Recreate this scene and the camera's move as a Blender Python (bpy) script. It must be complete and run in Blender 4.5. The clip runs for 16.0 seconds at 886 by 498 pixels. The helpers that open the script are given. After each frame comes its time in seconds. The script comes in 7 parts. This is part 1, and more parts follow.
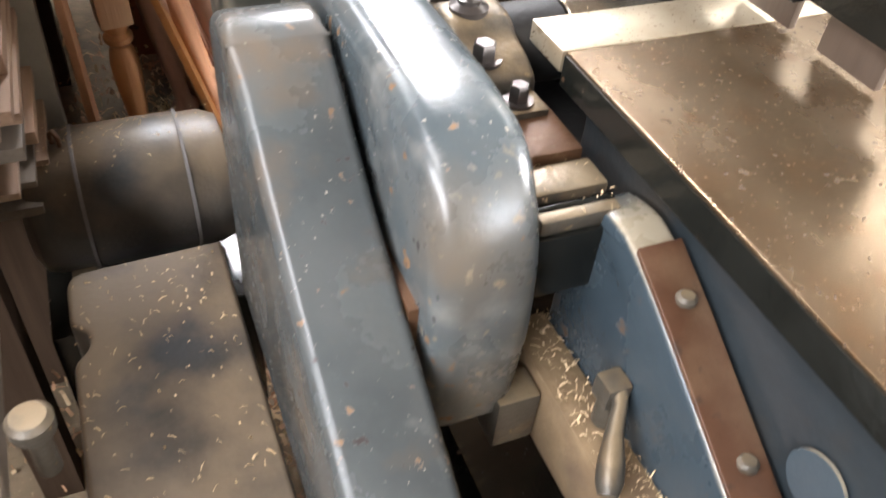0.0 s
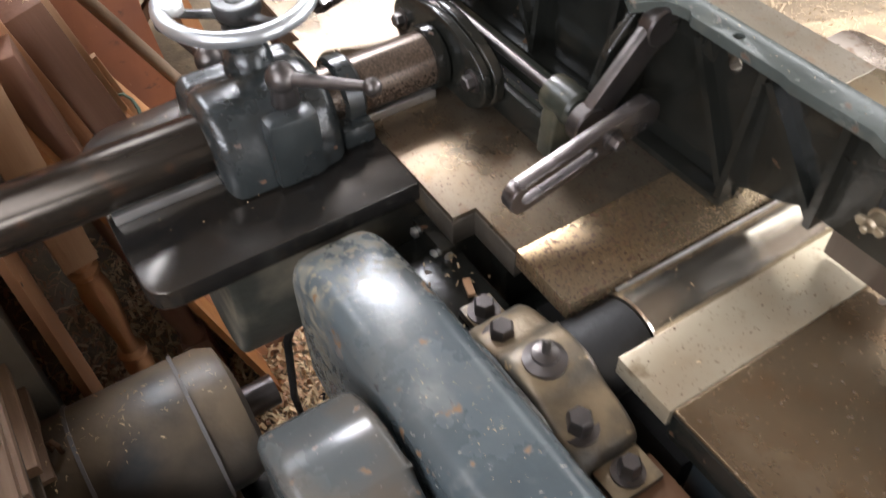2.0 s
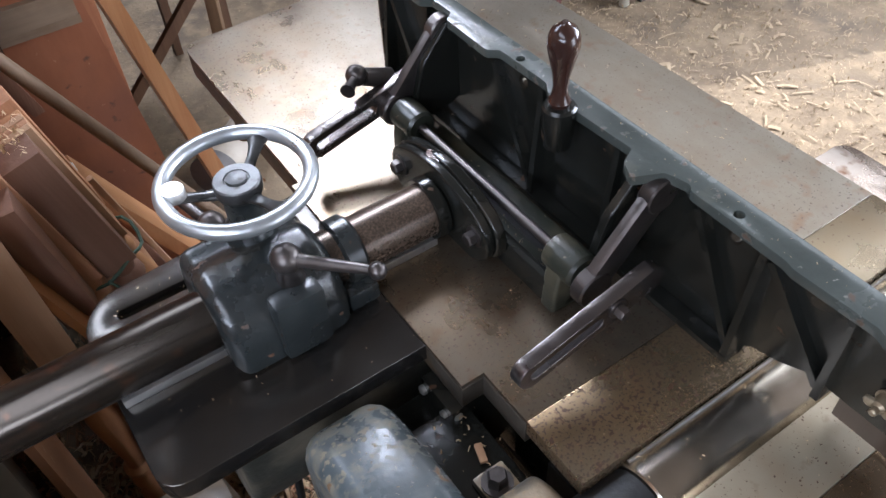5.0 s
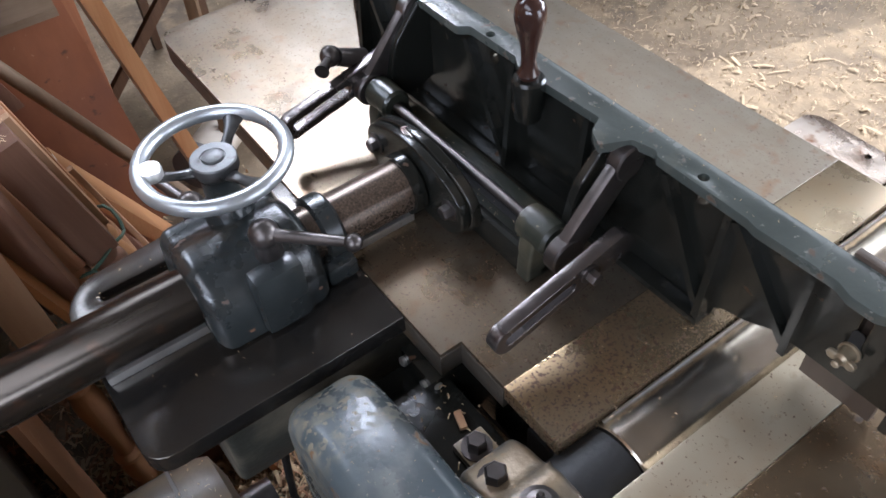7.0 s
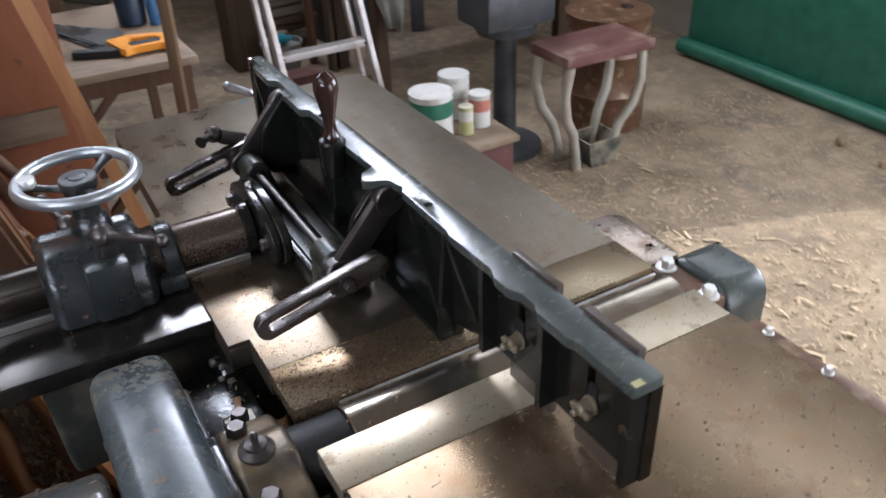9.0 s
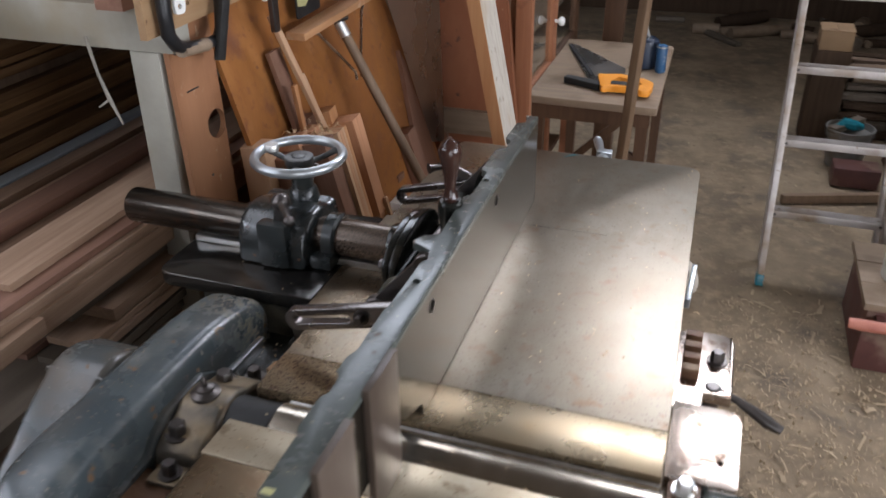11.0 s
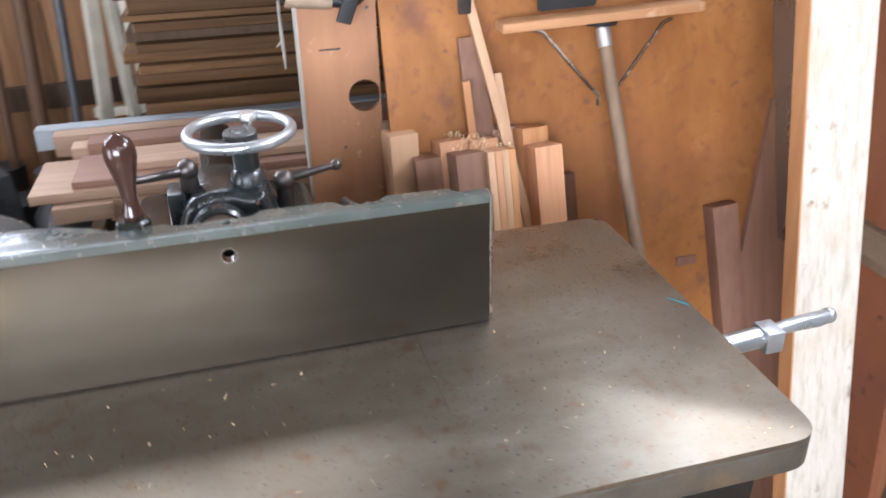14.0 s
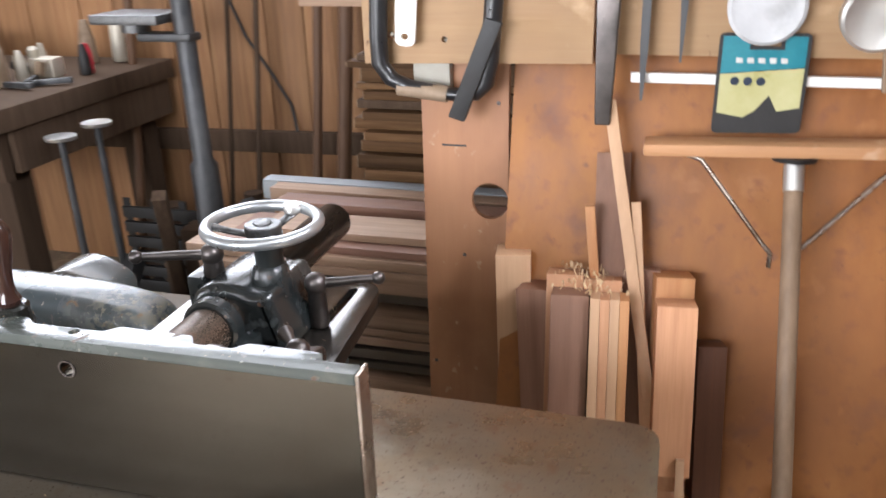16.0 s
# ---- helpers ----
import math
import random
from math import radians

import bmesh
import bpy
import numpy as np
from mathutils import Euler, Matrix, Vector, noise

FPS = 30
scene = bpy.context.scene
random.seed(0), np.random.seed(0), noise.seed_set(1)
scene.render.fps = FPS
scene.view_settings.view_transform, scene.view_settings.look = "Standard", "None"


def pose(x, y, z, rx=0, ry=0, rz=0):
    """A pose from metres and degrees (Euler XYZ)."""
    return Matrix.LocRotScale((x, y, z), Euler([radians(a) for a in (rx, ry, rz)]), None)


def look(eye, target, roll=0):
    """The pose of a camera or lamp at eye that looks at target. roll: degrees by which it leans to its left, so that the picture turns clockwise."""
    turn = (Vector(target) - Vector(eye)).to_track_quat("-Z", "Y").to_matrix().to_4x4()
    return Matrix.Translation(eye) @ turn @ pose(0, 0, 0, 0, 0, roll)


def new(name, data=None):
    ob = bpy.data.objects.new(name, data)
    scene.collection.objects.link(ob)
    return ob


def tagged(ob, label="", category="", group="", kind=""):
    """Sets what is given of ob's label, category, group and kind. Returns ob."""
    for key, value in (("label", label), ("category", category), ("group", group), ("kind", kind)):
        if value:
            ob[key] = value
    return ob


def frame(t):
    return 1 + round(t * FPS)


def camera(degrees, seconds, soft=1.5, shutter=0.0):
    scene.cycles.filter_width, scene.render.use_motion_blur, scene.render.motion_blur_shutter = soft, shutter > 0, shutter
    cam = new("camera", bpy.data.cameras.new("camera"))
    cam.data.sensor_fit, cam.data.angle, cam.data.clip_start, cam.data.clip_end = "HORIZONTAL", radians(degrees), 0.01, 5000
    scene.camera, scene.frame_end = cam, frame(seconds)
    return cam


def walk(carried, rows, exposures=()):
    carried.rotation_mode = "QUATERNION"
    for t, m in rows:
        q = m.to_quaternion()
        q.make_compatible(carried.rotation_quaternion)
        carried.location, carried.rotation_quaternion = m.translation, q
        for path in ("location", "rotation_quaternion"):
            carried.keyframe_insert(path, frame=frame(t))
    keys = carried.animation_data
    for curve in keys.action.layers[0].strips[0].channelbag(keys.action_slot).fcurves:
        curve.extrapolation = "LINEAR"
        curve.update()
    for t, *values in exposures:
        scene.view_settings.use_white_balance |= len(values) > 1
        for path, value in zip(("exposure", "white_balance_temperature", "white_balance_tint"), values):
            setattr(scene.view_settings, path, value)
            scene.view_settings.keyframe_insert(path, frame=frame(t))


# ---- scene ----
cam = camera(57.1, 16.0, shutter=0.5)
PATH = [
    (0, (-0.613, -0.672, 1.227), (0.027, 0.636, -0.143), 6.0),
    (0.5, (-0.558, -0.586, 1.259), (0.102, 0.661, -0.159), 6.6),
    (1, (-0.534, -0.501, 1.292), (0.163, 0.681, -0.163), 4.8),
    (1.5, (-0.56, -0.38, 1.371), (0.095, 0.8, -0.105), -0.6),
    (2, (-0.565, -0.297, 1.435), (0.137, 0.85, -0.046), -1.5),
    (2.5, (-0.539, -0.244, 1.473), (0.167, 0.911, 0.001), -1.5),
    (3, (-0.525, -0.208, 1.515), (0.152, 0.963, 0.043), -1.9),
    (3.5, (-0.531, -0.196, 1.526), (0.149, 0.966, 0.048), -1.8),
    (3.7, (-0.525, -0.193, 1.533), (0.175, 0.979, 0.071), -1.9),
    (5.8, (-0.51, -0.211, 1.546), (0.221, 0.94, 0.083), -4.0),
    (6, (-0.512, -0.217, 1.545), (0.219, 0.93, 0.079), -4.1),
    (6.5, (-0.516, -0.22, 1.544), (0.221, 0.915, 0.072), -4.0),
    (7, (-0.516, -0.228, 1.542), (0.227, 0.903, 0.069), -4.1),
    (7.5, (-0.522, -0.283, 1.529), (0.28, 0.867, 0.104), -4.4),
    (8, (-0.521, -0.407, 1.495), (0.4, 0.762, 0.16), -2.0),
    (8.2, (-0.509, -0.466, 1.478), (0.437, 0.76, 0.212), -1.8),
    (10.3, (0.025, -0.753, 1.542), (-0.099, 0.973, 0.539), -1.5),
    (10.5, (0.127, -0.758, 1.543), (-0.228, 0.939, 0.546), -1.1),
    (11, (0.299, -0.7, 1.549), (-0.28, 0.942, 0.566), -0.8),
    (11.5, (0.403, -0.493, 1.532), (-0.425, 1.083, 0.62), -1.6),
    (12, (0.482, -0.333, 1.526), (-0.653, 1.066, 0.656), -3.1),
    (12.5, (0.666, -0.214, 1.502), (-0.729, 0.883, 0.58), 0.1),
    (13, (0.759, -0.021, 1.453), (-0.752, 0.863, 0.484), 0.1),
    (13.5, (0.772, 0.204, 1.432), (-0.836, 0.96, 0.514), 0.5),
    (14, (0.812, 0.434, 1.401), (-0.907, 0.867, 0.475), -1.3),
    (14.5, (0.857, 0.649, 1.387), (-0.891, 0.746, 0.421), -1.1),
    (15, (0.791, 0.768, 1.381), (-0.985, 0.673, 0.467), -1.4),
    (15.5, (0.637, 0.832, 1.39), (-1.156, 0.562, 0.545), -3.0),
    (16, (0.553, 0.944, 1.39), (-1.219, 0.422, 0.622), -1.7),
]
walk(cam, [(t, look(e, g, r)) for t, e, g, r in PATH], exposures=[(0, 2.6, 6800, 10), (0.5, 2.1, 6600, 10), (1, 1.65, 6550, 10), (2, 1.7, 6550, 10), (3, 1.5, 6100, 10), (6, 1.2, 5800, 10), (8.2, 1.1, 5900, 10), (10.3, 0.05, 5950, 10), (11, 0.45, 6200, 10), (11.5, 0.85, 6250, 10), (12, 1.15, 6000, 10), (12.5, 1.4, 5950, 10), (13, 1.5, 5850, 10), (13.5, 1.5, 5800, 10), (14, 1.65, 6000, 10), (14.5, 1.6, 6200, 10), (15, 1.55, 5950, 10), (16, 1.5, 6400, 10)])

# ---- world and light ----
world = bpy.data.worlds.new("sky")
scene.world = world
world.use_nodes = True
wn = world.node_tree
sky = wn.nodes.new("ShaderNodeTexSky")
sky.sky_type, sky.sun_disc = "NISHITA", False
sky.sun_elevation, sky.sun_rotation = radians(49), radians(110)
wn.nodes["Background"].inputs[1].default_value = 0.1
wn.links.new(sky.outputs[0], wn.nodes["Background"].inputs[0])


def area_lamp(name, eye, target, sx, sy, watts, color):
    data = bpy.data.lights.new(name, "AREA")
    data.shape, data.size, data.size_y, data.energy, data.color = "RECTANGLE", sx, sy, watts, color
    ob = new(name, data)
    ob.matrix_world = look(eye, target)
    return ob


sun = bpy.data.lights.new("sun", "SUN")
sun.energy, sun.angle, sun.color = 2.5, radians(0.5), (1, 0.95, 0.88)
new("sun", sun).matrix_world = look((4, -1.5, 5), (0, 0, 0))
area_lamp("east_skylight_daylight", (2.3, 1.4, 2.68), (2.3, 1.4, 0), 0.7, 2.3, 12, (0.95, 0.97, 1.0))
# sits in an added roof hood, turned south to spare the far floor
area_lamp("roof_monitor_daylight", (0.87, 3.98, 3.64), (0.8, 0.3, 2.4), 1.5, 1.7, 155, (0.9, 0.915, 1.0))
area_lamp("west_skylight_daylight", (-1.12, 2.4, 2.68), (-1.12, 2.4, 0), 1.0, 1.2, 22, (0.86, 0.9, 1.0))
# fill lamp added to brighten the back area; no source known there
area_lamp("back_skylight_daylight", (-1.77, -0.48, 2.68), (-1.77, -0.48, 0), 0.9, 2.3, 16, (0.9, 0.915, 1.0))
area_lamp("window_daylight", (3.02, -0.6, 1.6), (-1, -0.2, 0.9), 2.2, 1.3, 84, (0.93, 0.935, 1.0))
area_lamp("west_window_daylight", (-2.47, -1.65, 1.98), (0, -0.6, 1.0), 2.4, 0.46, 26, (0.87, 0.905, 1.0))
area_lamp("doorway_daylight", (1.5, -3.12, 1.1), (0.9, 0.5, 0.9), 1.7, 2.0, 36, (0.95, 0.945, 1.0))

# ---- materials ----


def make(name, cols, scale=(6, 6, 6), rough=(0.45, 0.65), metal=0.0, bump=0.15, fine=60.0, stain=None, spots=None, detail=6.0, rand=0.0, spec=0.5, dust=None):
    """Noise-toned surface. cols: ramp colours; stain: (colour, scale, low, high) soft patches; spots: list of the same, harder."""
    m = bpy.data.materials.new(name)
    m.use_nodes = True
    nt = m.node_tree
    bsdf = nt.nodes["Principled BSDF"]
    add = nt.nodes.new
    tc, info = add("ShaderNodeTexCoord"), add("ShaderNodeObjectInfo")
    off = add("ShaderNodeVectorMath")
    off.operation = "MULTIPLY_ADD"
    off.inputs[1].default_value = (7.3, 3.1, 5.7)
    nt.links.new(info.outputs["Random"], off.inputs[0])
    nt.links.new(tc.outputs["Object"], off.inputs[2])
    mp = add("ShaderNodeMapping")
    mp.inputs["Scale"].default_value = scale
    nt.links.new(off.outputs[0], mp.inputs[0])
    nz = add("ShaderNodeTexNoise")
    nz.inputs["Scale"].default_value, nz.inputs["Detail"].default_value, nz.inputs["Roughness"].default_value = 1.0, detail, 0.62
    nt.links.new(mp.outputs[0], nz.inputs["Vector"])
    ramp = add("ShaderNodeValToRGB")
    els = ramp.color_ramp.elements
    while len(els) < len(cols):
        els.new(0.5)
    for i, c in enumerate(cols):
        els[i].position = 0.3 + 0.4 * i / max(1, len(cols) - 1)
        els[i].color = (*c, 1)
    nt.links.new(nz.outputs[0], ramp.inputs[0])
    col = ramp.outputs[0]
    rsrc = nz.outputs[0]
    if rand:
        hsv = add("ShaderNodeHueSaturation")
        mr = add("ShaderNodeMapRange")
        mr.inputs[3].default_value, mr.inputs[4].default_value = 1 - rand, 1 + rand
        nt.links.new(info.outputs["Random"], mr.inputs[0])
        nt.links.new(mr.outputs[0], hsv.inputs["Value"])
        nt.links.new(col, hsv.inputs["Color"])
        col = hsv.outputs[0]
    rmap = add("ShaderNodeMapRange")
    rmap.inputs[1].default_value, rmap.inputs[2].default_value = 0.3, 0.7
    rmap.inputs[3].default_value, rmap.inputs[4].default_value = rough
    nt.links.new(rsrc, rmap.inputs[0])
    rough_out, metal_out = rmap.outputs[0], None
    for s in ([stain] if stain else []) + (spots or []):
        c, sc, lo, hi = s[:4]
        n2 = add("ShaderNodeTexNoise")
        n2.inputs["Scale"].default_value, n2.inputs["Detail"].default_value = sc, 5.0
        nt.links.new(off.outputs[0], n2.inputs["Vector"])
        r2 = add("ShaderNodeMapRange")
        r2.inputs[1].default_value, r2.inputs[2].default_value = lo, hi
        nt.links.new(n2.outputs[0], r2.inputs[0])
        fac = r2.outputs[0]
        if len(s) > 5:
            ax, m0, m1 = s[5]
            sep = add("ShaderNodeSeparateXYZ")
            nt.links.new(tc.outputs["Object"], sep.inputs[0])
            mk = add("ShaderNodeMapRange")
            mk.inputs[1].default_value, mk.inputs[2].default_value = m0, m1
            mk.inputs[3].default_value, mk.inputs[4].default_value = 0.0, 1.0
            nt.links.new(sep.outputs[ax], mk.inputs[0])
            ml = add("ShaderNodeMath")
            ml.operation = "MULTIPLY"
            nt.links.new(r2.outputs[0], ml.inputs[0])
            nt.links.new(mk.outputs[0], ml.inputs[1])
            fac = ml.outputs[0]
        mix = add("ShaderNodeMix")
        mix.data_type = "RGBA"
        nt.links.new(fac, mix.inputs[0])
        nt.links.new(col, mix.inputs[6])
        mix.inputs[7].default_value = (*c, 1)
        col = mix.outputs[2]
        if len(s) > 4:
            mf = add("ShaderNodeMix")
            nt.links.new(fac, mf.inputs[0])
            nt.links.new(rough_out, mf.inputs[2])
            mf.inputs[3].default_value = s[4]
            rough_out = mf.outputs[0]
            mm = add("ShaderNodeMix")
            nt.links.new(fac, mm.inputs[0])
            if metal_out is None:
                mm.inputs[2].default_value = metal
            else:
                nt.links.new(metal_out, mm.inputs[2])
            mm.inputs[3].default_value = s[6] if len(s) > 6 else 0.0
            metal_out = mm.outputs[0]
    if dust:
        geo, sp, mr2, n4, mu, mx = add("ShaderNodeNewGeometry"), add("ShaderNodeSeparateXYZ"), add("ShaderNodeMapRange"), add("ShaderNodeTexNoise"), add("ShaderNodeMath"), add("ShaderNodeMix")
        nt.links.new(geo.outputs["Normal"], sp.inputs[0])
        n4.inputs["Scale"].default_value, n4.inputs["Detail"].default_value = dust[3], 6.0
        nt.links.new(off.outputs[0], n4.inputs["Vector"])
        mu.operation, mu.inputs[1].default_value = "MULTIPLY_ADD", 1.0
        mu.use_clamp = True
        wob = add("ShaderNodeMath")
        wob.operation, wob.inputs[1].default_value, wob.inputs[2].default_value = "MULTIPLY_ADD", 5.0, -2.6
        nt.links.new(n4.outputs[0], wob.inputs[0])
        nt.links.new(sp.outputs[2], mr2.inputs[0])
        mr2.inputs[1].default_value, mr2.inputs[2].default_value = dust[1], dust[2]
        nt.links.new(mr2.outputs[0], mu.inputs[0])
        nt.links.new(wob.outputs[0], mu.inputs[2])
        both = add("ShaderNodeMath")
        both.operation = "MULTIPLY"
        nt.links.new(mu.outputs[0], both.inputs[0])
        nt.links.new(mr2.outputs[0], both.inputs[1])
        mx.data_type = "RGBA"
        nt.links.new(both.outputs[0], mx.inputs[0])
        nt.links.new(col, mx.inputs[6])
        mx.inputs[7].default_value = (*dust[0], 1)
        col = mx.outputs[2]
    nt.links.new(col, bsdf.inputs["Base Color"])
    nt.links.new(rough_out, bsdf.inputs["Roughness"])
    bsdf.inputs["Metallic"].default_value = metal
    bsdf.inputs["Specular IOR Level"].default_value = spec
    if metal_out is not None:
        nt.links.new(metal_out, bsdf.inputs["Metallic"])
    if bump:
        n3 = add("ShaderNodeTexNoise")
        n3.inputs["Scale"].default_value, n3.inputs["Detail"].default_value = fine / max(scale), 4.0
        nt.links.new(mp.outputs[0], n3.inputs["Vector"])
        bp = add("ShaderNodeBump")
        bp.inputs["Strength"].default_value, bp.inputs["Distance"].default_value = bump, 0.004
        nt.links.new(n3.outputs[0], bp.inputs["Height"])
        nt.links.new(bp.outputs[0], bsdf.inputs["Normal"])
    return m


def glass(name):
    m = bpy.data.materials.new(name)
    m.use_nodes = True
    b = m.node_tree.nodes["Principled BSDF"]
    b.inputs["Base Color"].default_value = (0.9, 0.95, 0.93, 1)
    b.inputs["Roughness"].default_value, b.inputs["Transmission Weight"].default_value = 0.06, 1.0
    return m


M = {}
M["table"] = make("table_steel", [(0.17, 0.147, 0.112), (0.2, 0.176, 0.138), (0.235, 0.208, 0.166)], (34, 9, 34), (0.3, 0.39), 0.84, 0.012, 300,
                  stain=((0.17, 0.13, 0.09), 5.0, 0.35, 0.85), spots=[((0.165, 0.125, 0.085), 24.0, 0.45, 0.95), ((0.23, 0.165, 0.1), 15.0, 0.3, 0.85, 0.22, (0, 0.0, -0.14), 0.85), ((0.07, 0.05, 0.032), 10.0, 0.56, 0.75, 0.24, (0, 0.0, -0.06), 0.7), ((0.08, 0.036, 0.016), 200.0, 0.63, 0.67, 0.6, (0, 0.0, -0.06)), ((0.16, 0.085, 0.042), 42.0, 0.58, 0.85), ((0.085, 0.06, 0.04), 230.0, 0.64, 0.7), ((0.1, 0.065, 0.04), 110.0, 0.7, 0.76), ((0.11, 0.085, 0.06), 480.0, 0.66, 0.73), ((0.07, 0.04, 0.022), 240.0, 0.62, 0.68, 0.45, (1, 0.5, 0.1))])
M["table_in"] = make("infeed_steel", [(0.15, 0.103, 0.058), (0.185, 0.13, 0.077), (0.225, 0.166, 0.106)], (9, 6, 9), (0.22, 0.3), 0.74, 0.02, 300,
                     stain=((0.1, 0.06, 0.03), 6.0, 0.45, 0.8), spots=[((0.15, 0.08, 0.034), 26.0, 0.52, 0.85), ((0.24, 0.175, 0.1), 44.0, 0.6, 0.85), ((0.055, 0.033, 0.018), 60.0, 0.68, 0.74, 0.6), ((0.045, 0.028, 0.018), 170.0, 0.65, 0.7, 0.6)])
M["table_side"] = make("dark_table_side", [(0.05, 0.042, 0.033), (0.095, 0.08, 0.062)], (12, 12, 12), (0.35, 0.5), 0.4, 0.15, 120,
                       stain=((0.16, 0.11, 0.06), 15.0, 0.52, 0.72))
# opaque; used only to block the sun above the roof openings
M["roof_sheet"] = make("sun_blocking_sheet", [(0.6, 0.62, 0.62), (0.7, 0.72, 0.72)], (4, 4, 4), (0.4, 0.6), 0.0, 0.05, 60)
M["lip"] = make("lip_steel", [(0.21, 0.16, 0.097), (0.3, 0.245, 0.165)], (14, 14, 14), (0.24, 0.34), 0.76, 0.03, 300,
                stain=((0.2, 0.13, 0.062), 14.0, 0.45, 0.8), spots=[((0.27, 0.175, 0.085), 9.0, 0.38, 0.8, 0.25, (0, 0.08, -0.12), 0.75), ((0.12, 0.055, 0.024), 170.0, 0.655, 0.695, 0.7), ((0.065, 0.027, 0.011), 165.0, 0.585, 0.61, 0.7, (0, 0.05, -0.1)), ((0.045, 0.02, 0.009), 330.0, 0.57, 0.6, 0.7, (0, 0.05, -0.1))])
M["lip_in"] = make("pale_lip_steel", [(0.37, 0.31, 0.215), (0.5, 0.435, 0.325)], (14, 14, 14), (0.26, 0.36), 0.6, 0.03, 300,
                   stain=((0.28, 0.2, 0.115), 14.0, 0.45, 0.8), spots=[((0.09, 0.042, 0.018), 150.0, 0.66, 0.7, 0.7), ((0.08, 0.036, 0.016), 280.0, 0.66, 0.7, 0.7), ((0.15, 0.1, 0.05), 30.0, 0.6, 0.75)])
M["barrel"] = make("cutter_steel", [(0.36, 0.315, 0.255), (0.46, 0.41, 0.34)], (40, 4, 4), (0.2, 0.26), 0.97, 0.0, 300)
M["fence_face"] = make("fence_steel", [(0.06, 0.053, 0.042), (0.08, 0.072, 0.058)], (30, 1.5, 22), (0.17, 0.21), 0.88, 0.012, 300, spots=[((0.06, 0.05, 0.038), 10.0, 0.45, 0.85), ((0.05, 0.04, 0.03), 90.0, 0.66, 0.74)])
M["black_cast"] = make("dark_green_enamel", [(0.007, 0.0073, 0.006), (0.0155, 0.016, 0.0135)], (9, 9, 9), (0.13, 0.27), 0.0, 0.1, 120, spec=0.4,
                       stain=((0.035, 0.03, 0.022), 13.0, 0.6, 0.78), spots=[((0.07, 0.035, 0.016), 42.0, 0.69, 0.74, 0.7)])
M["olive_cast"] = make("dusty_olive_enamel", [(0.0165, 0.0183, 0.0135), (0.035, 0.0375, 0.0275)], (9, 9, 9), (0.25, 0.42), 0.0, 0.14, 120,
                       stain=((0.11, 0.095, 0.06), 13.0, 0.5, 0.75), spots=[((0.22, 0.19, 0.13), 110.0, 0.68, 0.72, 0.8)])
M["clamp_cast"] = make("worn_green_casting", [(0.013, 0.0155, 0.0158), (0.025, 0.03, 0.0305)], (11, 11, 11), (0.2, 0.34), 0.0, 0.08, 160, spec=0.7,
                       stain=((0.06, 0.054, 0.042), 13.0, 0.58, 0.8), spots=[((0.13, 0.065, 0.035), 60.0, 0.67, 0.72, 0.7), ((0.08, 0.088, 0.088), 30.0, 0.64, 0.76)])
# on the fence top this paler tone also carries skylight sheen
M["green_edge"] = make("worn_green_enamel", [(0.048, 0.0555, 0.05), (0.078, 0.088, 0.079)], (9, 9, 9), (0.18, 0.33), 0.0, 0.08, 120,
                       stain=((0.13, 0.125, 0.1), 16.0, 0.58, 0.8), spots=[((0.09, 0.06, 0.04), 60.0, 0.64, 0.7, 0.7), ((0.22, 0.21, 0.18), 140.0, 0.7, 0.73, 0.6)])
M["plate"] = make("dark_plate_steel", [(0.06, 0.057, 0.054), (0.105, 0.098, 0.09)], (6, 14, 6), (0.14, 0.26), 0.85, 0.02, 200,
                  stain=((0.11, 0.09, 0.07), 7.0, 0.5, 0.75))
M["blue"] = make("blue_grey_enamel", [(0.051, 0.0594, 0.0605), (0.079, 0.0891, 0.0885)], (8, 8, 8), (0.17, 0.34), 0.0, 0.06, 120,
                 stain=((0.11, 0.112, 0.106), 6.0, 0.45, 0.85), spots=[((0.12, 0.09, 0.062), 14.0, 0.5, 0.8), ((0.15, 0.155, 0.145), 30.0, 0.62, 0.85, 0.35), ((0.18, 0.11, 0.06), 60.0, 0.66, 0.7, 0.75), ((0.025, 0.018, 0.015), 80.0, 0.68, 0.71, 0.7), ((0.3, 0.27, 0.22), 190.0, 0.69, 0.72, 0.7)])
M["blue_worn"] = make("worn_blue_enamel", [(0.05, 0.0637, 0.0695), (0.083, 0.1, 0.105)], (8, 8, 8), (0.18, 0.36), 0.0, 0.08, 120,
                      stain=((0.1, 0.1, 0.092), 9.0, 0.45, 0.8), spots=[((0.17, 0.162, 0.128), 55.0, 0.48, 0.6, 0.5, (1, 0.13, 0.16)), ((0.24, 0.21, 0.15), 120.0, 0.56, 0.6, 0.6, (1, 0.13, 0.17)), ((0.17, 0.175, 0.165), 24.0, 0.54, 0.8), ((0.13, 0.1, 0.068), 13.0, 0.38, 0.85, 0.32, (1, -0.2, -0.28)), ((0.25, 0.2, 0.14), 75.0, 0.62, 0.74, 0.6, (1, -0.2, -0.26)),
                                                                  ((0.19, 0.11, 0.055), 44.0, 0.66, 0.7, 0.75), ((0.03, 0.028, 0.026), 56.0, 0.68, 0.71, 0.6), ((0.3, 0.27, 0.22), 140.0, 0.69, 0.72, 0.7)])
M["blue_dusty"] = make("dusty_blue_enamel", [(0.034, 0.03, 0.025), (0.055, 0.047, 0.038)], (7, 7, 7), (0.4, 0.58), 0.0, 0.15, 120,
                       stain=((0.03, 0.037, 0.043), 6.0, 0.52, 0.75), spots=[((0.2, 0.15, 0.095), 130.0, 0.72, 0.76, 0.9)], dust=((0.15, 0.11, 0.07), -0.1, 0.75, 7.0))
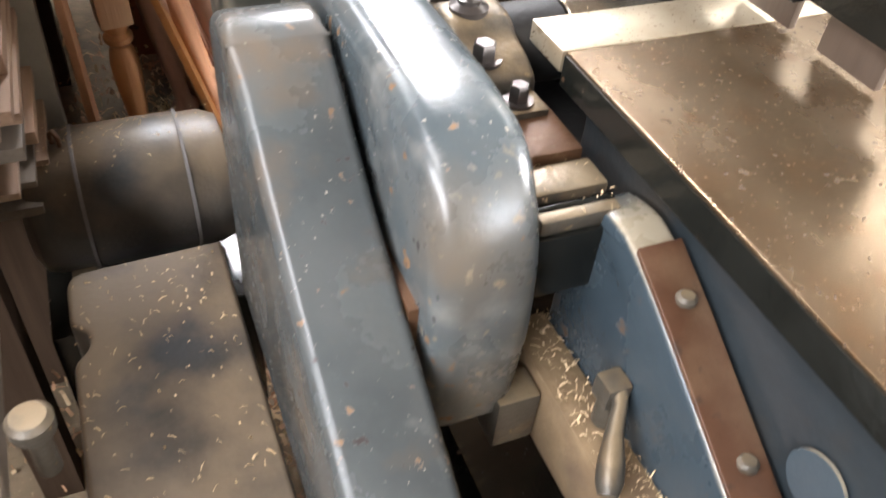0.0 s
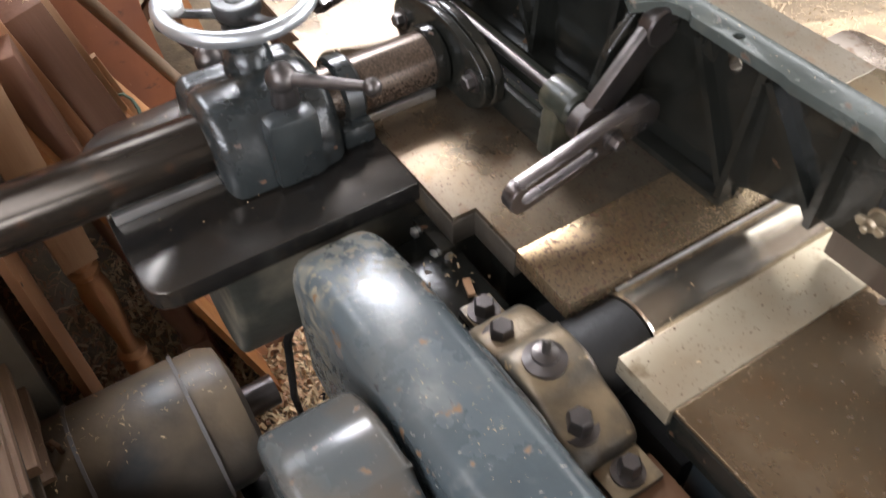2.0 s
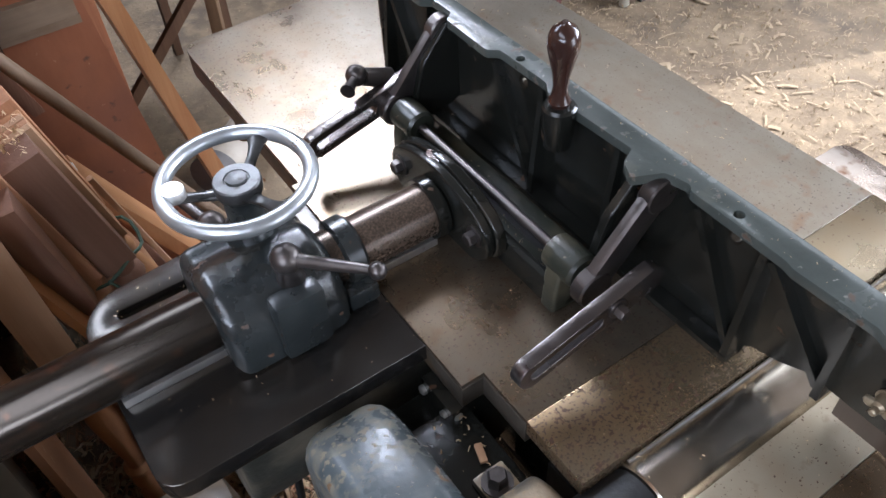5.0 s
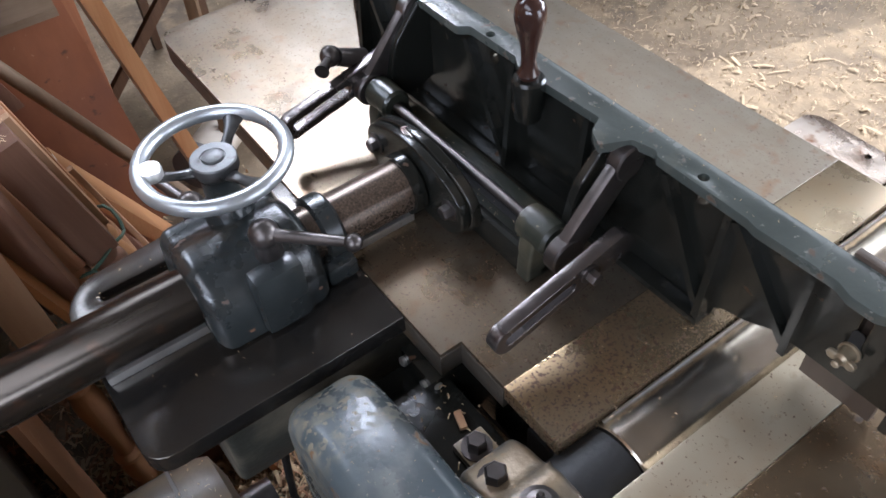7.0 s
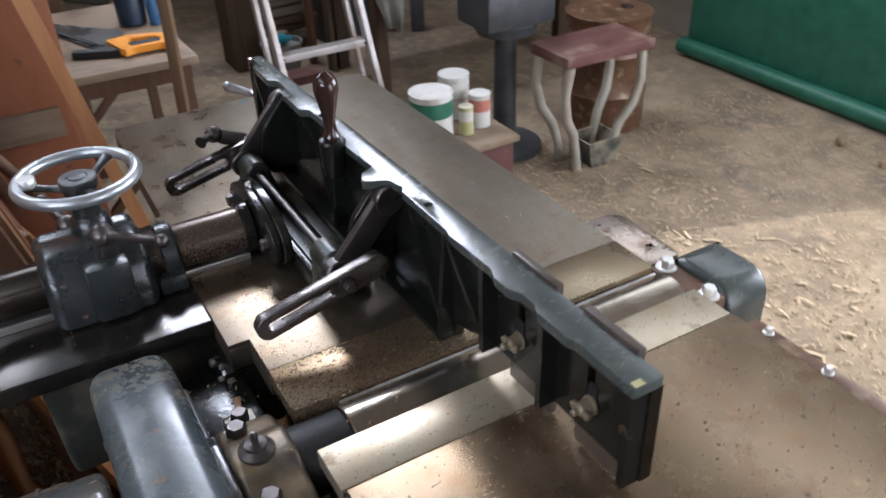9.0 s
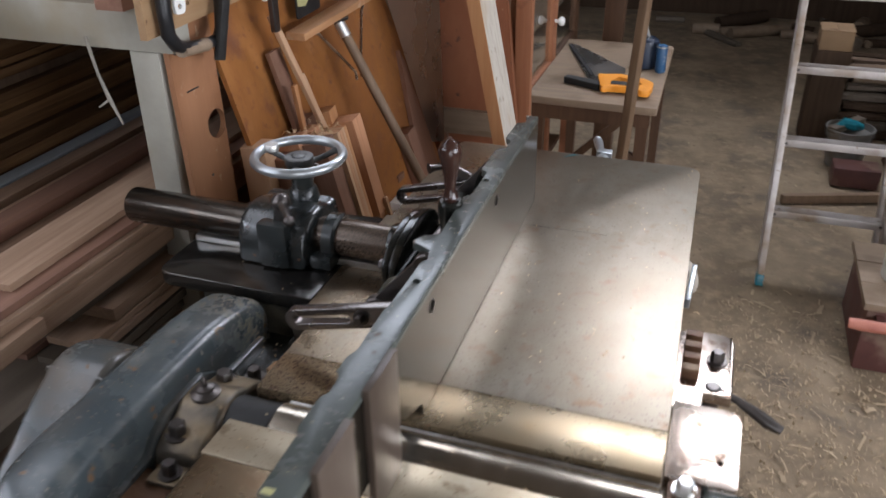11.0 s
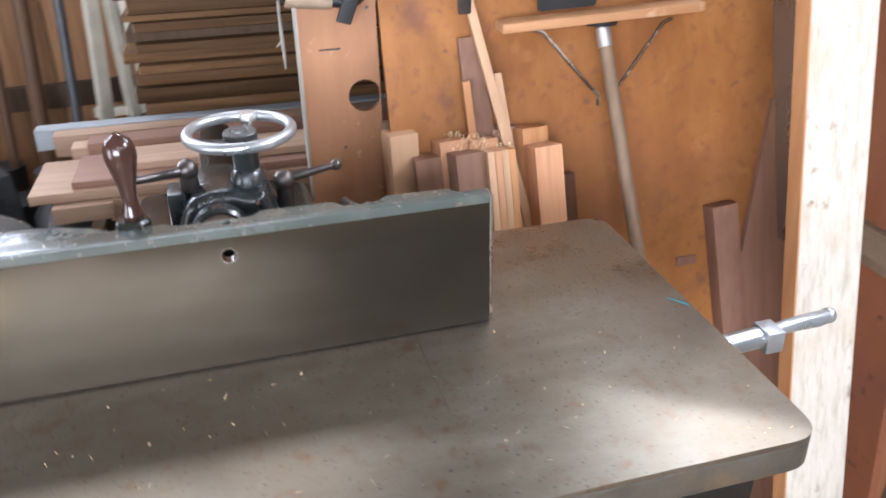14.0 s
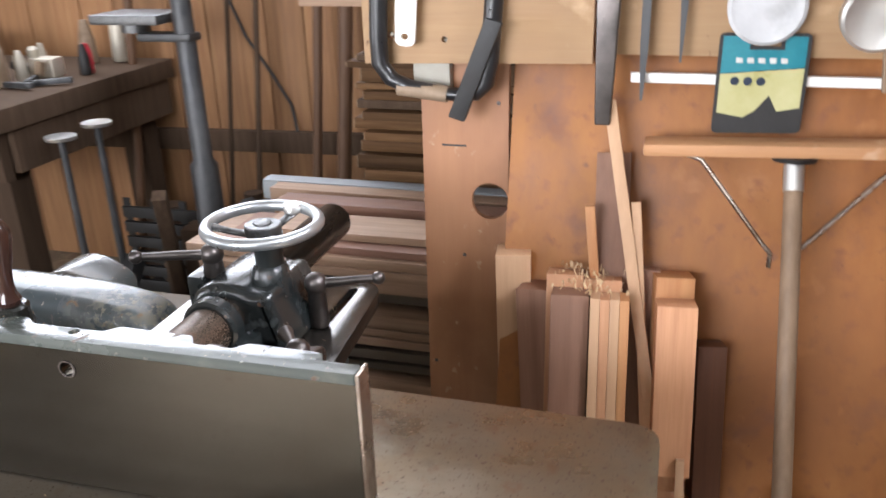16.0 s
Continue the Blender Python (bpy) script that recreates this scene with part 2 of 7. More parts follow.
M["blue_slide"] = make("blue_slide_enamel", [(0.03, 0.045, 0.056), (0.052, 0.07, 0.082)], (8, 8, 8), (0.2, 0.36), 0.0, 0.08, 120,
                       spots=[((0.14, 0.085, 0.05), 26.0, 0.64, 0.7, 0.7)], dust=((0.27, 0.23, 0.165), 0.3, 0.8, 14.0))
# darkened copy of the blue enamel; shade under the infeed table is in it
M["blue_shaded"] = make("shaded_blue_enamel", [(0.014, 0.019, 0.022), (0.03, 0.037, 0.041)], (8, 8, 8), (0.25, 0.42), 0.0, 0.1, 120,
                      stain=((0.05, 0.04, 0.03), 9.0, 0.5, 0.8))
M["brown_cast"] = make("oily_brown_iron", [(0.06, 0.052, 0.041), (0.11, 0.098, 0.078)], (14, 14, 14), (0.32, 0.5), 0.3, 0.25, 150,
                       stain=((0.18, 0.12, 0.065), 18.0, 0.54, 0.72), spots=[((0.34, 0.24, 0.13), 60.0, 0.66, 0.71, 0.85)], dust=((0.22, 0.165, 0.1), 0.35, 0.95, 16.0))
M["rust"] = make("rusted_iron", [(0.088, 0.044, 0.023), (0.15, 0.075, 0.038)], (20, 20, 20), (0.32, 0.55), 0.25, 0.2, 160,
                 stain=((0.28, 0.2, 0.12), 22.0, 0.55, 0.7))
M["chrome"] = make("polished_steel", [(0.36, 0.38, 0.39), (0.46, 0.48, 0.49)], (20, 20, 20), (0.26, 0.4), 0.75, 0.04, 200)
M["tube"] = make("tube_steel", [(0.045, 0.037, 0.03), (0.078, 0.067, 0.056)], (3, 20, 20), (0.2, 0.32), 0.88, 0.03, 200, spots=[((0.17, 0.115, 0.08), 420.0, 0.3, 0.75, 0.3, (0, -0.31, -0.28)), ((0.13, 0.075, 0.05), 40.0, 0.58, 0.75)])
M["dark_steel"] = make("dark_steel", [(0.07, 0.063, 0.06), (0.145, 0.128, 0.12)], (18, 18, 18), (0.28, 0.42), 0.85, 0.1, 160)
M["bright_steel"] = make("bright_steel", [(0.55, 0.54, 0.52), (0.7, 0.69, 0.66)], (14, 14, 14), (0.28, 0.42), 0.9, 0.08, 160,
                         spots=[((0.25, 0.16, 0.08), 40.0, 0.66, 0.72, 0.7)])
M["handle_wood"] = make("varnished_dark_wood", [(0.022, 0.011, 0.009), (0.045, 0.02, 0.014)], (30, 30, 5), (0.12, 0.22), 0.0, 0.05, 120)
M["spoke_steel"] = make("worn_dark_steel", [(0.05, 0.05, 0.05), (0.13, 0.13, 0.128)], (30, 30, 30), (0.25, 0.4), 0.7, 0.1, 160, spots=[((0.02, 0.02, 0.02), 40.0, 0.55, 0.7)])
M["bracket_dusty"] = make("dusty_green_iron", [(0.03, 0.032, 0.026), (0.055, 0.055, 0.045)], (9, 9, 9), (0.4, 0.6), 0.0, 0.2, 120, dust=((0.36, 0.3, 0.21), -0.35, 0.3, 12.0))
M["pewter"] = make("dull_grey_steel", [(0.085, 0.086, 0.086), (0.15, 0.152, 0.152)], (40, 40, 40), (0.36, 0.5), 0.7, 0.12, 200, spots=[((0.05, 0.045, 0.04), 90.0, 0.6, 0.72)])
M["hard_dark"] = make("dark_hardwood", [(0.055, 0.04, 0.03), (0.09, 0.066, 0.05)], (26, 26, 2), (0.3, 0.45), 0.0, 0.1, 140)
M["black"] = make("matt_black", [(0.008, 0.008, 0.008), (0.018, 0.017, 0.016)], (20, 20, 20), (0.5, 0.7), 0.0, 0.2, 120)
M["black_gloss"] = make("black_tape", [(0.01, 0.01, 0.011), (0.02, 0.02, 0.021)], (20, 20, 20), (0.25, 0.4), 0.0, 0.1, 120)


def wood(name, cols, axis=2, rough=(0.5, 0.7), stain=None, rand=0.18, fine=140.0, bump=0.2, spots=None, dens=55.0, run=2.6, spec=0.3):
    sc = [dens, dens, dens]
    sc[axis] = run
    return make(name, cols, tuple(sc), rough, 0.0, bump, fine, stain=stain, rand=rand, spots=spots, spec=spec)


M["ply"] = wood("orange_plywood", [(0.21, 0.077, 0.02), (0.278, 0.11, 0.03), (0.33, 0.14, 0.04)], 2, (0.4, 0.6), ((0.2, 0.076, 0.026), 3.0, 0.42, 0.75), 0.0, bump=0.05, spots=[((0.13, 0.055, 0.035), 26.0, 0.68, 0.76), ((0.17, 0.07, 0.04), 9.0, 0.6, 0.75), ((0.36, 0.16, 0.06), 14.0, 0.62, 0.8), ((0.2, 0.075, 0.03), 42.0, 0.56, 0.74), ((0.12, 0.05, 0.028), 130.0, 0.7, 0.75)], dens=12.0, run=6.0)
M["ply_dark"] = wood("brown_plywood", [(0.2125, 0.0782, 0.03825), (0.272, 0.1062, 0.0527)], 2, (0.45, 0.62), ((0.17, 0.07, 0.045), 4.0, 0.45, 0.75), 0.0, bump=0.05, spots=[((0.11, 0.05, 0.035), 30.0, 0.66, 0.74), ((0.38, 0.2, 0.12), 45.0, 0.68, 0.74)], dens=14.0, run=5.0)
M["ply_light"] = wood("pale_plywood", [(0.2952, 0.1763, 0.0902), (0.3608, 0.2337, 0.1271)], 1, (0.5, 0.7), ((0.3, 0.18, 0.09), 6.0, 0.5, 0.72), 0.0, spots=[((0.14, 0.075, 0.04), 34.0, 0.7, 0.75), ((0.5, 0.34, 0.2), 18.0, 0.62, 0.8)])
M["post_wood"] = wood("pinkish_joinery_wood", [(0.3696, 0.176, 0.088), (0.4664, 0.2376, 0.1276), (0.528, 0.2904, 0.1584)], 2, rand=0.25)
M["post_dark"] = wood("brown_joinery_wood", [(0.204, 0.102, 0.06375), (0.2805, 0.153, 0.102)], 2, rand=0.2)
M["pine"] = wood("pale_pine", [(0.44, 0.264, 0.1496), (0.528, 0.3344, 0.2024)], 2, rand=0.12)
M["plank_pale"] = wood("weathered_pale_plank", [(0.37, 0.32, 0.255), (0.48, 0.435, 0.365), (0.53, 0.49, 0.42)], 2, (0.55, 0.75), ((0.42, 0.32, 0.22), 5.0, 0.52, 0.75), 0.0, spots=[((0.25, 0.2, 0.15), 22.0, 0.64, 0.74)], dens=80.0, run=7.0)
M["batten_red"] = wood("red_brown_fir", [(0.24, 0.09, 0.042), (0.33, 0.14, 0.068)], 2, rand=0.1, spots=[((0.14, 0.055, 0.03), 18.0, 0.6, 0.76)])
M["broom_head"] = wood("worn_broom_head", [(0.3, 0.15, 0.07), (0.42, 0.225, 0.11)], 1, spots=[((0.58, 0.43, 0.3), 20.0, 0.58, 0.72)])
M["plank_orange"] = wood("orange_fir", [(0.3825, 0.17, 0.07225), (0.476, 0.2465, 0.1105)], 2, rand=0.1)
M["board"] = wood("sawn_board", [(0.235, 0.148, 0.093), (0.32, 0.208, 0.138), (0.4, 0.272, 0.188)], 1, rand=0.24)
M["board_red"] = wood("red_sawn_board", [(0.2, 0.103, 0.069), (0.28, 0.155, 0.108)], 1, rand=0.3)
# darker copy of the sawn board; the rack's shade is in this colour
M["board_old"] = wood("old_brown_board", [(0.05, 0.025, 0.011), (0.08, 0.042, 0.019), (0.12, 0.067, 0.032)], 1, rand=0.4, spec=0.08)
M["end_grain"] = wood("pale_end_grain", [(0.17, 0.115, 0.068), (0.27, 0.19, 0.12)], 0, rand=0.3)
M["strip_blue"] = wood("blue_grey_strip", [(0.2, 0.215, 0.225), (0.29, 0.305, 0.315)], 1, rand=0.0)
M["board_grey"] = wood("grey_sawn_board", [(0.105, 0.0825, 0.0615), (0.15, 0.12, 0.09)], 1, rand=0.25)
M["nut_brass"] = make("worn_nut_brass", [(0.23, 0.18, 0.115), (0.34, 0.285, 0.2)], (40, 40, 40), (0.3, 0.45), 0.45, 0.1, 200, stain=((0.2, 0.14, 0.08), 60.0, 0.55, 0.7))
M["white_paint"] = make("grubby_white_paint", [(0.28, 0.262, 0.215), (0.39, 0.37, 0.315)], (8, 8, 8), (0.5, 0.7), 0.0, 0.15, 90,
                        stain=((0.3, 0.26, 0.19), 6.0, 0.5, 0.72))
M["wall_plank"] = wood("amber_wall_plank", [(0.1875, 0.08625, 0.0375), (0.255, 0.1275, 0.05625), (0.3075, 0.165, 0.075)], 2, rand=0.25)
M["old_dark_wood"] = wood("old_dark_wood", [(0.0455, 0.0287, 0.0189), (0.077, 0.0504, 0.0329)], 2, (0.75, 0.9), rand=0.2, spec=0.1)
M["old_wood_top"] = wood("worn_bench_wood", [(0.19, 0.136, 0.09), (0.27, 0.2, 0.138)], 0, rand=0.1, stain=((0.15, 0.1, 0.06), 7.0, 0.5, 0.7))
M["brown_leg"] = wood("brown_table_wood", [(0.062, 0.03, 0.015), (0.1, 0.052, 0.027)], 2, rand=0.1)
M["batten_brown"] = wood("brown_batten_wood", [(0.13, 0.078, 0.043), (0.18, 0.113, 0.064)], 2, rand=0.0)
M["dark_red_wood"] = wood("dark_red_joinery_wood", [(0.085, 0.036, 0.02), (0.13, 0.058, 0.033)], 2, rand=0.1)
M["broom_wood"] = wood("grey_broom_handle", [(0.16, 0.105, 0.066), (0.23, 0.155, 0.1)], 2, rand=0.0)
M["ceiling"] = make("dark_roof_boards", [(0.1, 0.08, 0.06), (0.16, 0.13, 0.1)], (12, 2, 12), (0.7, 0.85), 0.0, 0.2, 90)
M["plaster"] = make("dusty_shed_wall", [(0.2, 0.165, 0.125), (0.28, 0.235, 0.18)], (4, 4, 4), (0.75, 0.9), 0.0, 0.2, 90, stain=((0.12, 0.09, 0.065), 2.0, 0.5, 0.7))
M["floor"] = make("earth_floor", [(0.145, 0.103, 0.063), (0.21, 0.155, 0.098), (0.285, 0.217, 0.142)], (5, 5, 5), (0.8, 0.95), 0.0, 0.6, 80,
                  stain=((0.12, 0.092, 0.066), 3.4, 0.52, 0.7), spots=[((0.3, 0.225, 0.14), 18.0, 0.5, 0.75), ((0.1, 0.07, 0.045), 38.0, 0.64, 0.74), ((0.36, 0.27, 0.165), 150.0, 0.64, 0.72)])
M["shaving"] = make("wood_shaving", [(0.5, 0.34, 0.18), (0.68, 0.52, 0.32)], (30, 30, 30), (0.6, 0.8), 0.0, 0.0, 90)
M["floor_chip"] = make("trodden_shaving", [(0.3, 0.22, 0.135), (0.46, 0.35, 0.22)], (12, 12, 12), (0.7, 0.85), 0.0, 0.0, 90)
M["shaving_red"] = make("red_wood_shaving", [(0.36, 0.19, 0.1), (0.5, 0.3, 0.17)], (30, 30, 30), (0.6, 0.8), 0.0, 0.0, 90)
M["alu"] = make("ladder_aluminium", [(0.5, 0.49, 0.47), (0.62, 0.61, 0.58)], (15, 15, 15), (0.35, 0.5), 0.8, 0.06, 120)
M["white"] = make("white_plastic", [(0.72, 0.71, 0.68), (0.8, 0.79, 0.76)], (10, 10, 10), (0.35, 0.5), 0.0, 0.05, 90)
M["cream"] = make("cream_pipe", [(0.5, 0.44, 0.36), (0.6, 0.54, 0.45)], (10, 10, 10), (0.45, 0.6), 0.0, 0.08, 90, stain=((0.36, 0.29, 0.21), 6.0, 0.5, 0.7))
M["grey_rubber"] = make("grey_rubber", [(0.11, 0.1, 0.095), (0.17, 0.155, 0.145)], (14, 14, 14), (0.6, 0.75), 0.0, 0.1, 90)
M["orange"] = make("orange_plastic", [(0.75, 0.27, 0.02), (0.85, 0.34, 0.04)], (12, 12, 12), (0.35, 0.5), 0.0, 0.05, 90)
M["can_blue"] = make("bright_blue_tin", [(0.02, 0.075, 0.17), (0.035, 0.11, 0.23)], (12, 12, 12), (0.3, 0.45), 0.0, 0.05, 90, stain=((0.3, 0.32, 0.34), 40.0, 0.6, 0.75))
M["alu_worn"] = make("worn_dull_aluminium", [(0.4, 0.36, 0.33), (0.52, 0.48, 0.45)], (14, 14, 4), (0.4, 0.55), 0.55, 0.06, 120,
                     stain=((0.24, 0.165, 0.1), 7.0, 0.46, 0.7), spots=[((0.2, 0.14, 0.09), 60.0, 0.66, 0.72)])
M["canvas"] = make("grubby_grey_canvas", [(0.16, 0.15, 0.125), (0.27, 0.255, 0.215)], (9, 9, 9), (0.8, 0.95), 0.0, 0.4, 160, stain=((0.1, 0.09, 0.07), 7.0, 0.5, 0.75))
M["cardboard"] = make("brown_cardboard", [(0.24, 0.15, 0.08), (0.31, 0.2, 0.11)], (8, 8, 8), (0.8, 0.95), 0.0, 0.1, 120, stain=((0.17, 0.1, 0.055), 9.0, 0.5, 0.75))
M["galvanised"] = make("old_galvanised_steel", [(0.2, 0.195, 0.18), (0.3, 0.29, 0.27)], (14, 14, 14), (0.45, 0.6), 0.5, 0.1, 120, stain=((0.16, 0.12, 0.08), 9.0, 0.5, 0.75))
M["ply_strip"] = make("brown_plywood_strip", [(0.25, 0.11, 0.05), (0.34, 0.165, 0.08)], (16, 16, 1.6), (0.5, 0.68), 0.0, 0.1, 120,
                      stain=((0.18, 0.078, 0.036), 6.0, 0.5, 0.78), spots=[((0.4, 0.26, 0.16), 40.0, 0.66, 0.74)])
M["navy"] = make("navy_plastic", [(0.007, 0.013, 0.028), (0.016, 0.03, 0.06)], (12, 12, 12), (0.3, 0.45), 0.0, 0.05, 90)
M["disc_grey"] = make("grubby_white_disc", [(0.42, 0.43, 0.44), (0.55, 0.56, 0.57)], (16, 16, 16), (0.4, 0.55), 0.0, 0.1, 90, stain=((0.3, 0.3, 0.3), 20.0, 0.5, 0.75))
M["teal"] = make("teal_print", [(0.006375, 0.1275, 0.1721), (0.01912, 0.2104, 0.255)], (20, 20, 20), (0.25, 0.4), 0.0, 0.0, 90)
M["yellow"] = make("yellow_print", [(0.375, 0.3525, 0.15), (0.465, 0.45, 0.24)], (20, 20, 20), (0.25, 0.4), 0.0, 0.0, 90)
M["red"] = make("red_plastic", [(0.5, 0.02, 0.04), (0.62, 0.04, 0.07)], (14, 14, 14), (0.35, 0.5), 0.0, 0.05, 90)
M["green"] = make("green_paint", [(0.015, 0.09, 0.055), (0.03, 0.14, 0.085)], (12, 12, 12), (0.35, 0.5), 0.0, 0.08, 90)
M["tin_white"] = make("tin_label", [(0.5, 0.48, 0.43), (0.62, 0.6, 0.55)], (10, 10, 10), (0.4, 0.55), 0.0, 0.05, 90, stain=((0.35, 0.28, 0.2), 9.0, 0.55, 0.7))
M["pink"] = make("faded_red_paint", [(0.38, 0.13, 0.09), (0.48, 0.19, 0.13)], (12, 12, 12), (0.45, 0.6), 0.0, 0.1, 90)
M["red_box"] = make("dark_red_box_paint", [(0.07, 0.025, 0.02), (0.12, 0.045, 0.035)], (12, 12, 12), (0.5, 0.7), 0.0, 0.15, 90, stain=((0.2, 0.13, 0.09), 8.0, 0.55, 0.72))
M["arm_steel"] = make("worn_arm_steel", [(0.13, 0.115, 0.11), (0.24, 0.215, 0.205)], (16, 16, 16), (0.2, 0.34), 0.9, 0.08, 160, spots=[((0.07, 0.05, 0.045), 50.0, 0.58, 0.7)])
M["gib_rust"] = make("rusty_gib_strip", [(0.07, 0.032, 0.017), (0.115, 0.055, 0.03)], (14, 14, 14), (0.32, 0.5), 0.2, 0.2, 150, stain=((0.17, 0.105, 0.06), 12.0, 0.55, 0.8), spots=[((0.05, 0.03, 0.022), 60.0, 0.6, 0.72)])
M["ledge_dust"] = make("sawdust_covered_iron", [(0.17, 0.11, 0.056), (0.26, 0.18, 0.1)], (20, 20, 20), (0.8, 0.95), 0.0, 0.4, 120, stain=((0.13, 0.085, 0.05), 14.0, 0.5, 0.75))
M["bracket_steel"] = make("brown_tinged_steel", [(0.3, 0.235, 0.19), (0.42, 0.36, 0.31)], (14, 14, 14), (0.2, 0.34), 0.95, 0.08, 160, spots=[((0.16, 0.085, 0.05), 40.0, 0.56, 0.72)])
M["saw_steel"] = make("saw_steel", [(0.3, 0.295, 0.28), (0.4, 0.39, 0.37)], (8, 8, 3), (0.22, 0.36), 0.92, 0.03, 160)
M["back_iron"] = make("dark_grey_iron", [(0.035, 0.037, 0.04), (0.075, 0.075, 0.075)], (12, 12, 12), (0.4, 0.55), 0.4, 0.1, 90)
M["pale_cast"] = make("pale_worn_casting", [(0.34, 0.31, 0.25), (0.46, 0.42, 0.34)], (12, 12, 12), (0.4, 0.55), 0.3, 0.15, 90)
M["string"] = make("green_string", [(0.05, 0.09, 0.06), (0.09, 0.14, 0.1)], (30, 30, 30), (0.7, 0.85), 0.0, 0.1, 90)
M["cobweb"] = make("grey_dust_string", [(0.22, 0.2, 0.17), (0.3, 0.27, 0.23)], (30, 30, 30), (0.8, 0.95), 0.0, 0.1, 90)
M["glass"] = glass("cabinet_glass")

# ---- mesh helpers ----


def bm_new():
    return bmesh.new()


def box(bm, x0, x1, y0, y1, z0, z1, bev=0.0, m=None):
    vs = [bm.verts.new((x, y, z)) for x in (x0, x1) for y in (y0, y1) for z in (z0, z1)]
    fs = [bm.faces.new([vs[i] for i in q]) for q in ((0, 1, 3, 2), (4, 6, 7, 5), (0, 4, 5, 1), (2, 3, 7, 6), (0, 2, 6, 4), (1, 5, 7, 3))]
    if bev:
        es = list({e for f in fs for e in f.edges})
        res = bmesh.ops.bevel(bm, geom=es, offset=bev, segments=2, affect="EDGES", profile=0.6)
        vs = list({v for f in res["faces"] for v in f.verts} | {v for v in vs if v.is_valid})
    if m is not None:
        bmesh.ops.transform(bm, matrix=m, verts=vs)
    return vs


def pillow(bm, pts, axis, a, b, r, steps=4):
    """Outline drawn out along an axis, its two rims rounded with radius r."""
    put = {"x": lambda p, d: (d, p[0], p[1]), "y": lambda p, d: (p[0], d, p[1]), "z": lambda p, d: (p[0], p[1], d)}[axis]
    P2 = [Vector(p) for p in pts]
    P2 = [p for i, p in enumerate(P2) if (p - P2[i - 1]).length > 1e-6]
    n = len(P2)
    turn = 1 if sum(P2[i - 1].x * P2[i].y - P2[i].x * P2[i - 1].y for i in range(n)) > 0 else -1
    inward = []
    for i in range(n):
        u, v = (P2[i] - P2[i - 1]).normalized(), (P2[(i + 1) % n] - P2[i]).normalized()
        nu, nv = Vector((-u.y, u.x)) * turn, Vector((-v.y, v.x)) * turn
        m = nu + nv
        inward.append(m / max(0.5, m.length_squared / 2))
    r = min(r, abs(b - a) * 0.49)
    s = 1 if b > a else -1
    rows = [(r * (1 - math.sin(q * math.pi / 2 / steps)), r * (1 - math.cos(q * math.pi / 2 / steps))) for q in range(steps + 1)]
    rows = [(inset, a + s * dx) for inset, dx in rows] + [(inset, b - s * dx) for inset, dx in rows[::-1]]
    rings = [[bm.verts.new(put(p + w * inset, d)) for p, w in zip(P2, inward)] for inset, d in rows]
    for r0, r1 in zip(rings, rings[1:]):
        for k in range(n):
            bm.faces.new((r0[k], r0[(k + 1) % n], r1[(k + 1) % n], r1[k]))
    for ring in (rings[0], rings[-1]):
        bm.faces.new(ring)
    return [v for ring in rings for v in ring]


def prism(bm, pts, axis, a, b, holes=(), bev=0.0):
    """Outline pts (2D) with holes, drawn out along an axis from a to b."""
    if bev and not holes:
        return pillow(bm, pts, axis, a, b, bev)
    put = {"x": lambda p, d: (d, p[0], p[1]), "y": lambda p, d: (p[0], d, p[1]), "z": lambda p, d: (p[0], p[1], d)}[axis]
    edges = []
    loops = []
    for loop in (pts, *holes):
        vs = [bm.verts.new(put(p, a)) for p in loop]
        loops.append(vs)
        edges += [bm.edges.new((vs[i], vs[(i + 1) % len(vs)])) for i in range(len(vs))]
    fs = [g for g in bmesh.ops.triangle_fill(bm, use_beauty=True, use_dissolve=False, edges=edges)["geom"] if isinstance(g, bmesh.types.BMFace)]
    res = bmesh.ops.extrude_face_region(bm, geom=fs)
    nv = [g for g in res["geom"] if isinstance(g, bmesh.types.BMVert)]
    d = put((0, 0), b - a)
    bmesh.ops.translate(bm, vec=Vector(d), verts=nv)
    allv = [v for l in loops for v in l] + nv
    faces = list({f for v in allv for f in v.link_faces})
    bmesh.ops.recalc_face_normals(bm, faces=faces)
    if bev:
        es = [e for e in {e for f in faces for e in f.edges} if len(e.link_faces) == 2 and e.calc_face_angle(0) > 0.9
              and abs((e.verts[0].co - e.verts[1].co).dot(Vector(put((0, 0), 1)))) < 1e-6]
        bmesh.ops.bevel(bm, geom=es, offset=bev, segments=3, affect="EDGES", profile=0.5, clamp_overlap=True)
    return allv


def frame_of(d):
    d = Vector(d).normalized()
    up = Vector((0, 0, 1)) if abs(d.z) < 0.95 else Vector((0, 1, 0))
    x = up.cross(d).normalized()
    return x, d.cross(x), d


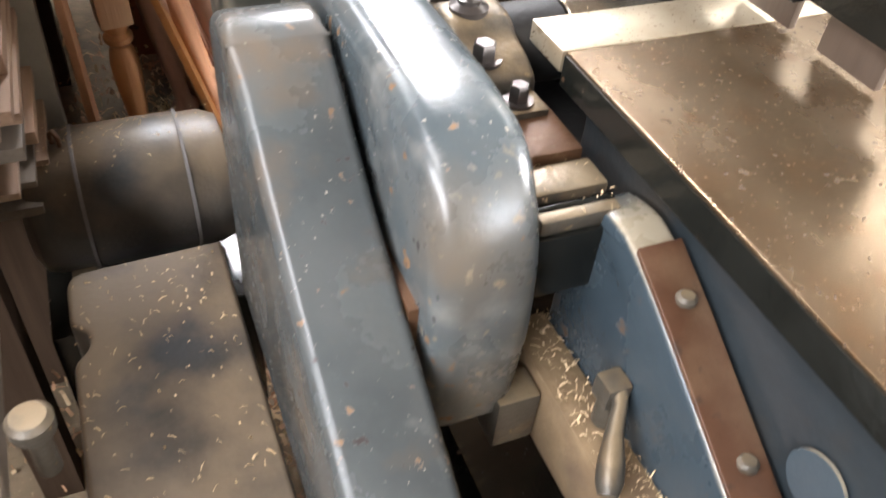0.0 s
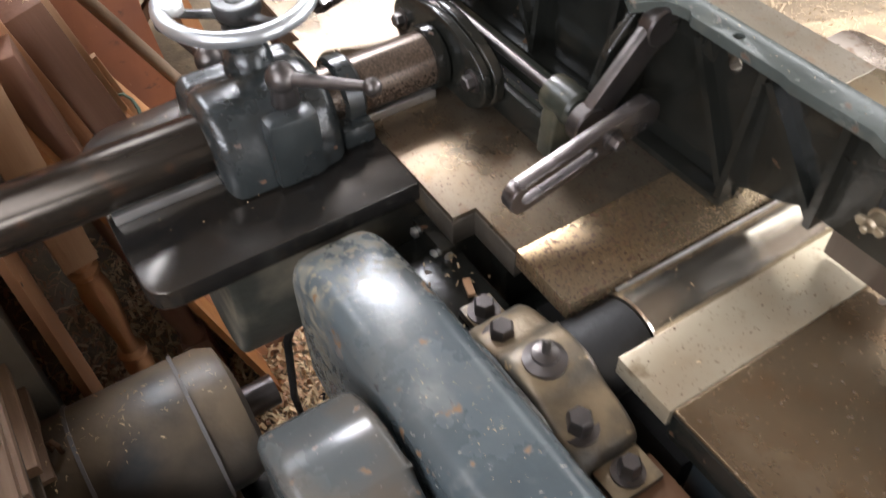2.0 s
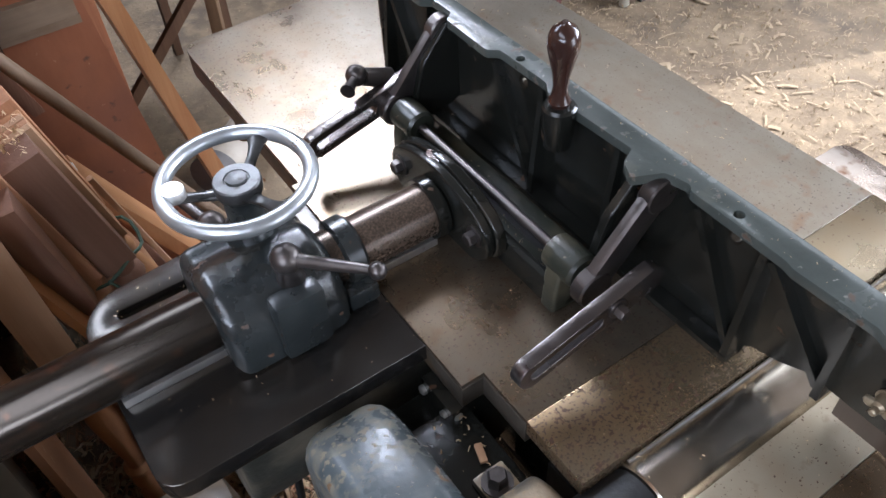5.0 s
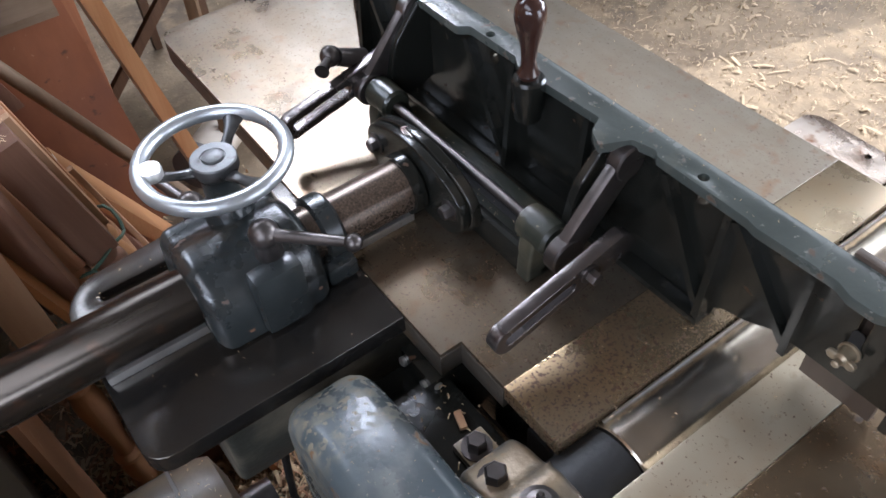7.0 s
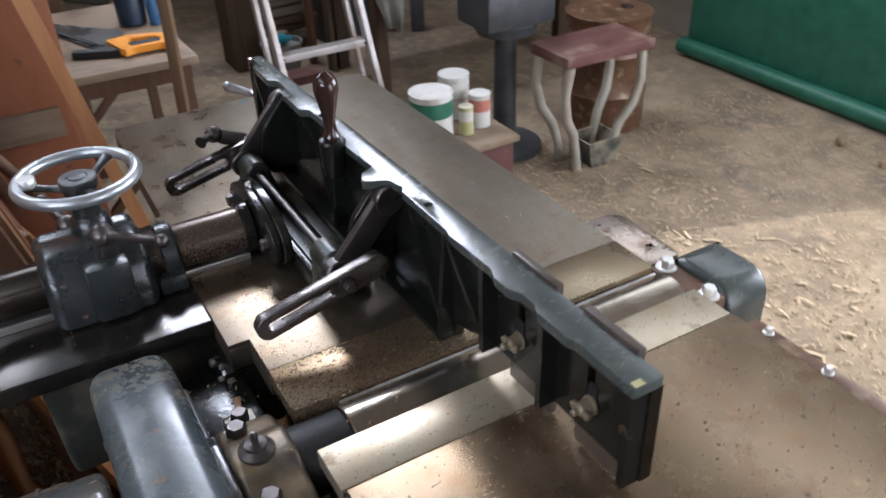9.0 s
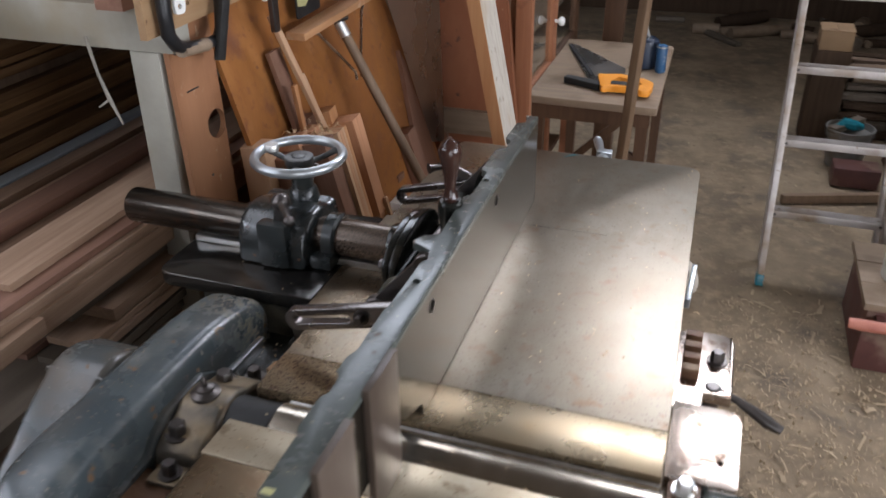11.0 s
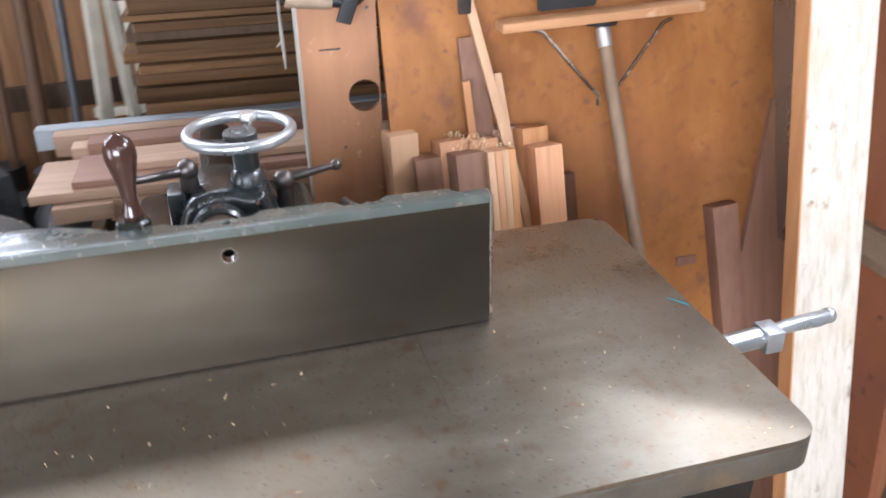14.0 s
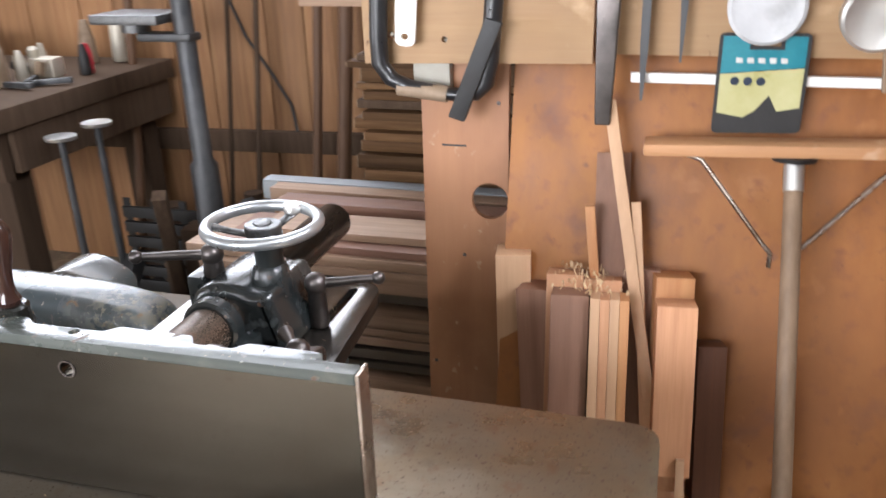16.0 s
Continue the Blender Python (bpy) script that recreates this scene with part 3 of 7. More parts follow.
def sweep(bm, pts, radii, seg=12, caps=True, closed=False):
    """A round bar along points."""
    pts = [Vector(p) for p in pts]
    n = len(pts)
    if not hasattr(radii, "__len__"):
        radii = [radii] * n
    rings = []
    x = None
    for i, p in enumerate(pts):
        if closed:
            d = pts[(i + 1) % n] - pts[i - 1]
        else:
            d = pts[min(i + 1, n - 1)] - pts[max(i - 1, 0)]
        d.normalize()
        if x is None:
            x = frame_of(d)[0]
        x = (x - d * x.dot(d)).normalized()
        y = d.cross(x)
        rings.append([bm.verts.new(p + (x * math.cos(2 * math.pi * k / seg) + y * math.sin(2 * math.pi * k / seg)) * radii[i]) for k in range(seg)])
    for i in range(n if closed else n - 1):
        r0, r1 = rings[i], rings[(i + 1) % n]
        for k in range(seg):
            bm.faces.new((r0[k], r0[(k + 1) % seg], r1[(k + 1) % seg], r1[k]))
    if caps and not closed:
        bm.faces.new(rings[0][::-1])
        bm.faces.new(rings[-1])
    return [v for r in rings for v in r]


def lathe(bm, profile, base=(0, 0, 0), d=(0, 0, 1), seg=20):
    """profile: (radius, height) from bottom to top, round the axis d from base."""
    b, dv = Vector(base), Vector(d).normalized()
    x, y, z = frame_of(dv)
    rings = [[bm.verts.new(b + z * h + (x * math.cos(2 * math.pi * k / seg) + y * math.sin(2 * math.pi * k / seg)) * max(r, 1e-4)) for k in range(seg)] for r, h in profile]
    for r0, r1 in zip(rings, rings[1:]):
        for k in range(seg):
            bm.faces.new((r0[k], r0[(k + 1) % seg], r1[(k + 1) % seg], r1[k]))
    bm.faces.new(rings[0][::-1])
    bm.faces.new(rings[-1])


def cyl(bm, p0, p1, r, seg=20, bev=0.0):
    p0, p1 = Vector(p0), Vector(p1)
    h = (p1 - p0).length
    prof = [(r, 0), (r, h)] if not bev else [(r - bev, 0), (r, bev), (r, h - bev), (r - bev, h)]
    lathe(bm, prof, p0, p1 - p0, seg)


def ball(bm, c, r, seg=14):
    lathe(bm, [(r * math.sin(math.pi * i / 8), -r * math.cos(math.pi * i / 8)) for i in range(9)], c, (0, 0, 1), seg)


def beam(bm, p0, p1, w, h, up=(0, 0, 1), bev=0.0):
    """A bar of w (sideways) by h (towards up) from p0 to p1."""
    p0, p1 = Vector(p0), Vector(p1)
    z = (p1 - p0).normalized()
    y = Vector(up)
    y = (y - z * y.dot(z)).normalized()
    x = y.cross(z)
    m = Matrix((x, y, z)).transposed().to_4x4()
    m.translation = p0
    return box(bm, -w / 2, w / 2, -h / 2, h / 2, 0, (p1 - p0).length, bev, m)


def hexbolt(bm, c, r, h, d=(0, 0, 1)):
    c, d = Vector(c), Vector(d).normalized()
    lathe(bm, [(r * 1.5, 0), (r * 1.5, h * 0.15)], c, d, 16)
    lathe(bm, [(r, h * 0.15), (r, h * 0.85), (r * 0.8, h)], c, d, 6)


def circle(cx, cy, r, n=16):
    return [(cx + r * math.cos(2 * math.pi * i / n), cy + r * math.sin(2 * math.pi * i / n)) for i in range(n)]


def slot(x0, x1, y, r, n=8):
    return [(x1 + r * math.sin(math.pi * i / n), y - r * math.cos(math.pi * i / n)) for i in range(n + 1)] + \
           [(x0 - r * math.sin(math.pi * i / n), y + r * math.cos(math.pi * i / n)) for i in range(n + 1)]


def rounded(pts, r, n=5):
    """Outline with its corners rounded; r may be a list."""
    out = []
    k = len(pts)
    for i, p in enumerate(pts):
        rr = r[i] if hasattr(r, "__len__") else r
        p, a, b = Vector(p), Vector(pts[i - 1]), Vector(pts[(i + 1) % k])
        if rr <= 0:
            out.append(tuple(p))
            continue
        u, v = (a - p).normalized(), (b - p).normalized()
        s, e = p + u * rr, p + v * rr
        for j in range(n + 1):
            t = j / n
            out.append(tuple((1 - t) ** 2 * s + 2 * t * (1 - t) * p + t ** 2 * e))
    return out


def part(name, bm, material, parent=None, label="", smooth=True):
    me = bpy.data.meshes.new(name)
    bmesh.ops.recalc_face_normals(bm, faces=bm.faces)
    bm.to_mesh(me)
    bm.free()
    me.materials.append(M[material] if isinstance(material, str) else material)
    if smooth:
        me.polygons.foreach_set("use_smooth", [True] * len(me.polygons))
        me.set_sharp_from_angle(angle=radians(38))
    ob = new(name, me)
    if parent is not None:
        ob.parent = parent
    if label:
        ob["label"] = label
    return ob


def thing(name, label, category, group="", at=(0, 0, 0), kind=""):
    ob = new(name)
    ob.location = at
    return tagged(ob, label, category, group, kind)


def solo(name, bm, material, label, category, group="", kind="", m=None):
    ob = part(name, bm, material)
    if m is not None:
        ob.matrix_world = m
    return tagged(ob, label, category, group, kind)


def B(*a, **k):
    bm = bm_new()
    box(bm, *a, **k)
    return bm

# ---- the shed ----
F, T = -0.08, 0.85
XW, XE, YS, YN, ZC = -2.45, 3.1, -3.2, 6.4, 2.7


def structure(name, bm, material, label):
    return tagged(part(name, bm, material, smooth=False), label, "setting", kind="structure")


bm = bm_new()
n = 60
gx = np.linspace(XW - 0.2, XE + 0.2, n)
gy = np.linspace(YS - 0.2, YN + 0.2, n)
grid = [[bm.verts.new((x, y, F + 0.012 * noise.noise((x * 2.1, y * 2.1, 0.3)) - 0.004)) for y in gy] for x in gx]
for i in range(n - 1):
    for j in range(n - 1):
        bm.faces.new((grid[i][j], grid[i + 1][j], grid[i + 1][j + 1], grid[i][j + 1]))
floor = part("floor", bm, "floor")
tagged(floor, "trodden brown earth floor strewn with wood shavings", "floor", kind="structure")
bm = bm_new()
prism(bm, [(YS, F - 0.02), (YN, F - 0.02), (YN, ZC), (YS, ZC)], "x", XW - 0.15, XW - 0.03, holes=[[(-2.9, 1.7), (-0.4, 1.7), (-0.4, 2.24), (-2.9, 2.24)]])
structure("wall_west", bm, "plaster", "timber shed wall clad in amber planks")
bm = bm_new()
prism(bm, [(XW - 0.15, F - 0.02), (0.64, F - 0.02), (0.64, 2.12), (2.36, 2.12), (2.36, F - 0.02), (XE + 0.15, F - 0.02), (XE + 0.15, ZC), (XW - 0.15, ZC)], "y", YS - 0.15, YS)
structure("wall_south", bm, "plaster", "plain dusty shed wall with an open doorway")
# dark wood here puts the unlit far end into the wall's colour
structure("wall_north", B(XW - 0.15, XE + 0.15, YN, YN + 0.15, F - 0.02, ZC), "old_dark_wood", "far shed wall coloured dark for lack of light")
bm = bm_new()
prism(bm, [(YS, F - 0.02), (YN, F - 0.02), (YN, ZC), (YS, ZC)], "x", XE, XE + 0.15, holes=[[(-1.75, 0.93), (0.55, 0.93), (0.55, 2.27), (-1.75, 2.27)]])
structure("wall_east", bm, "plaster", "plain shed wall with a wide window opening")
# last opening is made up for the back fill lamp
SKYLIGHTS = ((1.92, 2.68, 0.22, 2.58), (-1.65, -0.59, 1.77, 3.03), (-2.24, -1.3, -1.65, 0.69))
bm = bm_new()
prism(bm, [(XW - 0.15, YS), (XE + 0.15, YS), (XE + 0.15, YN), (XW - 0.15, YN)], "z", ZC, ZC + 0.1, holes=[[(x0, y0), (x1, y0), (x1, y1), (x0, y1)] for x0, x1, y0, y1 in SKYLIGHTS + ((0.08, 1.6, 1.65, 4.06),)])
structure("ceiling", bm, "ceiling", "dark boarded roof with skylight openings")
# unseen sheets added over the openings to keep the sun lamp out
for x0, x1, y0, y1 in SKYLIGHTS:
    structure("skylight", B(x0 - 0.03, x1 + 0.03, y0 - 0.03, y1 + 0.03, ZC + 0.101, ZC + 0.107), "roof_sheet", "opaque pale sheet added to shut sun out of an opening")
# unseen hood made up to aim the tilted lamp away from the far floor
bm = bm_new()
MON = [(1.6, ZC + 0.101), (4.12, ZC + 0.101), (4.12, 4.72), (3.8, 4.72)]
for x0, x1 in ((0.02, 0.08), (1.6, 1.66)):
    prism(bm, MON, "x", x0, x1)
box(bm, 0.08, 1.6, 4.06, 4.12, ZC + 0.101, 4.72)
box(bm, 0.08, 1.6, 3.8, 4.06, 4.66, 4.72)
beam(bm, (0.84, 1.6, ZC + 0.13), (0.84, 3.8, 4.7), 1.52, 0.03, up=(0, -1, 0.5))
structure("roof_monitor", bm, "ceiling", "unseen roof hood added to steer daylight onto the machine")
win = thing("window_1", "wide shed window with plain timber frame", "window", kind="structure")
for a, b, c, d in ((-1.81, 0.61, 0.87, 0.93), (-1.81, 0.61, 2.27, 2.33), (-1.81, -1.75, 0.93, 2.27), (0.55, 0.61, 0.93, 2.27)):
    part("window_frame", B(XE - 0.02, XE + 0.1, a, b, c, d), "old_dark_wood", win)

# ---- the planing machine ----
planer = thing("planing_machine", "old cast-iron surface planer with bare steel tables", "machine")


def P(name, bm, material, label="", parent=None):
    return part(name, bm, material, parent or planer, label)


# tables
bm = bm_new()
prism(bm, rounded([(-0.23, 0.116), (0.305, 0.116), (0.29, 0.957), (-0.245, 0.957), (-0.247, 0.56), (-0.257, 0.56), (-0.257, 0.186), (-0.23, 0.186)],
                  [0, 0, 0.035, 0.035, 0, 0, 0, 0]), "z", T - 0.042, T - 0.0065, bev=0.004)
P("table_rim", bm, "table_side", "dark brown cast side of the outfeed table")
bm = bm_new()
prism(bm, rounded([(-0.2295, 0.116), (0.305, 0.116), (0.29, 0.957), (-0.245, 0.957), (-0.247, 0.56), (-0.257, 0.56), (-0.257, 0.186), (-0.2295, 0.186)],
                  [0, 0, 0.035, 0.035, 0, 0, 0, 0]), "z", T - 0.0064, T, bev=0.0007)
ot = P("outfeed_table", bm, "table", "long brown-grey steel outfeed table")
bm = bm_new()
beam(bm, (0.012, 0.602, T + 0.0001), (0.1, 0.603, T + 0.0001), 0.0006, 0.0006)
beam(bm, (0.1, 0.603, T + 0.0001), (0.15, 0.604, T + 0.0001), 0.0003, 0.0006)
part("scribed_line", bm, "dark_steel", ot, "thin dark scribed line across the table")
bm = bm_new()
for k in range(5):
    beam(bm, (0.006 + 0.004 * k, 0.935 + 0.004 * k, T + 0.0002), (0.012 + 0.005 * k, 0.94 + 0.003 * k, T + 0.0002), 0.0018, 0.0006)
part("chalk_mark", bm, "teal", ot, "smudged blue chalk mark")
bm = bm_new()
box(bm, -0.23, 0.305, 0.034, 0.1155, T - 0.022, T + 0.0005, 0.0015)
lip = P("outfeed_lip", bm, "lip", "paler steel lip plate speckled with rust")
bm = bm_new()
box(bm, -0.23, 0.315, -0.098, -0.034, T - 0.022, T + 0.0005, 0.0015)
P("infeed_lip", bm, "lip_in", "paler steel lip plate speckled with rust")
bm = bm_new()
prism(bm, rounded([(-0.226, -1.15), (0.318, -1.15), (0.318, -0.0985), (-0.226, -0.0985)], [0.03, 0.03, 0, 0]), "z", T - 0.035, T, bev=0.002)
inf = P("infeed_table", bm, "table_in", "brown stained steel infeed table")
bm = bm_new()
box(bm, -0.2285, -0.2263, -1.12, -0.1, T - 0.034, T - 0.003)
part("oily_edge", bm, "black_cast", inf, "black strip along the table's side edge")
# deep aprons under the tables
bm = bm_new()
box(bm, -0.205, 0.275, 0.16, 0.90, T - 0.16, T - 0.043, 0.01)
P("outfeed_apron", bm, "black_cast")
bm = bm_new()
box(bm, -0.205, 0.295, -1.05, -0.12, T - 0.25, T - 0.036, 0.006)
P("infeed_apron", bm, "blue_shaded")
# frame casting
bm = bm_new()
prism(bm, rounded([(-0.35, F), (0.62, F), (0.58, 0.12), (0.5, 0.6), (0.5, 0.69), (-0.5, 0.69), (-0.45, 0.5), (-0.35, 0.12)], 0.02), "x", -0.2, 0.27, bev=0.01)
P("machine_frame", bm, "black_cast", "dark green cast-iron frame")
# cutter block
bm = bm_new()
cyl(bm, (-0.181, 0, T - 0.046), (0.31, 0, T - 0.046), 0.0465, 40, 0.002)
cutter = P("cutter_block", bm, "barrel", "smooth round steel cutter block")
for s in (0.9, 3.9):
    bm = bm_new()
    y, z = 0.046 * math.cos(s), 0.046 * math.sin(s)
    beam(bm, (-0.176, y, T - 0.046 + z), (0.305, y, T - 0.046 + z), 0.003, 0.006, up=(0, y, z))
    part("knife", bm, "bright_steel", cutter)
bm = bm_new()
cyl(bm, (-0.262, 0, T - 0.046), (-0.1815, 0, T - 0.046), 0.043, 32, 0.002)
P("journal", bm, "black", "black oily journal")
# chip throat under the cutter
P("chip_throat", B(-0.2, 0.29, -0.11, 0.11, T - 0.157, T - 0.105), "black")

# bearing at the belt side
bm = bm_new()
prism(bm, rounded([(-0.09, 0.77), (-0.09, 0.818), (-0.066, 0.832), (-0.038, 0.838), (-0.02, 0.852), (0.02, 0.852), (0.036, 0.838), (0.062, 0.832), (0.084, 0.818), (0.084, 0.77)],
                  [0, 0.012, 0.01, 0.01, 0.012, 0.012, 0.01, 0.01, 0.012, 0]), "x", -0.315, -0.245, bev=0.009)
bear = P("bearing_housing", bm, "brown_cast", "oily rust-stained bearing cap")
for y in (-0.06, 0.051):
    bm = bm_new()
    hexbolt(bm, (-0.292, y, 0.828), 0.012, 0.02)
    part("bolt", bm, "dark_steel", bear)
bm = bm_new()
lathe(bm, [(0.02, 0), (0.02, 0.006), (0.012, 0.01), (0.012, 0.014), (0.004, 0.016), (0.004, 0.026), (0.002, 0.03)], (-0.285, -0.002, 0.849))
part("oiler", bm, "dark_steel", bear)
bm = bm_new()
box(bm, -0.36, -0.237, -0.255, 0.25, 0.70, 0.772, 0.006)
P("bearing_bed", bm, "black_cast", "cast-iron bed under the bearing")
for y0, y1, z, x1, k in ((-0.18, -0.1, 0.801, -0.242, "rust"), (-0.222, -0.183, 0.793, -0.238, "brown_cast"), (-0.234, -0.2245, 0.786, -0.236, "black_cast"), (-0.25, -0.236, 0.788, -0.24, "brown_cast")):
    bm = bm_new()
    box(bm, -0.318, x1, y0, y1, 0.7715, z, 0.004)
    P("packing_block", bm, k, "brown iron packing block")
bm = bm_new()
box(bm, -0.3, -0.25, -0.125, -0.09, 0.79, 0.808, 0.003)
clampb = P("clamp_plate", bm, "brown_cast")
bm = bm_new()
hexbolt(bm, (-0.275, -0.107, 0.808), 0.01, 0.02)
part("bolt", bm, "dark_steel", clampb)
bm = bm_new()
box(bm, -0.295, -0.258, 0.083, 0.118, 0.79, 0.803, 0.003)
cl2 = P("clamp_plate", bm, "brown_cast")
bm = bm_new()
hexbolt(bm, (-0.277, 0.1, 0.803), 0.011, 0.018)
part("bolt", bm, "dark_steel", cl2)
# platform beyond the bearing
bm = bm_new()
box(bm, -0.345, -0.245, 0.088, 0.205, 0.772, 0.793, 0.004)
plat = P("bed_plate", bm, "black_cast")
for x, y in ((-0.32, 0.11), (-0.325, 0.135), (-0.262, 0.19), (-0.33, 0.17)):
    bm = bm_new()
    lathe(bm, [(0.006, 0), (0.006, 0.004), (0.004, 0.007)], (x, y, 0.793))
    part("screw", bm, "bright_steel", plat)
bm = bm_new()
beam(bm, (-0.272, 0.128, 0.7965), (-0.266, 0.148, 0.798), 0.008, 0.006, bev=0.001)
solo("wood_chip", bm, "shaving_red", "reddish wood chip lying on the bed plate", "wood chip")

# support plate for the fence slide
bm = bm_new()
prism(bm, rounded([(-0.55, 0.25), (-0.258, 0.25), (-0.258, 0.545), (-0.52, 0.525), (-0.55, 0.49)], [0.03, 0.0, 0, 0.02, 0.02]), "z", T - 0.025, T, holes=[slot(-0.505, -0.40, 0.485, 0.007)], bev=0.003)
P("fence_support_plate", bm, "plate", "dark glossy slide plate with a long slot")
bm = bm_new()
prism(bm, rounded([(0.262, T - 0.026), (0.49, T - 0.026), (0.48, 0.68), (0.41, 0.595), (0.33, 0.6), (0.28, 0.69)], [0, 0, 0.05, 0.04, 0.04, 0.04]), "x", -0.475, -0.21, bev=0.01)
P("plate_bracket", bm, "bracket_dusty", "dust-coated cast bracket under the slide plate")
bm = bm_new()
box(bm, -0.545, -0.165, 0.362, 0.374, T, T + 0.012, 0.002)
P("slide_key", bm, "bright_steel", "bright steel key along the slide plate")
# pocket wall below the notch
P("pocket_wall", B(-0.27, -0.2, 0.187, 0.245, 0.7, T - 0.043), "black_cast")
for y in (0.2, 0.24):
    bm = bm_new()
    lathe(bm, [(0.006, 0), (0.006, 0.004), (0.003, 0.006)], (-0.27, y, 0.79), (-1, 0, 0))
    P("screw", bm, "bright_steel")

# bearing and brackets at the working side
bm = bm_new()
prism(bm, rounded([(-0.065, 0.70), (0.06, 0.70), (0.055, 0.835), (0.03, 0.848), (-0.045, 0.848), (-0.065, 0.82)], [0, 0, 0.02, 0.01, 0.015, 0.015]), "x", 0.352, 0.435, bev=0.01)
P("front_bearing_cap", bm, "green_edge", "worn grey-green cast bearing cap")
bm = bm_new()
box(bm, 0.312, 0.352, -0.06, 0.05, 0.70, 0.838, 0.006)
fb = P("front_bearing_housing", bm, "rust", "rust-brown bearing housing")
for y in (0.035, -0.045):
    bm = bm_new()
    hexbolt(bm, (0.332, y, 0.838), 0.01, 0.016)
    part("bolt", bm, "bright_steel", fb)
bm = bm_new()
prism(bm, rounded([(0.307, 0.068), (0.393, 0.068), (0.395, 0.2), (0.383, 0.215), (0.307, 0.215)], [0, 0.008, 0.01, 0.01, 0]), "z", 0.79, 0.822, holes=[circle(0.371, 0.11, 0.005, 10)], bev=0.003)
P("table_bracket", bm, "bracket_steel", "brown-tinged steel bracket on the table edge")
bm = bm_new()
prism(bm, rounded([(0.272, 0.312), (0.349, 0.312), (0.349, 0.362), (0.391, 0.362), (0.391, 0.515), (0.377, 0.531), (0.328, 0.531), (0.272, 0.515)], [0, 0, 0, 0.006, 0.012, 0.012, 0.01, 0]), "z", 0.71, 0.731, bev=0.003)
br2 = P("gauge_bracket", bm, "bracket_steel", "worn steel bracket below the table edge")
bm = bm_new()
hexbolt(bm, (0.364, 0.449, 0.731), 0.011, 0.021)
part("bolt", bm, "dark_steel", br2)
for k in range(4):
    bm = bm_new()
    box(bm, 0.311, 0.338, 0.39 + 0.032 * k, 0.407 + 0.032 * k, 0.731, 0.75, 0.002)
    part("rack_tooth", bm, "rust", br2)
bm = bm_new()
cyl(bm, (0.362, 0.38, 0.68), (0.362, 0.38, 0.735), 0.012, 16, 0.002)
crank = P("table_lock", bm, "dark_steel", "dark steel locking lever")
bm = bm_new()
sweep(bm, [(0.362, 0.38, 0.728), (0.398, 0.372, 0.722), (0.427, 0.365, 0.71), (0.449, 0.358, 0.70), (0.469, 0.352, 0.695)], [0.007, 0.006, 0.009, 0.0105, 0.007])
part("lever", bm, "dark_steel", crank)
for y0, y1 in ((-0.35, -0.115), (-0.62, -0.4)):
    bm = bm_new()
    box(bm, 0.319, 0.345, y0, y1, 0.815, 0.842, 0.003)
    sb = P("side_rail", bm, "rust", "rust-brown rail along the infeed table edge")
    for yy in (y0 + 0.03, (y0 + y1) / 2, y1 - 0.03):
        bm = bm_new()
        hexbolt(bm, (0.333, yy, 0.842), 0.005, 0.009)
        part("bolt", bm, "bright_steel", sb)
# small clamp bolt below the outfeed edge
bm = bm_new()
cyl(bm, (0.284, 0.645, 0.772), (0.3, 0.645, 0.772), 0.009, 16, 0.002)
gk = P("gauge_bolt", bm, "arm_steel", "worn steel clamp bolt under the table edge")
bm = bm_new()
beam(bm, (0.304, 0.565, 0.758), (0.308, 0.672, 0.772), 0.01, 0.02, bev=0.003)
part("arm", bm, "chrome", gk, "worn bright steel arm")
# adjusting handle at the end of the table
bm = bm_new()
cyl(bm, (0.085, 0.93, 0.815), (0.075, 1.03, 0.815), 0.014, 20, 0.002)
ah = P("end_spindle", bm, "chrome", "bright steel spindle at the table end")
bm = bm_new()
box(bm, 0.06, 0.094, 1.03, 1.055, 0.80, 0.83, 0.003)
part("spindle_head", bm, "chrome", ah)
bm = bm_new()
sweep(bm, [(0.07, 1.05, 0.817), (0.06, 1.09, 0.814), (0.05, 1.135, 0.808), (0.045, 1.155, 0.806)], [0.008, 0.0095, 0.011, 0.009], 16)
ball(bm, (0.044, 1.158, 0.806), 0.011)
part("grip", bm, "chrome", ah)

# belt guards
bm = bm_new()
prism(bm, rounded([(0.24, 0.66), (0.242, 0.856), (0.12, 0.877), (-0.16, 0.88), (-0.23, 0.87), (-0.28, 0.80), (-0.292, 0.70), (-0.28, 0.58), (-0.2, 0.58), (0.15, 0.62)],
                  [0, 0.055, 0.05, 0.034, 0.034, 0.038, 0.04, 0, 0, 0]), "x", -0.423, -0.326, bev=0.024)
ga = P("cutter_belt_guard", bm, "blue_worn", "blue-grey enamelled belt guard with worn patches")
bm = bm_new()
prism(bm, rounded([(0.2, 0.765), (0.2, 0.803), (0.085, 0.806), (0.066, 0.832), (0.04, 0.846), (-0.045, 0.846), (-0.075, 0.83), (-0.095, 0.81), (-0.225, 0.806), (-0.225, 0.765)], 0.008, 3), "x", -0.331, -0.3155, bev=0.004)
part("guard_flange", bm, "blue", ga)
bm = bm_new()
lathe(bm, [(0.008, 0), (0.008, 0.003), (0.005, 0.005)], (-0.42, 0.12, 0.825), (-1, 0, 0))
part("screw", bm, "bright_steel", ga)
bm = bm_new()
prism(bm, rounded([(0.082, 0.45), (0.082, 0.835), (0.01, 0.874), (-0.06, 0.84), (-0.17, 0.76), (-0.42, 0.63), (-0.95, 0.40), (-0.95, 0.2), (-0.4, 0.42)],
                  [0, 0.02, 0.04, 0.04, 0.06, 0.03, 0, 0, 0]), "x", -0.526, -0.432, bev=0.012)
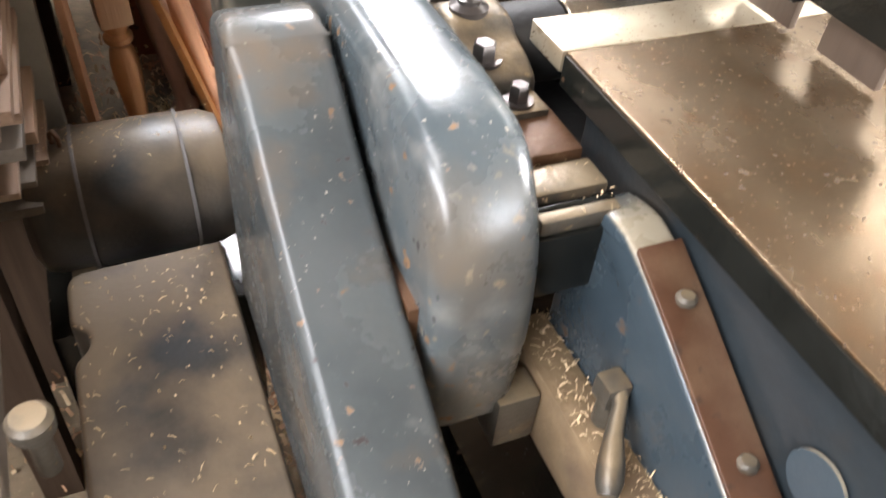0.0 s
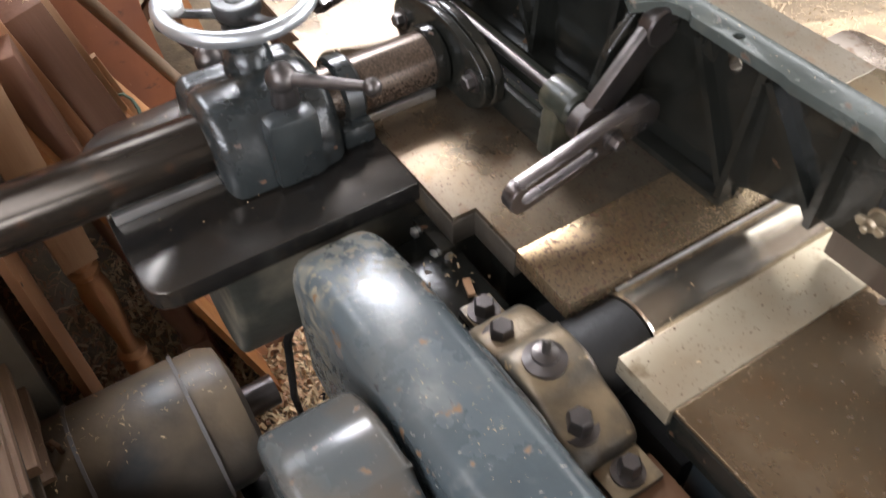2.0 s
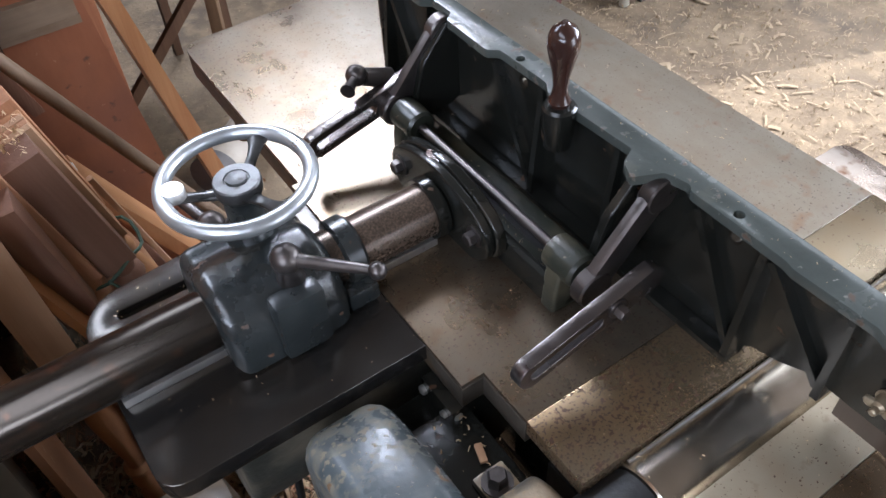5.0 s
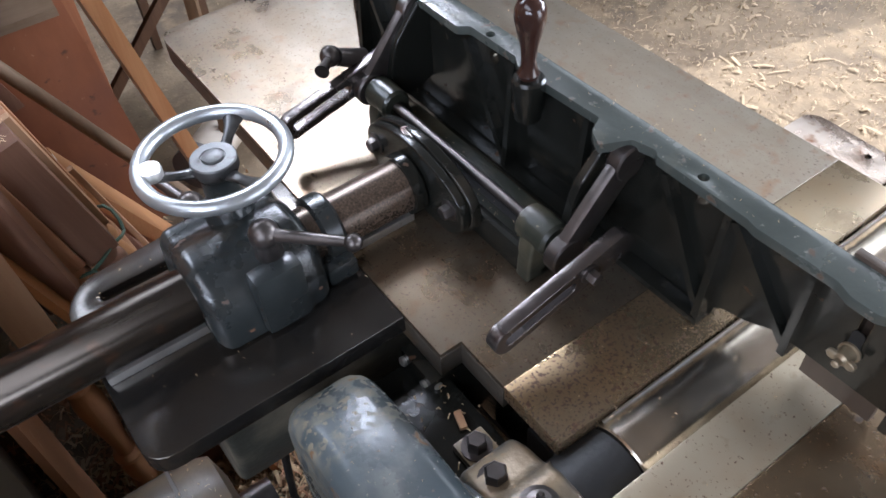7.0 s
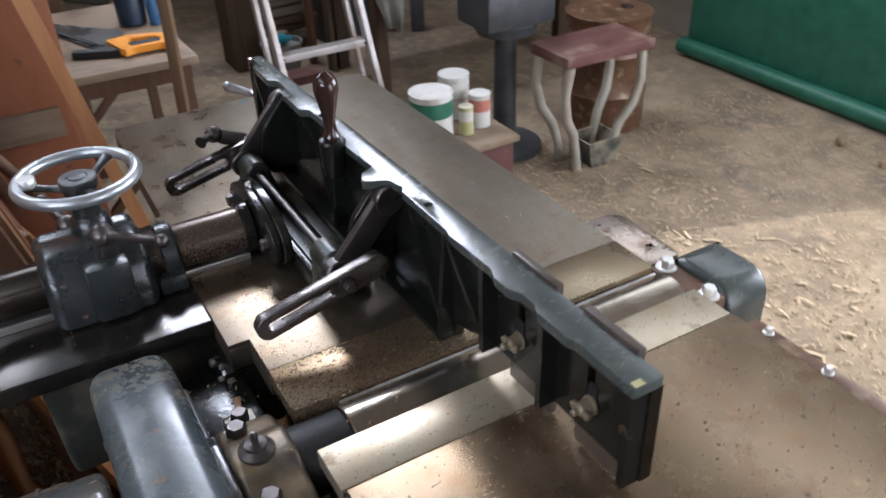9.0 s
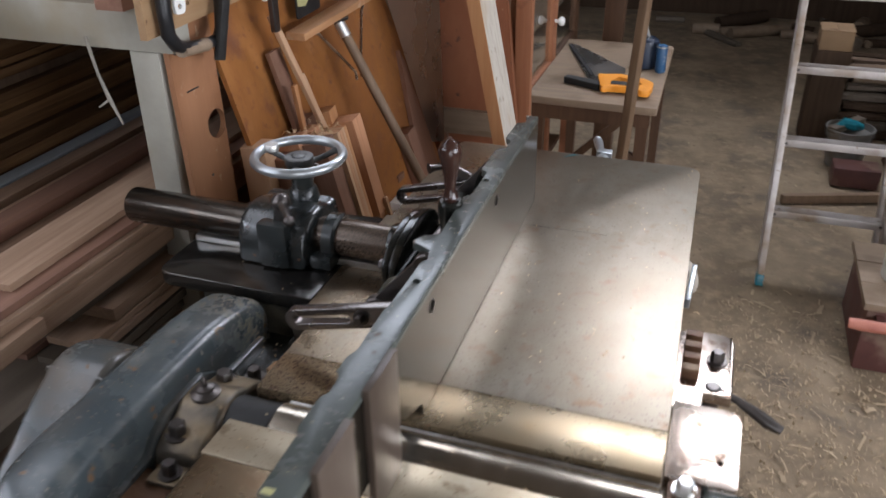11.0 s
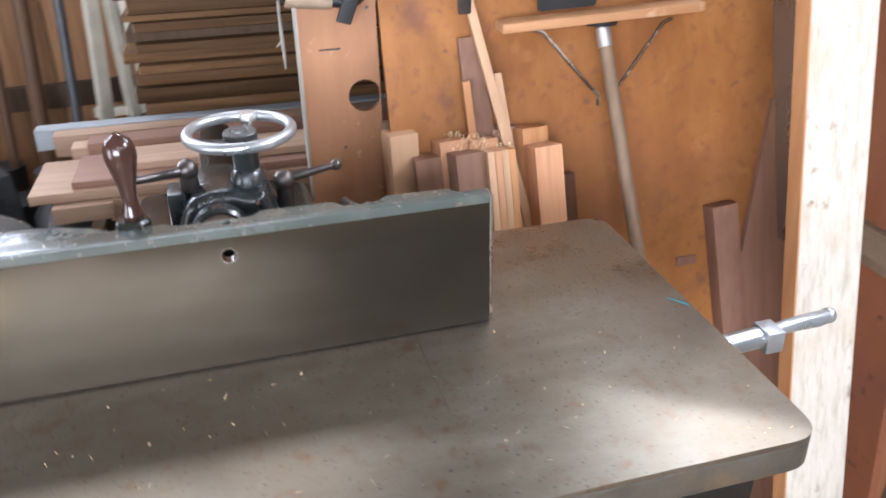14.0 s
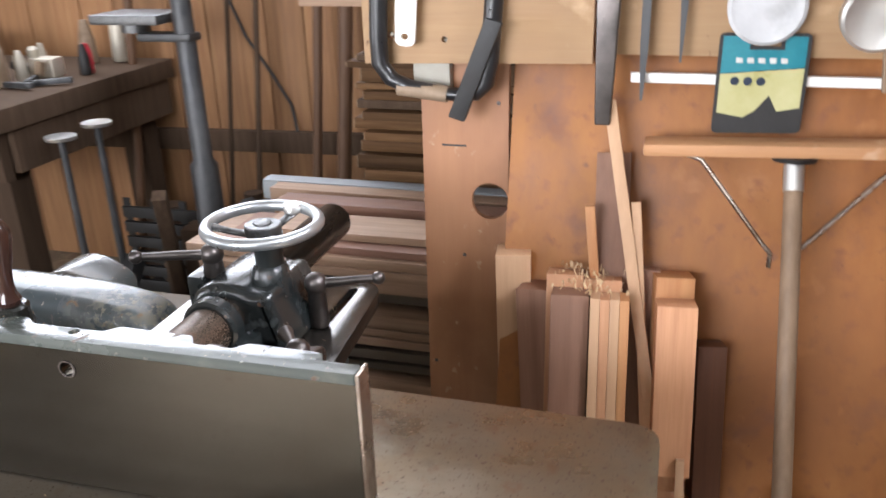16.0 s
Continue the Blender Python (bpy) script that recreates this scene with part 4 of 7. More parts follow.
P("motor_belt_guard", bm, "blue", "long sloping blue-grey belt guard")
# drip pan and packing between the guards
bm = bm_new()
box(bm, -0.432, -0.42, -0.25, 0.07, 0.5, 0.72)
P("guard_web", bm, "rust")
# infeed slide with its gib strip
bm = bm_new()
prism(bm, rounded([(-0.205, 0.5), (-0.205, 0.75), (-0.222, 0.78), (-0.27, 0.79), (-0.31, 0.778), (-0.36, 0.75), (-0.5, 0.67), (-0.75, 0.53), (-0.75, 0.42)], [0, 0.02, 0.015, 0.015, 0.015, 0.03, 0.03, 0, 0]), "x", -0.258, -0.212, bev=0.007)
sl = P("infeed_slide", bm, "blue_slide", "blue-grey slide casting under the infeed table")
bm = bm_new()
pts = [(-0.3, 0.7825), (-0.36, 0.751), (-0.5, 0.671), (-0.74, 0.5365), (-0.74, 0.5415), (-0.5, 0.676), (-0.36, 0.757), (-0.3, 0.7885)]
prism(bm, pts, "x", -0.257, -0.2135, bev=0.001)
part("gib_strip", bm, "gib_rust", sl, "rusty brown gib strip with screws")
for y in (-0.345, -0.46):
    bm = bm_new()
    z = 0.757 + (y + 0.36) * 0.5786
    lathe(bm, [(0.009, 0), (0.009, 0.004), (0.006, 0.007)], (-0.233, y, z - 0.001))
    part("screw", bm, "brown_cast", sl)
bm = bm_new()
lathe(bm, [(0.028, 0), (0.028, 0.003), (0.026, 0.0045), (0.023, 0.0045), (0.021, 0.003), (0.021, 0.0015)], (-0.2118, -0.5, 0.72), (1, 0, 0), 28)
part("boss", bm, "blue_slide", sl)
bm = bm_new()
box(bm, -0.302, -0.2585, -0.75, -0.2, 0.52, 0.61, 0.004)
P("slide_ledge", bm, "ledge_dust", "dusty ledge heaped with shavings")
bm = bm_new()
cyl(bm, (-0.27, -0.34, 0.61), (-0.27, -0.34, 0.652), 0.011, 16, 0.002)
box(bm, -0.284, -0.259, -0.352, -0.327, 0.645, 0.672, 0.004)
lv = P("slide_lock", bm, "brown_cast", "worn brown iron locking lever on the slide")
bm = bm_new()
sweep(bm, [(-0.268, -0.345, 0.664), (-0.276, -0.36, 0.66), (-0.29, -0.378, 0.65), (-0.3, -0.395, 0.64), (-0.308, -0.408, 0.633), (-0.314, -0.417, 0.628)], [0.008, 0.007, 0.0085, 0.012, 0.0125, 0.009], 14)
part("lever", bm, "brown_cast", lv)
bm = bm_new()
box(bm, -0.35, -0.304, -0.29, -0.25, 0.53, 0.60, 0.006)
P("stop_block", bm, "brown_cast")
bm = bm_new()
box(bm, -0.42, -0.3, -0.8, -0.1, F + 0.02, 0.3, 0.01)
P("side_foot", bm, "black_cast")

# ---- motor and its cover ----
motor = thing("electric_motor", "dusty grey electric motor on the shed floor mount", "motor")
bm = bm_new()
lathe(bm, [(0.085, 0), (0.105, 0.012), (0.11, 0.03), (0.11, 0.075), (0.113, 0.08), (0.113, 0.235), (0.11, 0.24), (0.11, 0.275), (0.1, 0.3), (0.06, 0.31)], (-0.79, 0.43, 0.365), (1, 0, 0), 36)
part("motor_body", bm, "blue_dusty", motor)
for x in (-0.709, -0.5545):
    bm = bm_new()
    lathe(bm, [(0.1, 0), (0.1155, 0.001), (0.1155, 0.006), (0.1, 0.007)], (x, 0.43, 0.365), (1, 0, 0), 36)
    part("band", bm, "grey_rubber", motor)
for x in (-0.73, -0.56):
    bm = bm_new()
    box(bm, x - 0.02, x + 0.02, 0.3, 0.56, 0.22, 0.29, 0.006)
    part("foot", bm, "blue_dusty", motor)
bm = bm_new()
box(bm, -0.80, -0.48, 0.28, 0.58, F, 0.219, 0.01)
part("plinth", bm, "black_cast", motor)
bm = bm_new()
cyl(bm, (-0.482, 0.43, 0.365), (-0.43, 0.43, 0.365), 0.025, 20)
part("shaft", bm, "dark_steel", motor)
bm = bm_new()
sweep(bm, [(-0.73, 0.43, 0.47), (-0.73, 0.43, 0.49), (-0.725, 0.425, 0.498), (-0.72, 0.42, 0.49), (-0.72, 0.42, 0.47)], 0.004, 8)
part("lifting_eye", bm, "rust", motor)
cover = thing("switch_box", "dusty blue sheet-metal box littered with shavings", "metal box")
bm = bm_new()
prism(bm, rounded([(-0.735, -0.62), (-0.535, -0.62), (-0.535, 0.18), (-0.735, 0.172), (-0.735, 0.08), (-0.715, 0.065), (-0.715, 0.04), (-0.735, 0.02)], [0, 0, 0, 0.03, 0.012, 0.012, 0.012, 0.012]), "z", 0.28, 0.45, bev=0.008)
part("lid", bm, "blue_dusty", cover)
part("body", B(-0.72, -0.54, -0.61, 0.16, F, 0.281), "black_cast", cover)
shelf = thing("side_plank", "dust-covered grey plank beside the machine", "plank")
bm = bm_new()
beam(bm, (-0.83, -0.7, 0.57), (-0.86, 0.34, 0.57), 0.13, 0.035, bev=0.003)
part("board", bm, "board_grey", shelf)
part("upright", B(-0.86, -0.8, -0.3, -0.24, F, 0.553), "old_dark_wood", shelf)
part("upright", B(-0.88, -0.82, 0.2, 0.26, F, 0.553), "old_dark_wood", shelf)
bm = bm_new()
lathe(bm, [(0.011, 0), (0.011, 0.06), (0.02, 0.062), (0.021, 0.078), (0.016, 0.084)], (-0.752, -0.165, 0.52))
solo("cap_bolt", bm, "brown_cast", "dusty round-headed bolt standing beside the box", "bolt")
# black cable hanging from the machine
bm = bm_new()
sweep(bm, [(-0.30, 0.33, 0.76), (-0.36, 0.36, 0.66), (-0.4, 0.4, 0.5), (-0.405, 0.43, 0.32), (-0.39, 0.47, 0.15), (-0.36, 0.52, 0.02), (-0.33, 0.6, F + 0.01), (-0.2, 0.8, F + 0.008)], 0.006, 8)
solo("cable", bm, "black", "black cable hanging to the floor", "cable")

# ---- the fence ----
fence = thing("planer_fence", "dark green cast fence on a sliding tube mount", "fence")


def Q(name, bm, material, label="", parent=None):
    return part(name, bm, material, parent or fence, label)


FT, FY0, FY1 = 1.024, -0.276, 0.697
bm = bm_new()
bot = 0.8525
prism(bm, [(FY0, 0.9), (-0.02, 0.9), (0.01, 0.885), (0.036, 0.878), (0.046, 0.872), (0.05, bot), (FY1, bot), (FY1, FT - 0.011), (FY0, FT - 0.011)], "x", -0.013, 0.0,
      holes=[circle(0.091, 0.992, 0.008), circle(0.4, 0.992, 0.008), [(y, z) for y, z in ((-0.094, 0.93), (-0.084, 0.93), (-0.084, 0.985), (-0.094, 0.985))],
             [(y, z) for y, z in ((-0.206, 0.93), (-0.196, 0.93), (-0.196, 0.985), (-0.206, 0.985))]])
Q("face_plate", bm, "fence_face", "brown-grey ground steel fence face")
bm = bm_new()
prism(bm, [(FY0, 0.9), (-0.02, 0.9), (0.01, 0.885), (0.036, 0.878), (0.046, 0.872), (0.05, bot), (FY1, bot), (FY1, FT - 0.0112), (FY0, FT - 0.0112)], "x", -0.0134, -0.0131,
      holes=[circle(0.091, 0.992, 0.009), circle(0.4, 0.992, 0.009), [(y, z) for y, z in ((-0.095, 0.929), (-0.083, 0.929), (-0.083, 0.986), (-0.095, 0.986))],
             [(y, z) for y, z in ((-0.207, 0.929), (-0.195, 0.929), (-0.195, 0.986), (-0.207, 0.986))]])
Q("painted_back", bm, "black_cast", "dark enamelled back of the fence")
for y in (0.091, 0.4):
    bm = bm_new()
    prism(bm, circle(y, 0.992, 0.0094, 20), "x", 0.0003, 0.0008, holes=[circle(y, 0.992, 0.0078, 20)])
    Q("hole_rim", bm, "arm_steel", "bare bright rim of a bolt hole")
# flange paler than the back: wear, plus sheen put into the colour
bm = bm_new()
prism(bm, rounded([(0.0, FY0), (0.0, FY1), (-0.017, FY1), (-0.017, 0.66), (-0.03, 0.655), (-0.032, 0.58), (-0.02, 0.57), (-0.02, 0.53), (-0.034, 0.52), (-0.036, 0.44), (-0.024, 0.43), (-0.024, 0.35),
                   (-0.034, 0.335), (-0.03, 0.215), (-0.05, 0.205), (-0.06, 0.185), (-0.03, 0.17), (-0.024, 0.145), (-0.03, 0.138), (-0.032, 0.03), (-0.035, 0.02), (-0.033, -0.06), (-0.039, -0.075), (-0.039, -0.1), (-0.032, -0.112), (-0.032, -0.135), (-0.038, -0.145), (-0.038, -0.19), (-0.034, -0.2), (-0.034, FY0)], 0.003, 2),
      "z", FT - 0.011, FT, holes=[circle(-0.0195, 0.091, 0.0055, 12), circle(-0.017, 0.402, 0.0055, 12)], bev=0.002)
Q("top_flange", bm, "green_edge", "worn green fence top, coloured paler for skylight sheen")
bm = bm_new()
box(bm, -0.031, -0.02, -0.2745, -0.267, FT, FT + 0.0005)
Q("paint_mark", bm, "yellow", "small yellow paint mark")
bm = bm_new()
box(bm, -0.0345, -0.0135, 0.05, FY1 - 0.02, bot, bot + 0.009, 0.002)
Q("foot_flange", bm, "black_cast")
bm = bm_new()
box(bm, -0.0235, -0.0005, FY1, FY1 + 0.004, bot + 0.001, FT - 0.001, 0.0012)
Q("end_face", bm, "bracket_steel", "worn bright end of the fence")
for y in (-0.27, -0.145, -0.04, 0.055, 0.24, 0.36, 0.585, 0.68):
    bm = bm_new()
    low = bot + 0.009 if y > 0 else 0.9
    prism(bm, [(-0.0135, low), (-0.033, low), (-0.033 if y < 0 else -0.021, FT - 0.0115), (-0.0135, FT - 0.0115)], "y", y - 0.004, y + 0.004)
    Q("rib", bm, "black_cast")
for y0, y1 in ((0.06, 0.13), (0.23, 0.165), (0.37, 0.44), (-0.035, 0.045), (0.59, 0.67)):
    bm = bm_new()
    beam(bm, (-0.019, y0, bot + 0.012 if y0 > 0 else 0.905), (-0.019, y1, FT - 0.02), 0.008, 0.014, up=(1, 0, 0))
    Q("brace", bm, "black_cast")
# wooden face blocks held by wing nuts
for y0, y1 in ((-0.126, -0.05), (-0.243, -0.167)):
    bm = bm_new()
    box(bm, 0.0004, 0.0095, y0, y1, 0.856, FT + 0.004, 0.0015)
    fb2 = Q("face_block", bm, "hard_dark", "brown wooden facing block")
    yc = (y0 + y1) / 2
    # black plate covers the slot hole; its dark depth is only colour
    bm = bm_new()
    prism(bm, rounded([(yc - 0.006, 0.936), (yc + 0.006, 0.936), (yc + 0.006, 0.968), (yc - 0.006, 0.968)], 0.0055, 4), "x", -0.0146, -0.0136)
    Q("slot", bm, "black", "thin black plate standing for the slot's darkness")
    bm = bm_new()
    lathe(bm, [(0.0105, 0), (0.0105, 0.0022), (0.0082, 0.0026), (0.0082, 0.006), (0.0068, 0.014), (0.0045, 0.016), (0.0038, 0.0165), (0.0038, 0.022), (0.0025, 0.0232), (0.0001, 0.0232)], (-0.0147, yc, 0.941), (-1, 0, 0), 20)
    wn2 = Q("wing_nut", bm, "nut_brass", "worn pale brass wing nut")
    for sd in (-1, 1):
        bm = bm_new()
        prism(bm, rounded([(yc + sd * 0.004, 0.9365), (yc + sd * 0.01, 0.9345), (yc + sd * 0.0145, 0.9385), (yc + sd * 0.0135, 0.944), (yc + sd * 0.004, 0.9455)], 0.003, 3), "x", -0.0295, -0.0245, bev=0.0012)
        part("wing", bm, "nut_brass", wn2)
# handle on the fence
bm = bm_new()
lathe(bm, [(0.015, -0.045), (0.017, -0.03), (0.0185, -0.01), (0.0185, 0.004), (0.016, 0.007)], (-0.043, 0.305, FT), (0, 0, 1), 24)
Q("handle_socket", bm, "black_cast")
bm = bm_new()
lathe(bm, [(0.0105, 0), (0.012, 0.005), (0.009, 0.012), (0.0078, 0.022), (0.0092, 0.036), (0.0138, 0.056), (0.0168, 0.07), (0.0163, 0.08), (0.0125, 0.0885), (0.0065, 0.0925), (0.0045, 0.094), (0.0035, 0.096)], (-0.043, 0.306, FT + 0.007), (0, 0, 1), 28)
Q("handle", bm, "handle_wood", "turned dark varnished wooden handle")
# mount behind the fence
bm = bm_new()
box(bm, -0.1245, -0.112, 0.215, 0.505, T + 0.003, 0.893, 0.005)
Q("mount_back", bm, "black_cast")
bm = bm_new()
box(bm, -0.1115, -0.086, 0.2, 0.525, T + 0.003, 0.868, 0.003)
Q("mount_bed", bm, "olive_cast", "dark green mount casting")
# black strip on the groove's floor: the gap's shade put into colour
bm = bm_new()
box(bm, -0.085, -0.069, 0.2, 0.525, T + 0.003, 0.857, 0.001)
Q("mount_groove", bm, "black")
bm = bm_new()
box(bm, -0.068, -0.048, 0.205, 0.52, T + 0.003, 0.874, 0.003)
Q("mount_ledge", bm, "olive_cast")
for y0, y1 in ((0.2, 0.224), (0.498, 0.522)):
    bm = bm_new()
    prism(bm, rounded([(-0.126, T + 0.003), (-0.124, 0.9), (-0.115, 0.927), (-0.085, 0.927), (-0.075, 0.9), (-0.058, T + 0.003)], [0, 0.01, 0.012, 0.012, 0.015, 0]), "y", y0, y1, bev=0.005)
    ear = Q("mount_ear", bm, "olive_cast")
    bm = bm_new()
    lathe(bm, [(0.017, 0), (0.0205, 0.004), (0.0215, 0.03), (0.02, 0.044), (0.016, 0.047)], (-0.1, y0 - 0.0115, 0.913), (0, 1, 0), 28)
    part("ear_boss", bm, "olive_cast", ear)
bm = bm_new()
cyl(bm, (-0.1, 0.236, 0.913), (-0.1, 0.486, 0.913), 0.0062, 16)
Q("tie_rod", bm, "dark_steel", "slim steel tie rod")
# tilting links and slotted arms
for s, ya, yl, up in ((1, 0.135, 0.172, 0.18), (-1, 0.555, 0.543, 0.55)):
    bm = bm_new()
    beam(bm, (-0.03, yl, 0.998), (-0.112, yl, 0.905), 0.015, 0.034, up=(1, 0, -0.9), bev=0.005)
    cyl(bm, (-0.03, yl - 0.009, 0.998), (-0.03, yl + 0.009, 0.998), 0.02, 18, 0.002)
    cyl(bm, (-0.105, yl - 0.009, 0.913), (-0.105, yl + 0.009, 0.913), 0.022, 18, 0.002)
    Q("link", bm, "dark_steel", "dark steel tilting link")
    bm = bm_new()
    a0, a1 = -0.215, -0.07
    out = [(a0 - 0.016 * math.sin(math.pi * i / 8), 0.9 + 0.017 * math.cos(math.pi * i / 8)) for i in range(9)] + \
          [(a1 + 0.017 * math.sin(math.pi * i / 8), 0.935 - 0.017 * math.cos(math.pi * i / 8)) for i in range(9)]
    ux, uz = a1 - a0, 0.035
    ln = math.hypot(ux, uz)
    ux, uz = ux / ln, uz / ln
    hol = [(a0 + ux * u - uz * v, 0.9 + uz * u + ux * v) for u, v in slot(0.004, 0.082, 0, 0.0065)]
    prism(bm, out, "y", ya - 0.008, ya + 0.008, holes=[hol], bev=0.002)
    arm = Q("slotted_arm", bm, "arm_steel", "worn steel arm with a long slot")
    bm = bm_new()
    hexbolt(bm, (-0.112, ya - s * 0.008, 0.926), 0.0075, 0.012, (0, -s, 0))
    part("bolt", bm, "dark_steel", arm)
    bm = bm_new()
    prism(bm, rounded([(-0.032, FT - 0.012), (-0.07, 0.97), (-0.085, 0.91), (-0.06, 0.885), (-0.0135, 0.9), (-0.0135, FT - 0.012)], [0, 0.012, 0.015, 0.01, 0, 0]), "y", up + s * 0.012, up + s * 0.024, bev=0.003)
    Q("fence_lug", bm, "black_cast")
bm = bm_new()
sweep(bm, [(-0.092, 0.572, 0.937), (-0.115, 0.573, 0.947), (-0.128, 0.574, 0.953)], [0.013, 0.012, 0.0115], 16)
lockh = Q("lock_screw", bm, "dark_steel", "dark locking screw on the tilting arm")
bm = bm_new()
ball(bm, (-0.137, 0.575, 0.958), 0.014)
part("lock_ball", bm, "dark_steel", lockh)
bm = bm_new()
sweep(bm, [(-0.137, 0.575, 0.958), (-0.15, 0.561, 0.961), (-0.16, 0.552, 0.962), (-0.165, 0.547, 0.962)], [0.006, 0.0055, 0.0075, 0.0095], 12)
part("lock_lever", bm, "dark_steel", lockh)
# flange and tube
TY, TZ = 0.383, 0.893
for x0, x1, k in ((-0.151, -0.1392, 1.0), (-0.1388, -0.1248, 1.03)):
    bm = bm_new()
    out = []
    for i in range(40):
        a = 2 * math.pi * i / 40
        s = math.sin(a)
        out.append((TY + 0.098 * k * math.copysign(abs(math.cos(a)) ** 1.25, math.cos(a)), TZ + 0.002 + max(0.052 * k * math.copysign(abs(s) ** 0.8, s), -0.038)))
    prism(bm, out, "x", x0, x1, bev=0.003)
    Q("flange", bm, "black_cast", "lozenge-shaped black flange")
for y in (0.308, 0.458):
    bm = bm_new()
    hexbolt(bm, (-0.151, y, 0.9), 0.009, 0.012, (-1, 0, 0))
    Q("bolt", bm, "dark_steel")
bm = bm_new()
prism(bm, [(TY + 0.02 + 0.012 * math.cos(math.pi * k / 8), -0.138 + 0.0065 * math.sin(math.pi * k / 8)) for k in range(16)], "z", 0, 0.0012)
bmesh.ops.rotate(bm, verts=bm.verts, matrix=Matrix(((0, 1, 0), (1, 0, 0), (0, 0, 1))))
bmesh.ops.translate(bm, verts=bm.verts, vec=(0, 0, TZ + 0.0515))
Q("index_plate", bm, "arm_steel", "small oval steel plate on the flange")
bm = bm_new()
lathe(bm, [(0.037, 0), (0.038, 0.003), (0.038, 0.014), (0.035, 0.017)], (-0.1695, TY, TZ), (1, 0, 0), 32)
Q("collar", bm, "black_cast")
bm = bm_new()
n = 32
lathe(bm, [(0.027, -0.004), (0.031, 0), (0.032, 0.002), (0.032, 0.512)], (-0.68, TY, TZ), (1, 0, 0), 32)
Q("slide_tube", bm, "tube", "heavy bare steel tube")
# clamp body
bm = bm_new()
prism(bm, rounded([(0.322, T + 0.004), (0.322, 0.885), (0.338, 0.925), (0.366, 0.94), (0.405, 0.94), (0.425, 0.93), (0.452, 0.935), (0.462, 0.90), (0.475, 0.87), (0.475, T + 0.004)],
                  [0, 0.02, 0.015, 0.012, 0.012, 0.01, 0.012, 0.015, 0.012, 0]), "x", -0.435, -0.3, bev=0.016)
box(bm, -0.3, -0.262, 0.33, 0.44, T + 0.004, 0.88, 0.006)
box(bm, -0.385, -0.33, 0.312, 0.34, T + 0.004, 0.935, 0.008)
clampbody = Q("clamp_body", bm, "clamp_cast", "chunky black clamp casting on the tube")
bm = bm_new()
lathe(bm, [(0.03, 0), (0.034, 0.003), (0.04, 0.004), (0.04, 0.022), (0.036, 0.026)], (-0.288, TY, TZ), (1, 0, 0), 32)
part("clamp_ring", bm, "clamp_cast", clampbody)
bm = bm_new()
lathe(bm, [(0.03, 0.9), (0.028, 0.93), (0.024, 0.95), (0.019, 0.955), (0.019, 0.985), (0.022, 0.99), (0.022, 0.998)], (-0.355, 0.431, 0), (0, 0, 1), 28)
part("wheel_boss", bm, "clamp_cast", clampbody)
WX, WY, WZ = -0.355, 0.427, 1.011
bm = bm_new()
R, r = 0.0745, 0.0082
sweep(bm, [(WX + R * math.cos(2 * math.pi * i / 48), WY + R * math.sin(2 * math.pi * i / 48), WZ) for i in range(48)], r, 16, closed=True)
wheel = Q("handwheel", bm, "chrome", "polished steel handwheel rim")
bm = bm_new()
lathe(bm, [(0.014, -0.02), (0.0225, -0.013), (0.0245, -0.008), (0.0245, 0.003), (0.0232, 0.0045), (0.0135, 0.0048), (0.0125, 0.0036), (0.0115, 0.0036), (0.0108, 0.0062), (0.009, 0.0068)], (WX, WY, WZ - 0.004), (0, 0, 1), 36)
part("hub", bm, "pewter", wheel)
for k in range(3):
    a = radians(166 - 120 * k)
    d, e = Vector((math.cos(a), math.sin(a), 0)), Vector((-math.sin(a), math.cos(a), 0))
    bm = bm_new()
    rings = []
    for q in range(9):
        u = q / 8
        rad = 0.018 + 0.051 * u
        w = 0.0095 - 0.0035 * math.sin(math.pi * min(1.0, u * 1.15)) + 0.003 * max(0.0, u - 0.8) / 0.2
        h = 0.0048 - 0.0008 * u
        c = Vector((WX, WY, WZ - 0.013 + 0.012 * u ** 1.6)) + d * rad
        rings.append([bm.verts.new(c + e * w * math.cos(2 * math.pi * m / 10) + Vector((0, 0, h * math.sin(2 * math.pi * m / 10)))) for m in range(10)])
    for r0, r1 in zip(rings, rings[1:]):
        for m in range(10):
            bm.faces.new((r0[m], r0[(m + 1) % 10], r1[(m + 1) % 10], r1[m]))
    bm.faces.new(rings[0][::-1])
    bm.faces.new(rings[-1])
    part("spoke", bm, "spoke_steel", wheel, "dark worn spoke")
bm = bm_new()
a = radians(166)
lathe(bm, [(0.0105, -0.004), (0.0125, -0.002), (0.0125, 0.007), (0.0115, 0.0088), (0.006, 0.0088)], (WX + 0.062 * math.cos(a), WY + 0.062 * math.sin(a), WZ), (0, 0, 1), 20)
part("rim_lug", bm, "bright_steel", wheel)
for pb, tip, base in (((-0.351, 0.346, 0.962), (-0.292, 0.268, 0.975), (-0.351, 0.346, 0.93)), ((-0.382, 0.483, 0.917), (-0.404, 0.568, 0.924), (-0.382, 0.483, 0.852))):
    bm = bm_new()
    pb, tip = Vector(pb), Vector(tip)
    ball(bm, pb, 0.0165)
    lathe(bm, [(0.013, 0), (0.015, 0.004), (0.012, (pb - Vector(base)).length)], base, pb - Vector(base), 18)
    lv1 = Q("clamp_lever", bm, "dark_steel", "dark ball-ended clamping lever")
    bm = bm_new()
    sweep(bm, [pb, pb.lerp(tip, 0.5), tip], [0.0075, 0.0065, 0.005], 12)
    ball(bm, tip, 0.0095)
    part("lever_arm", bm, "dark_steel", lv1)

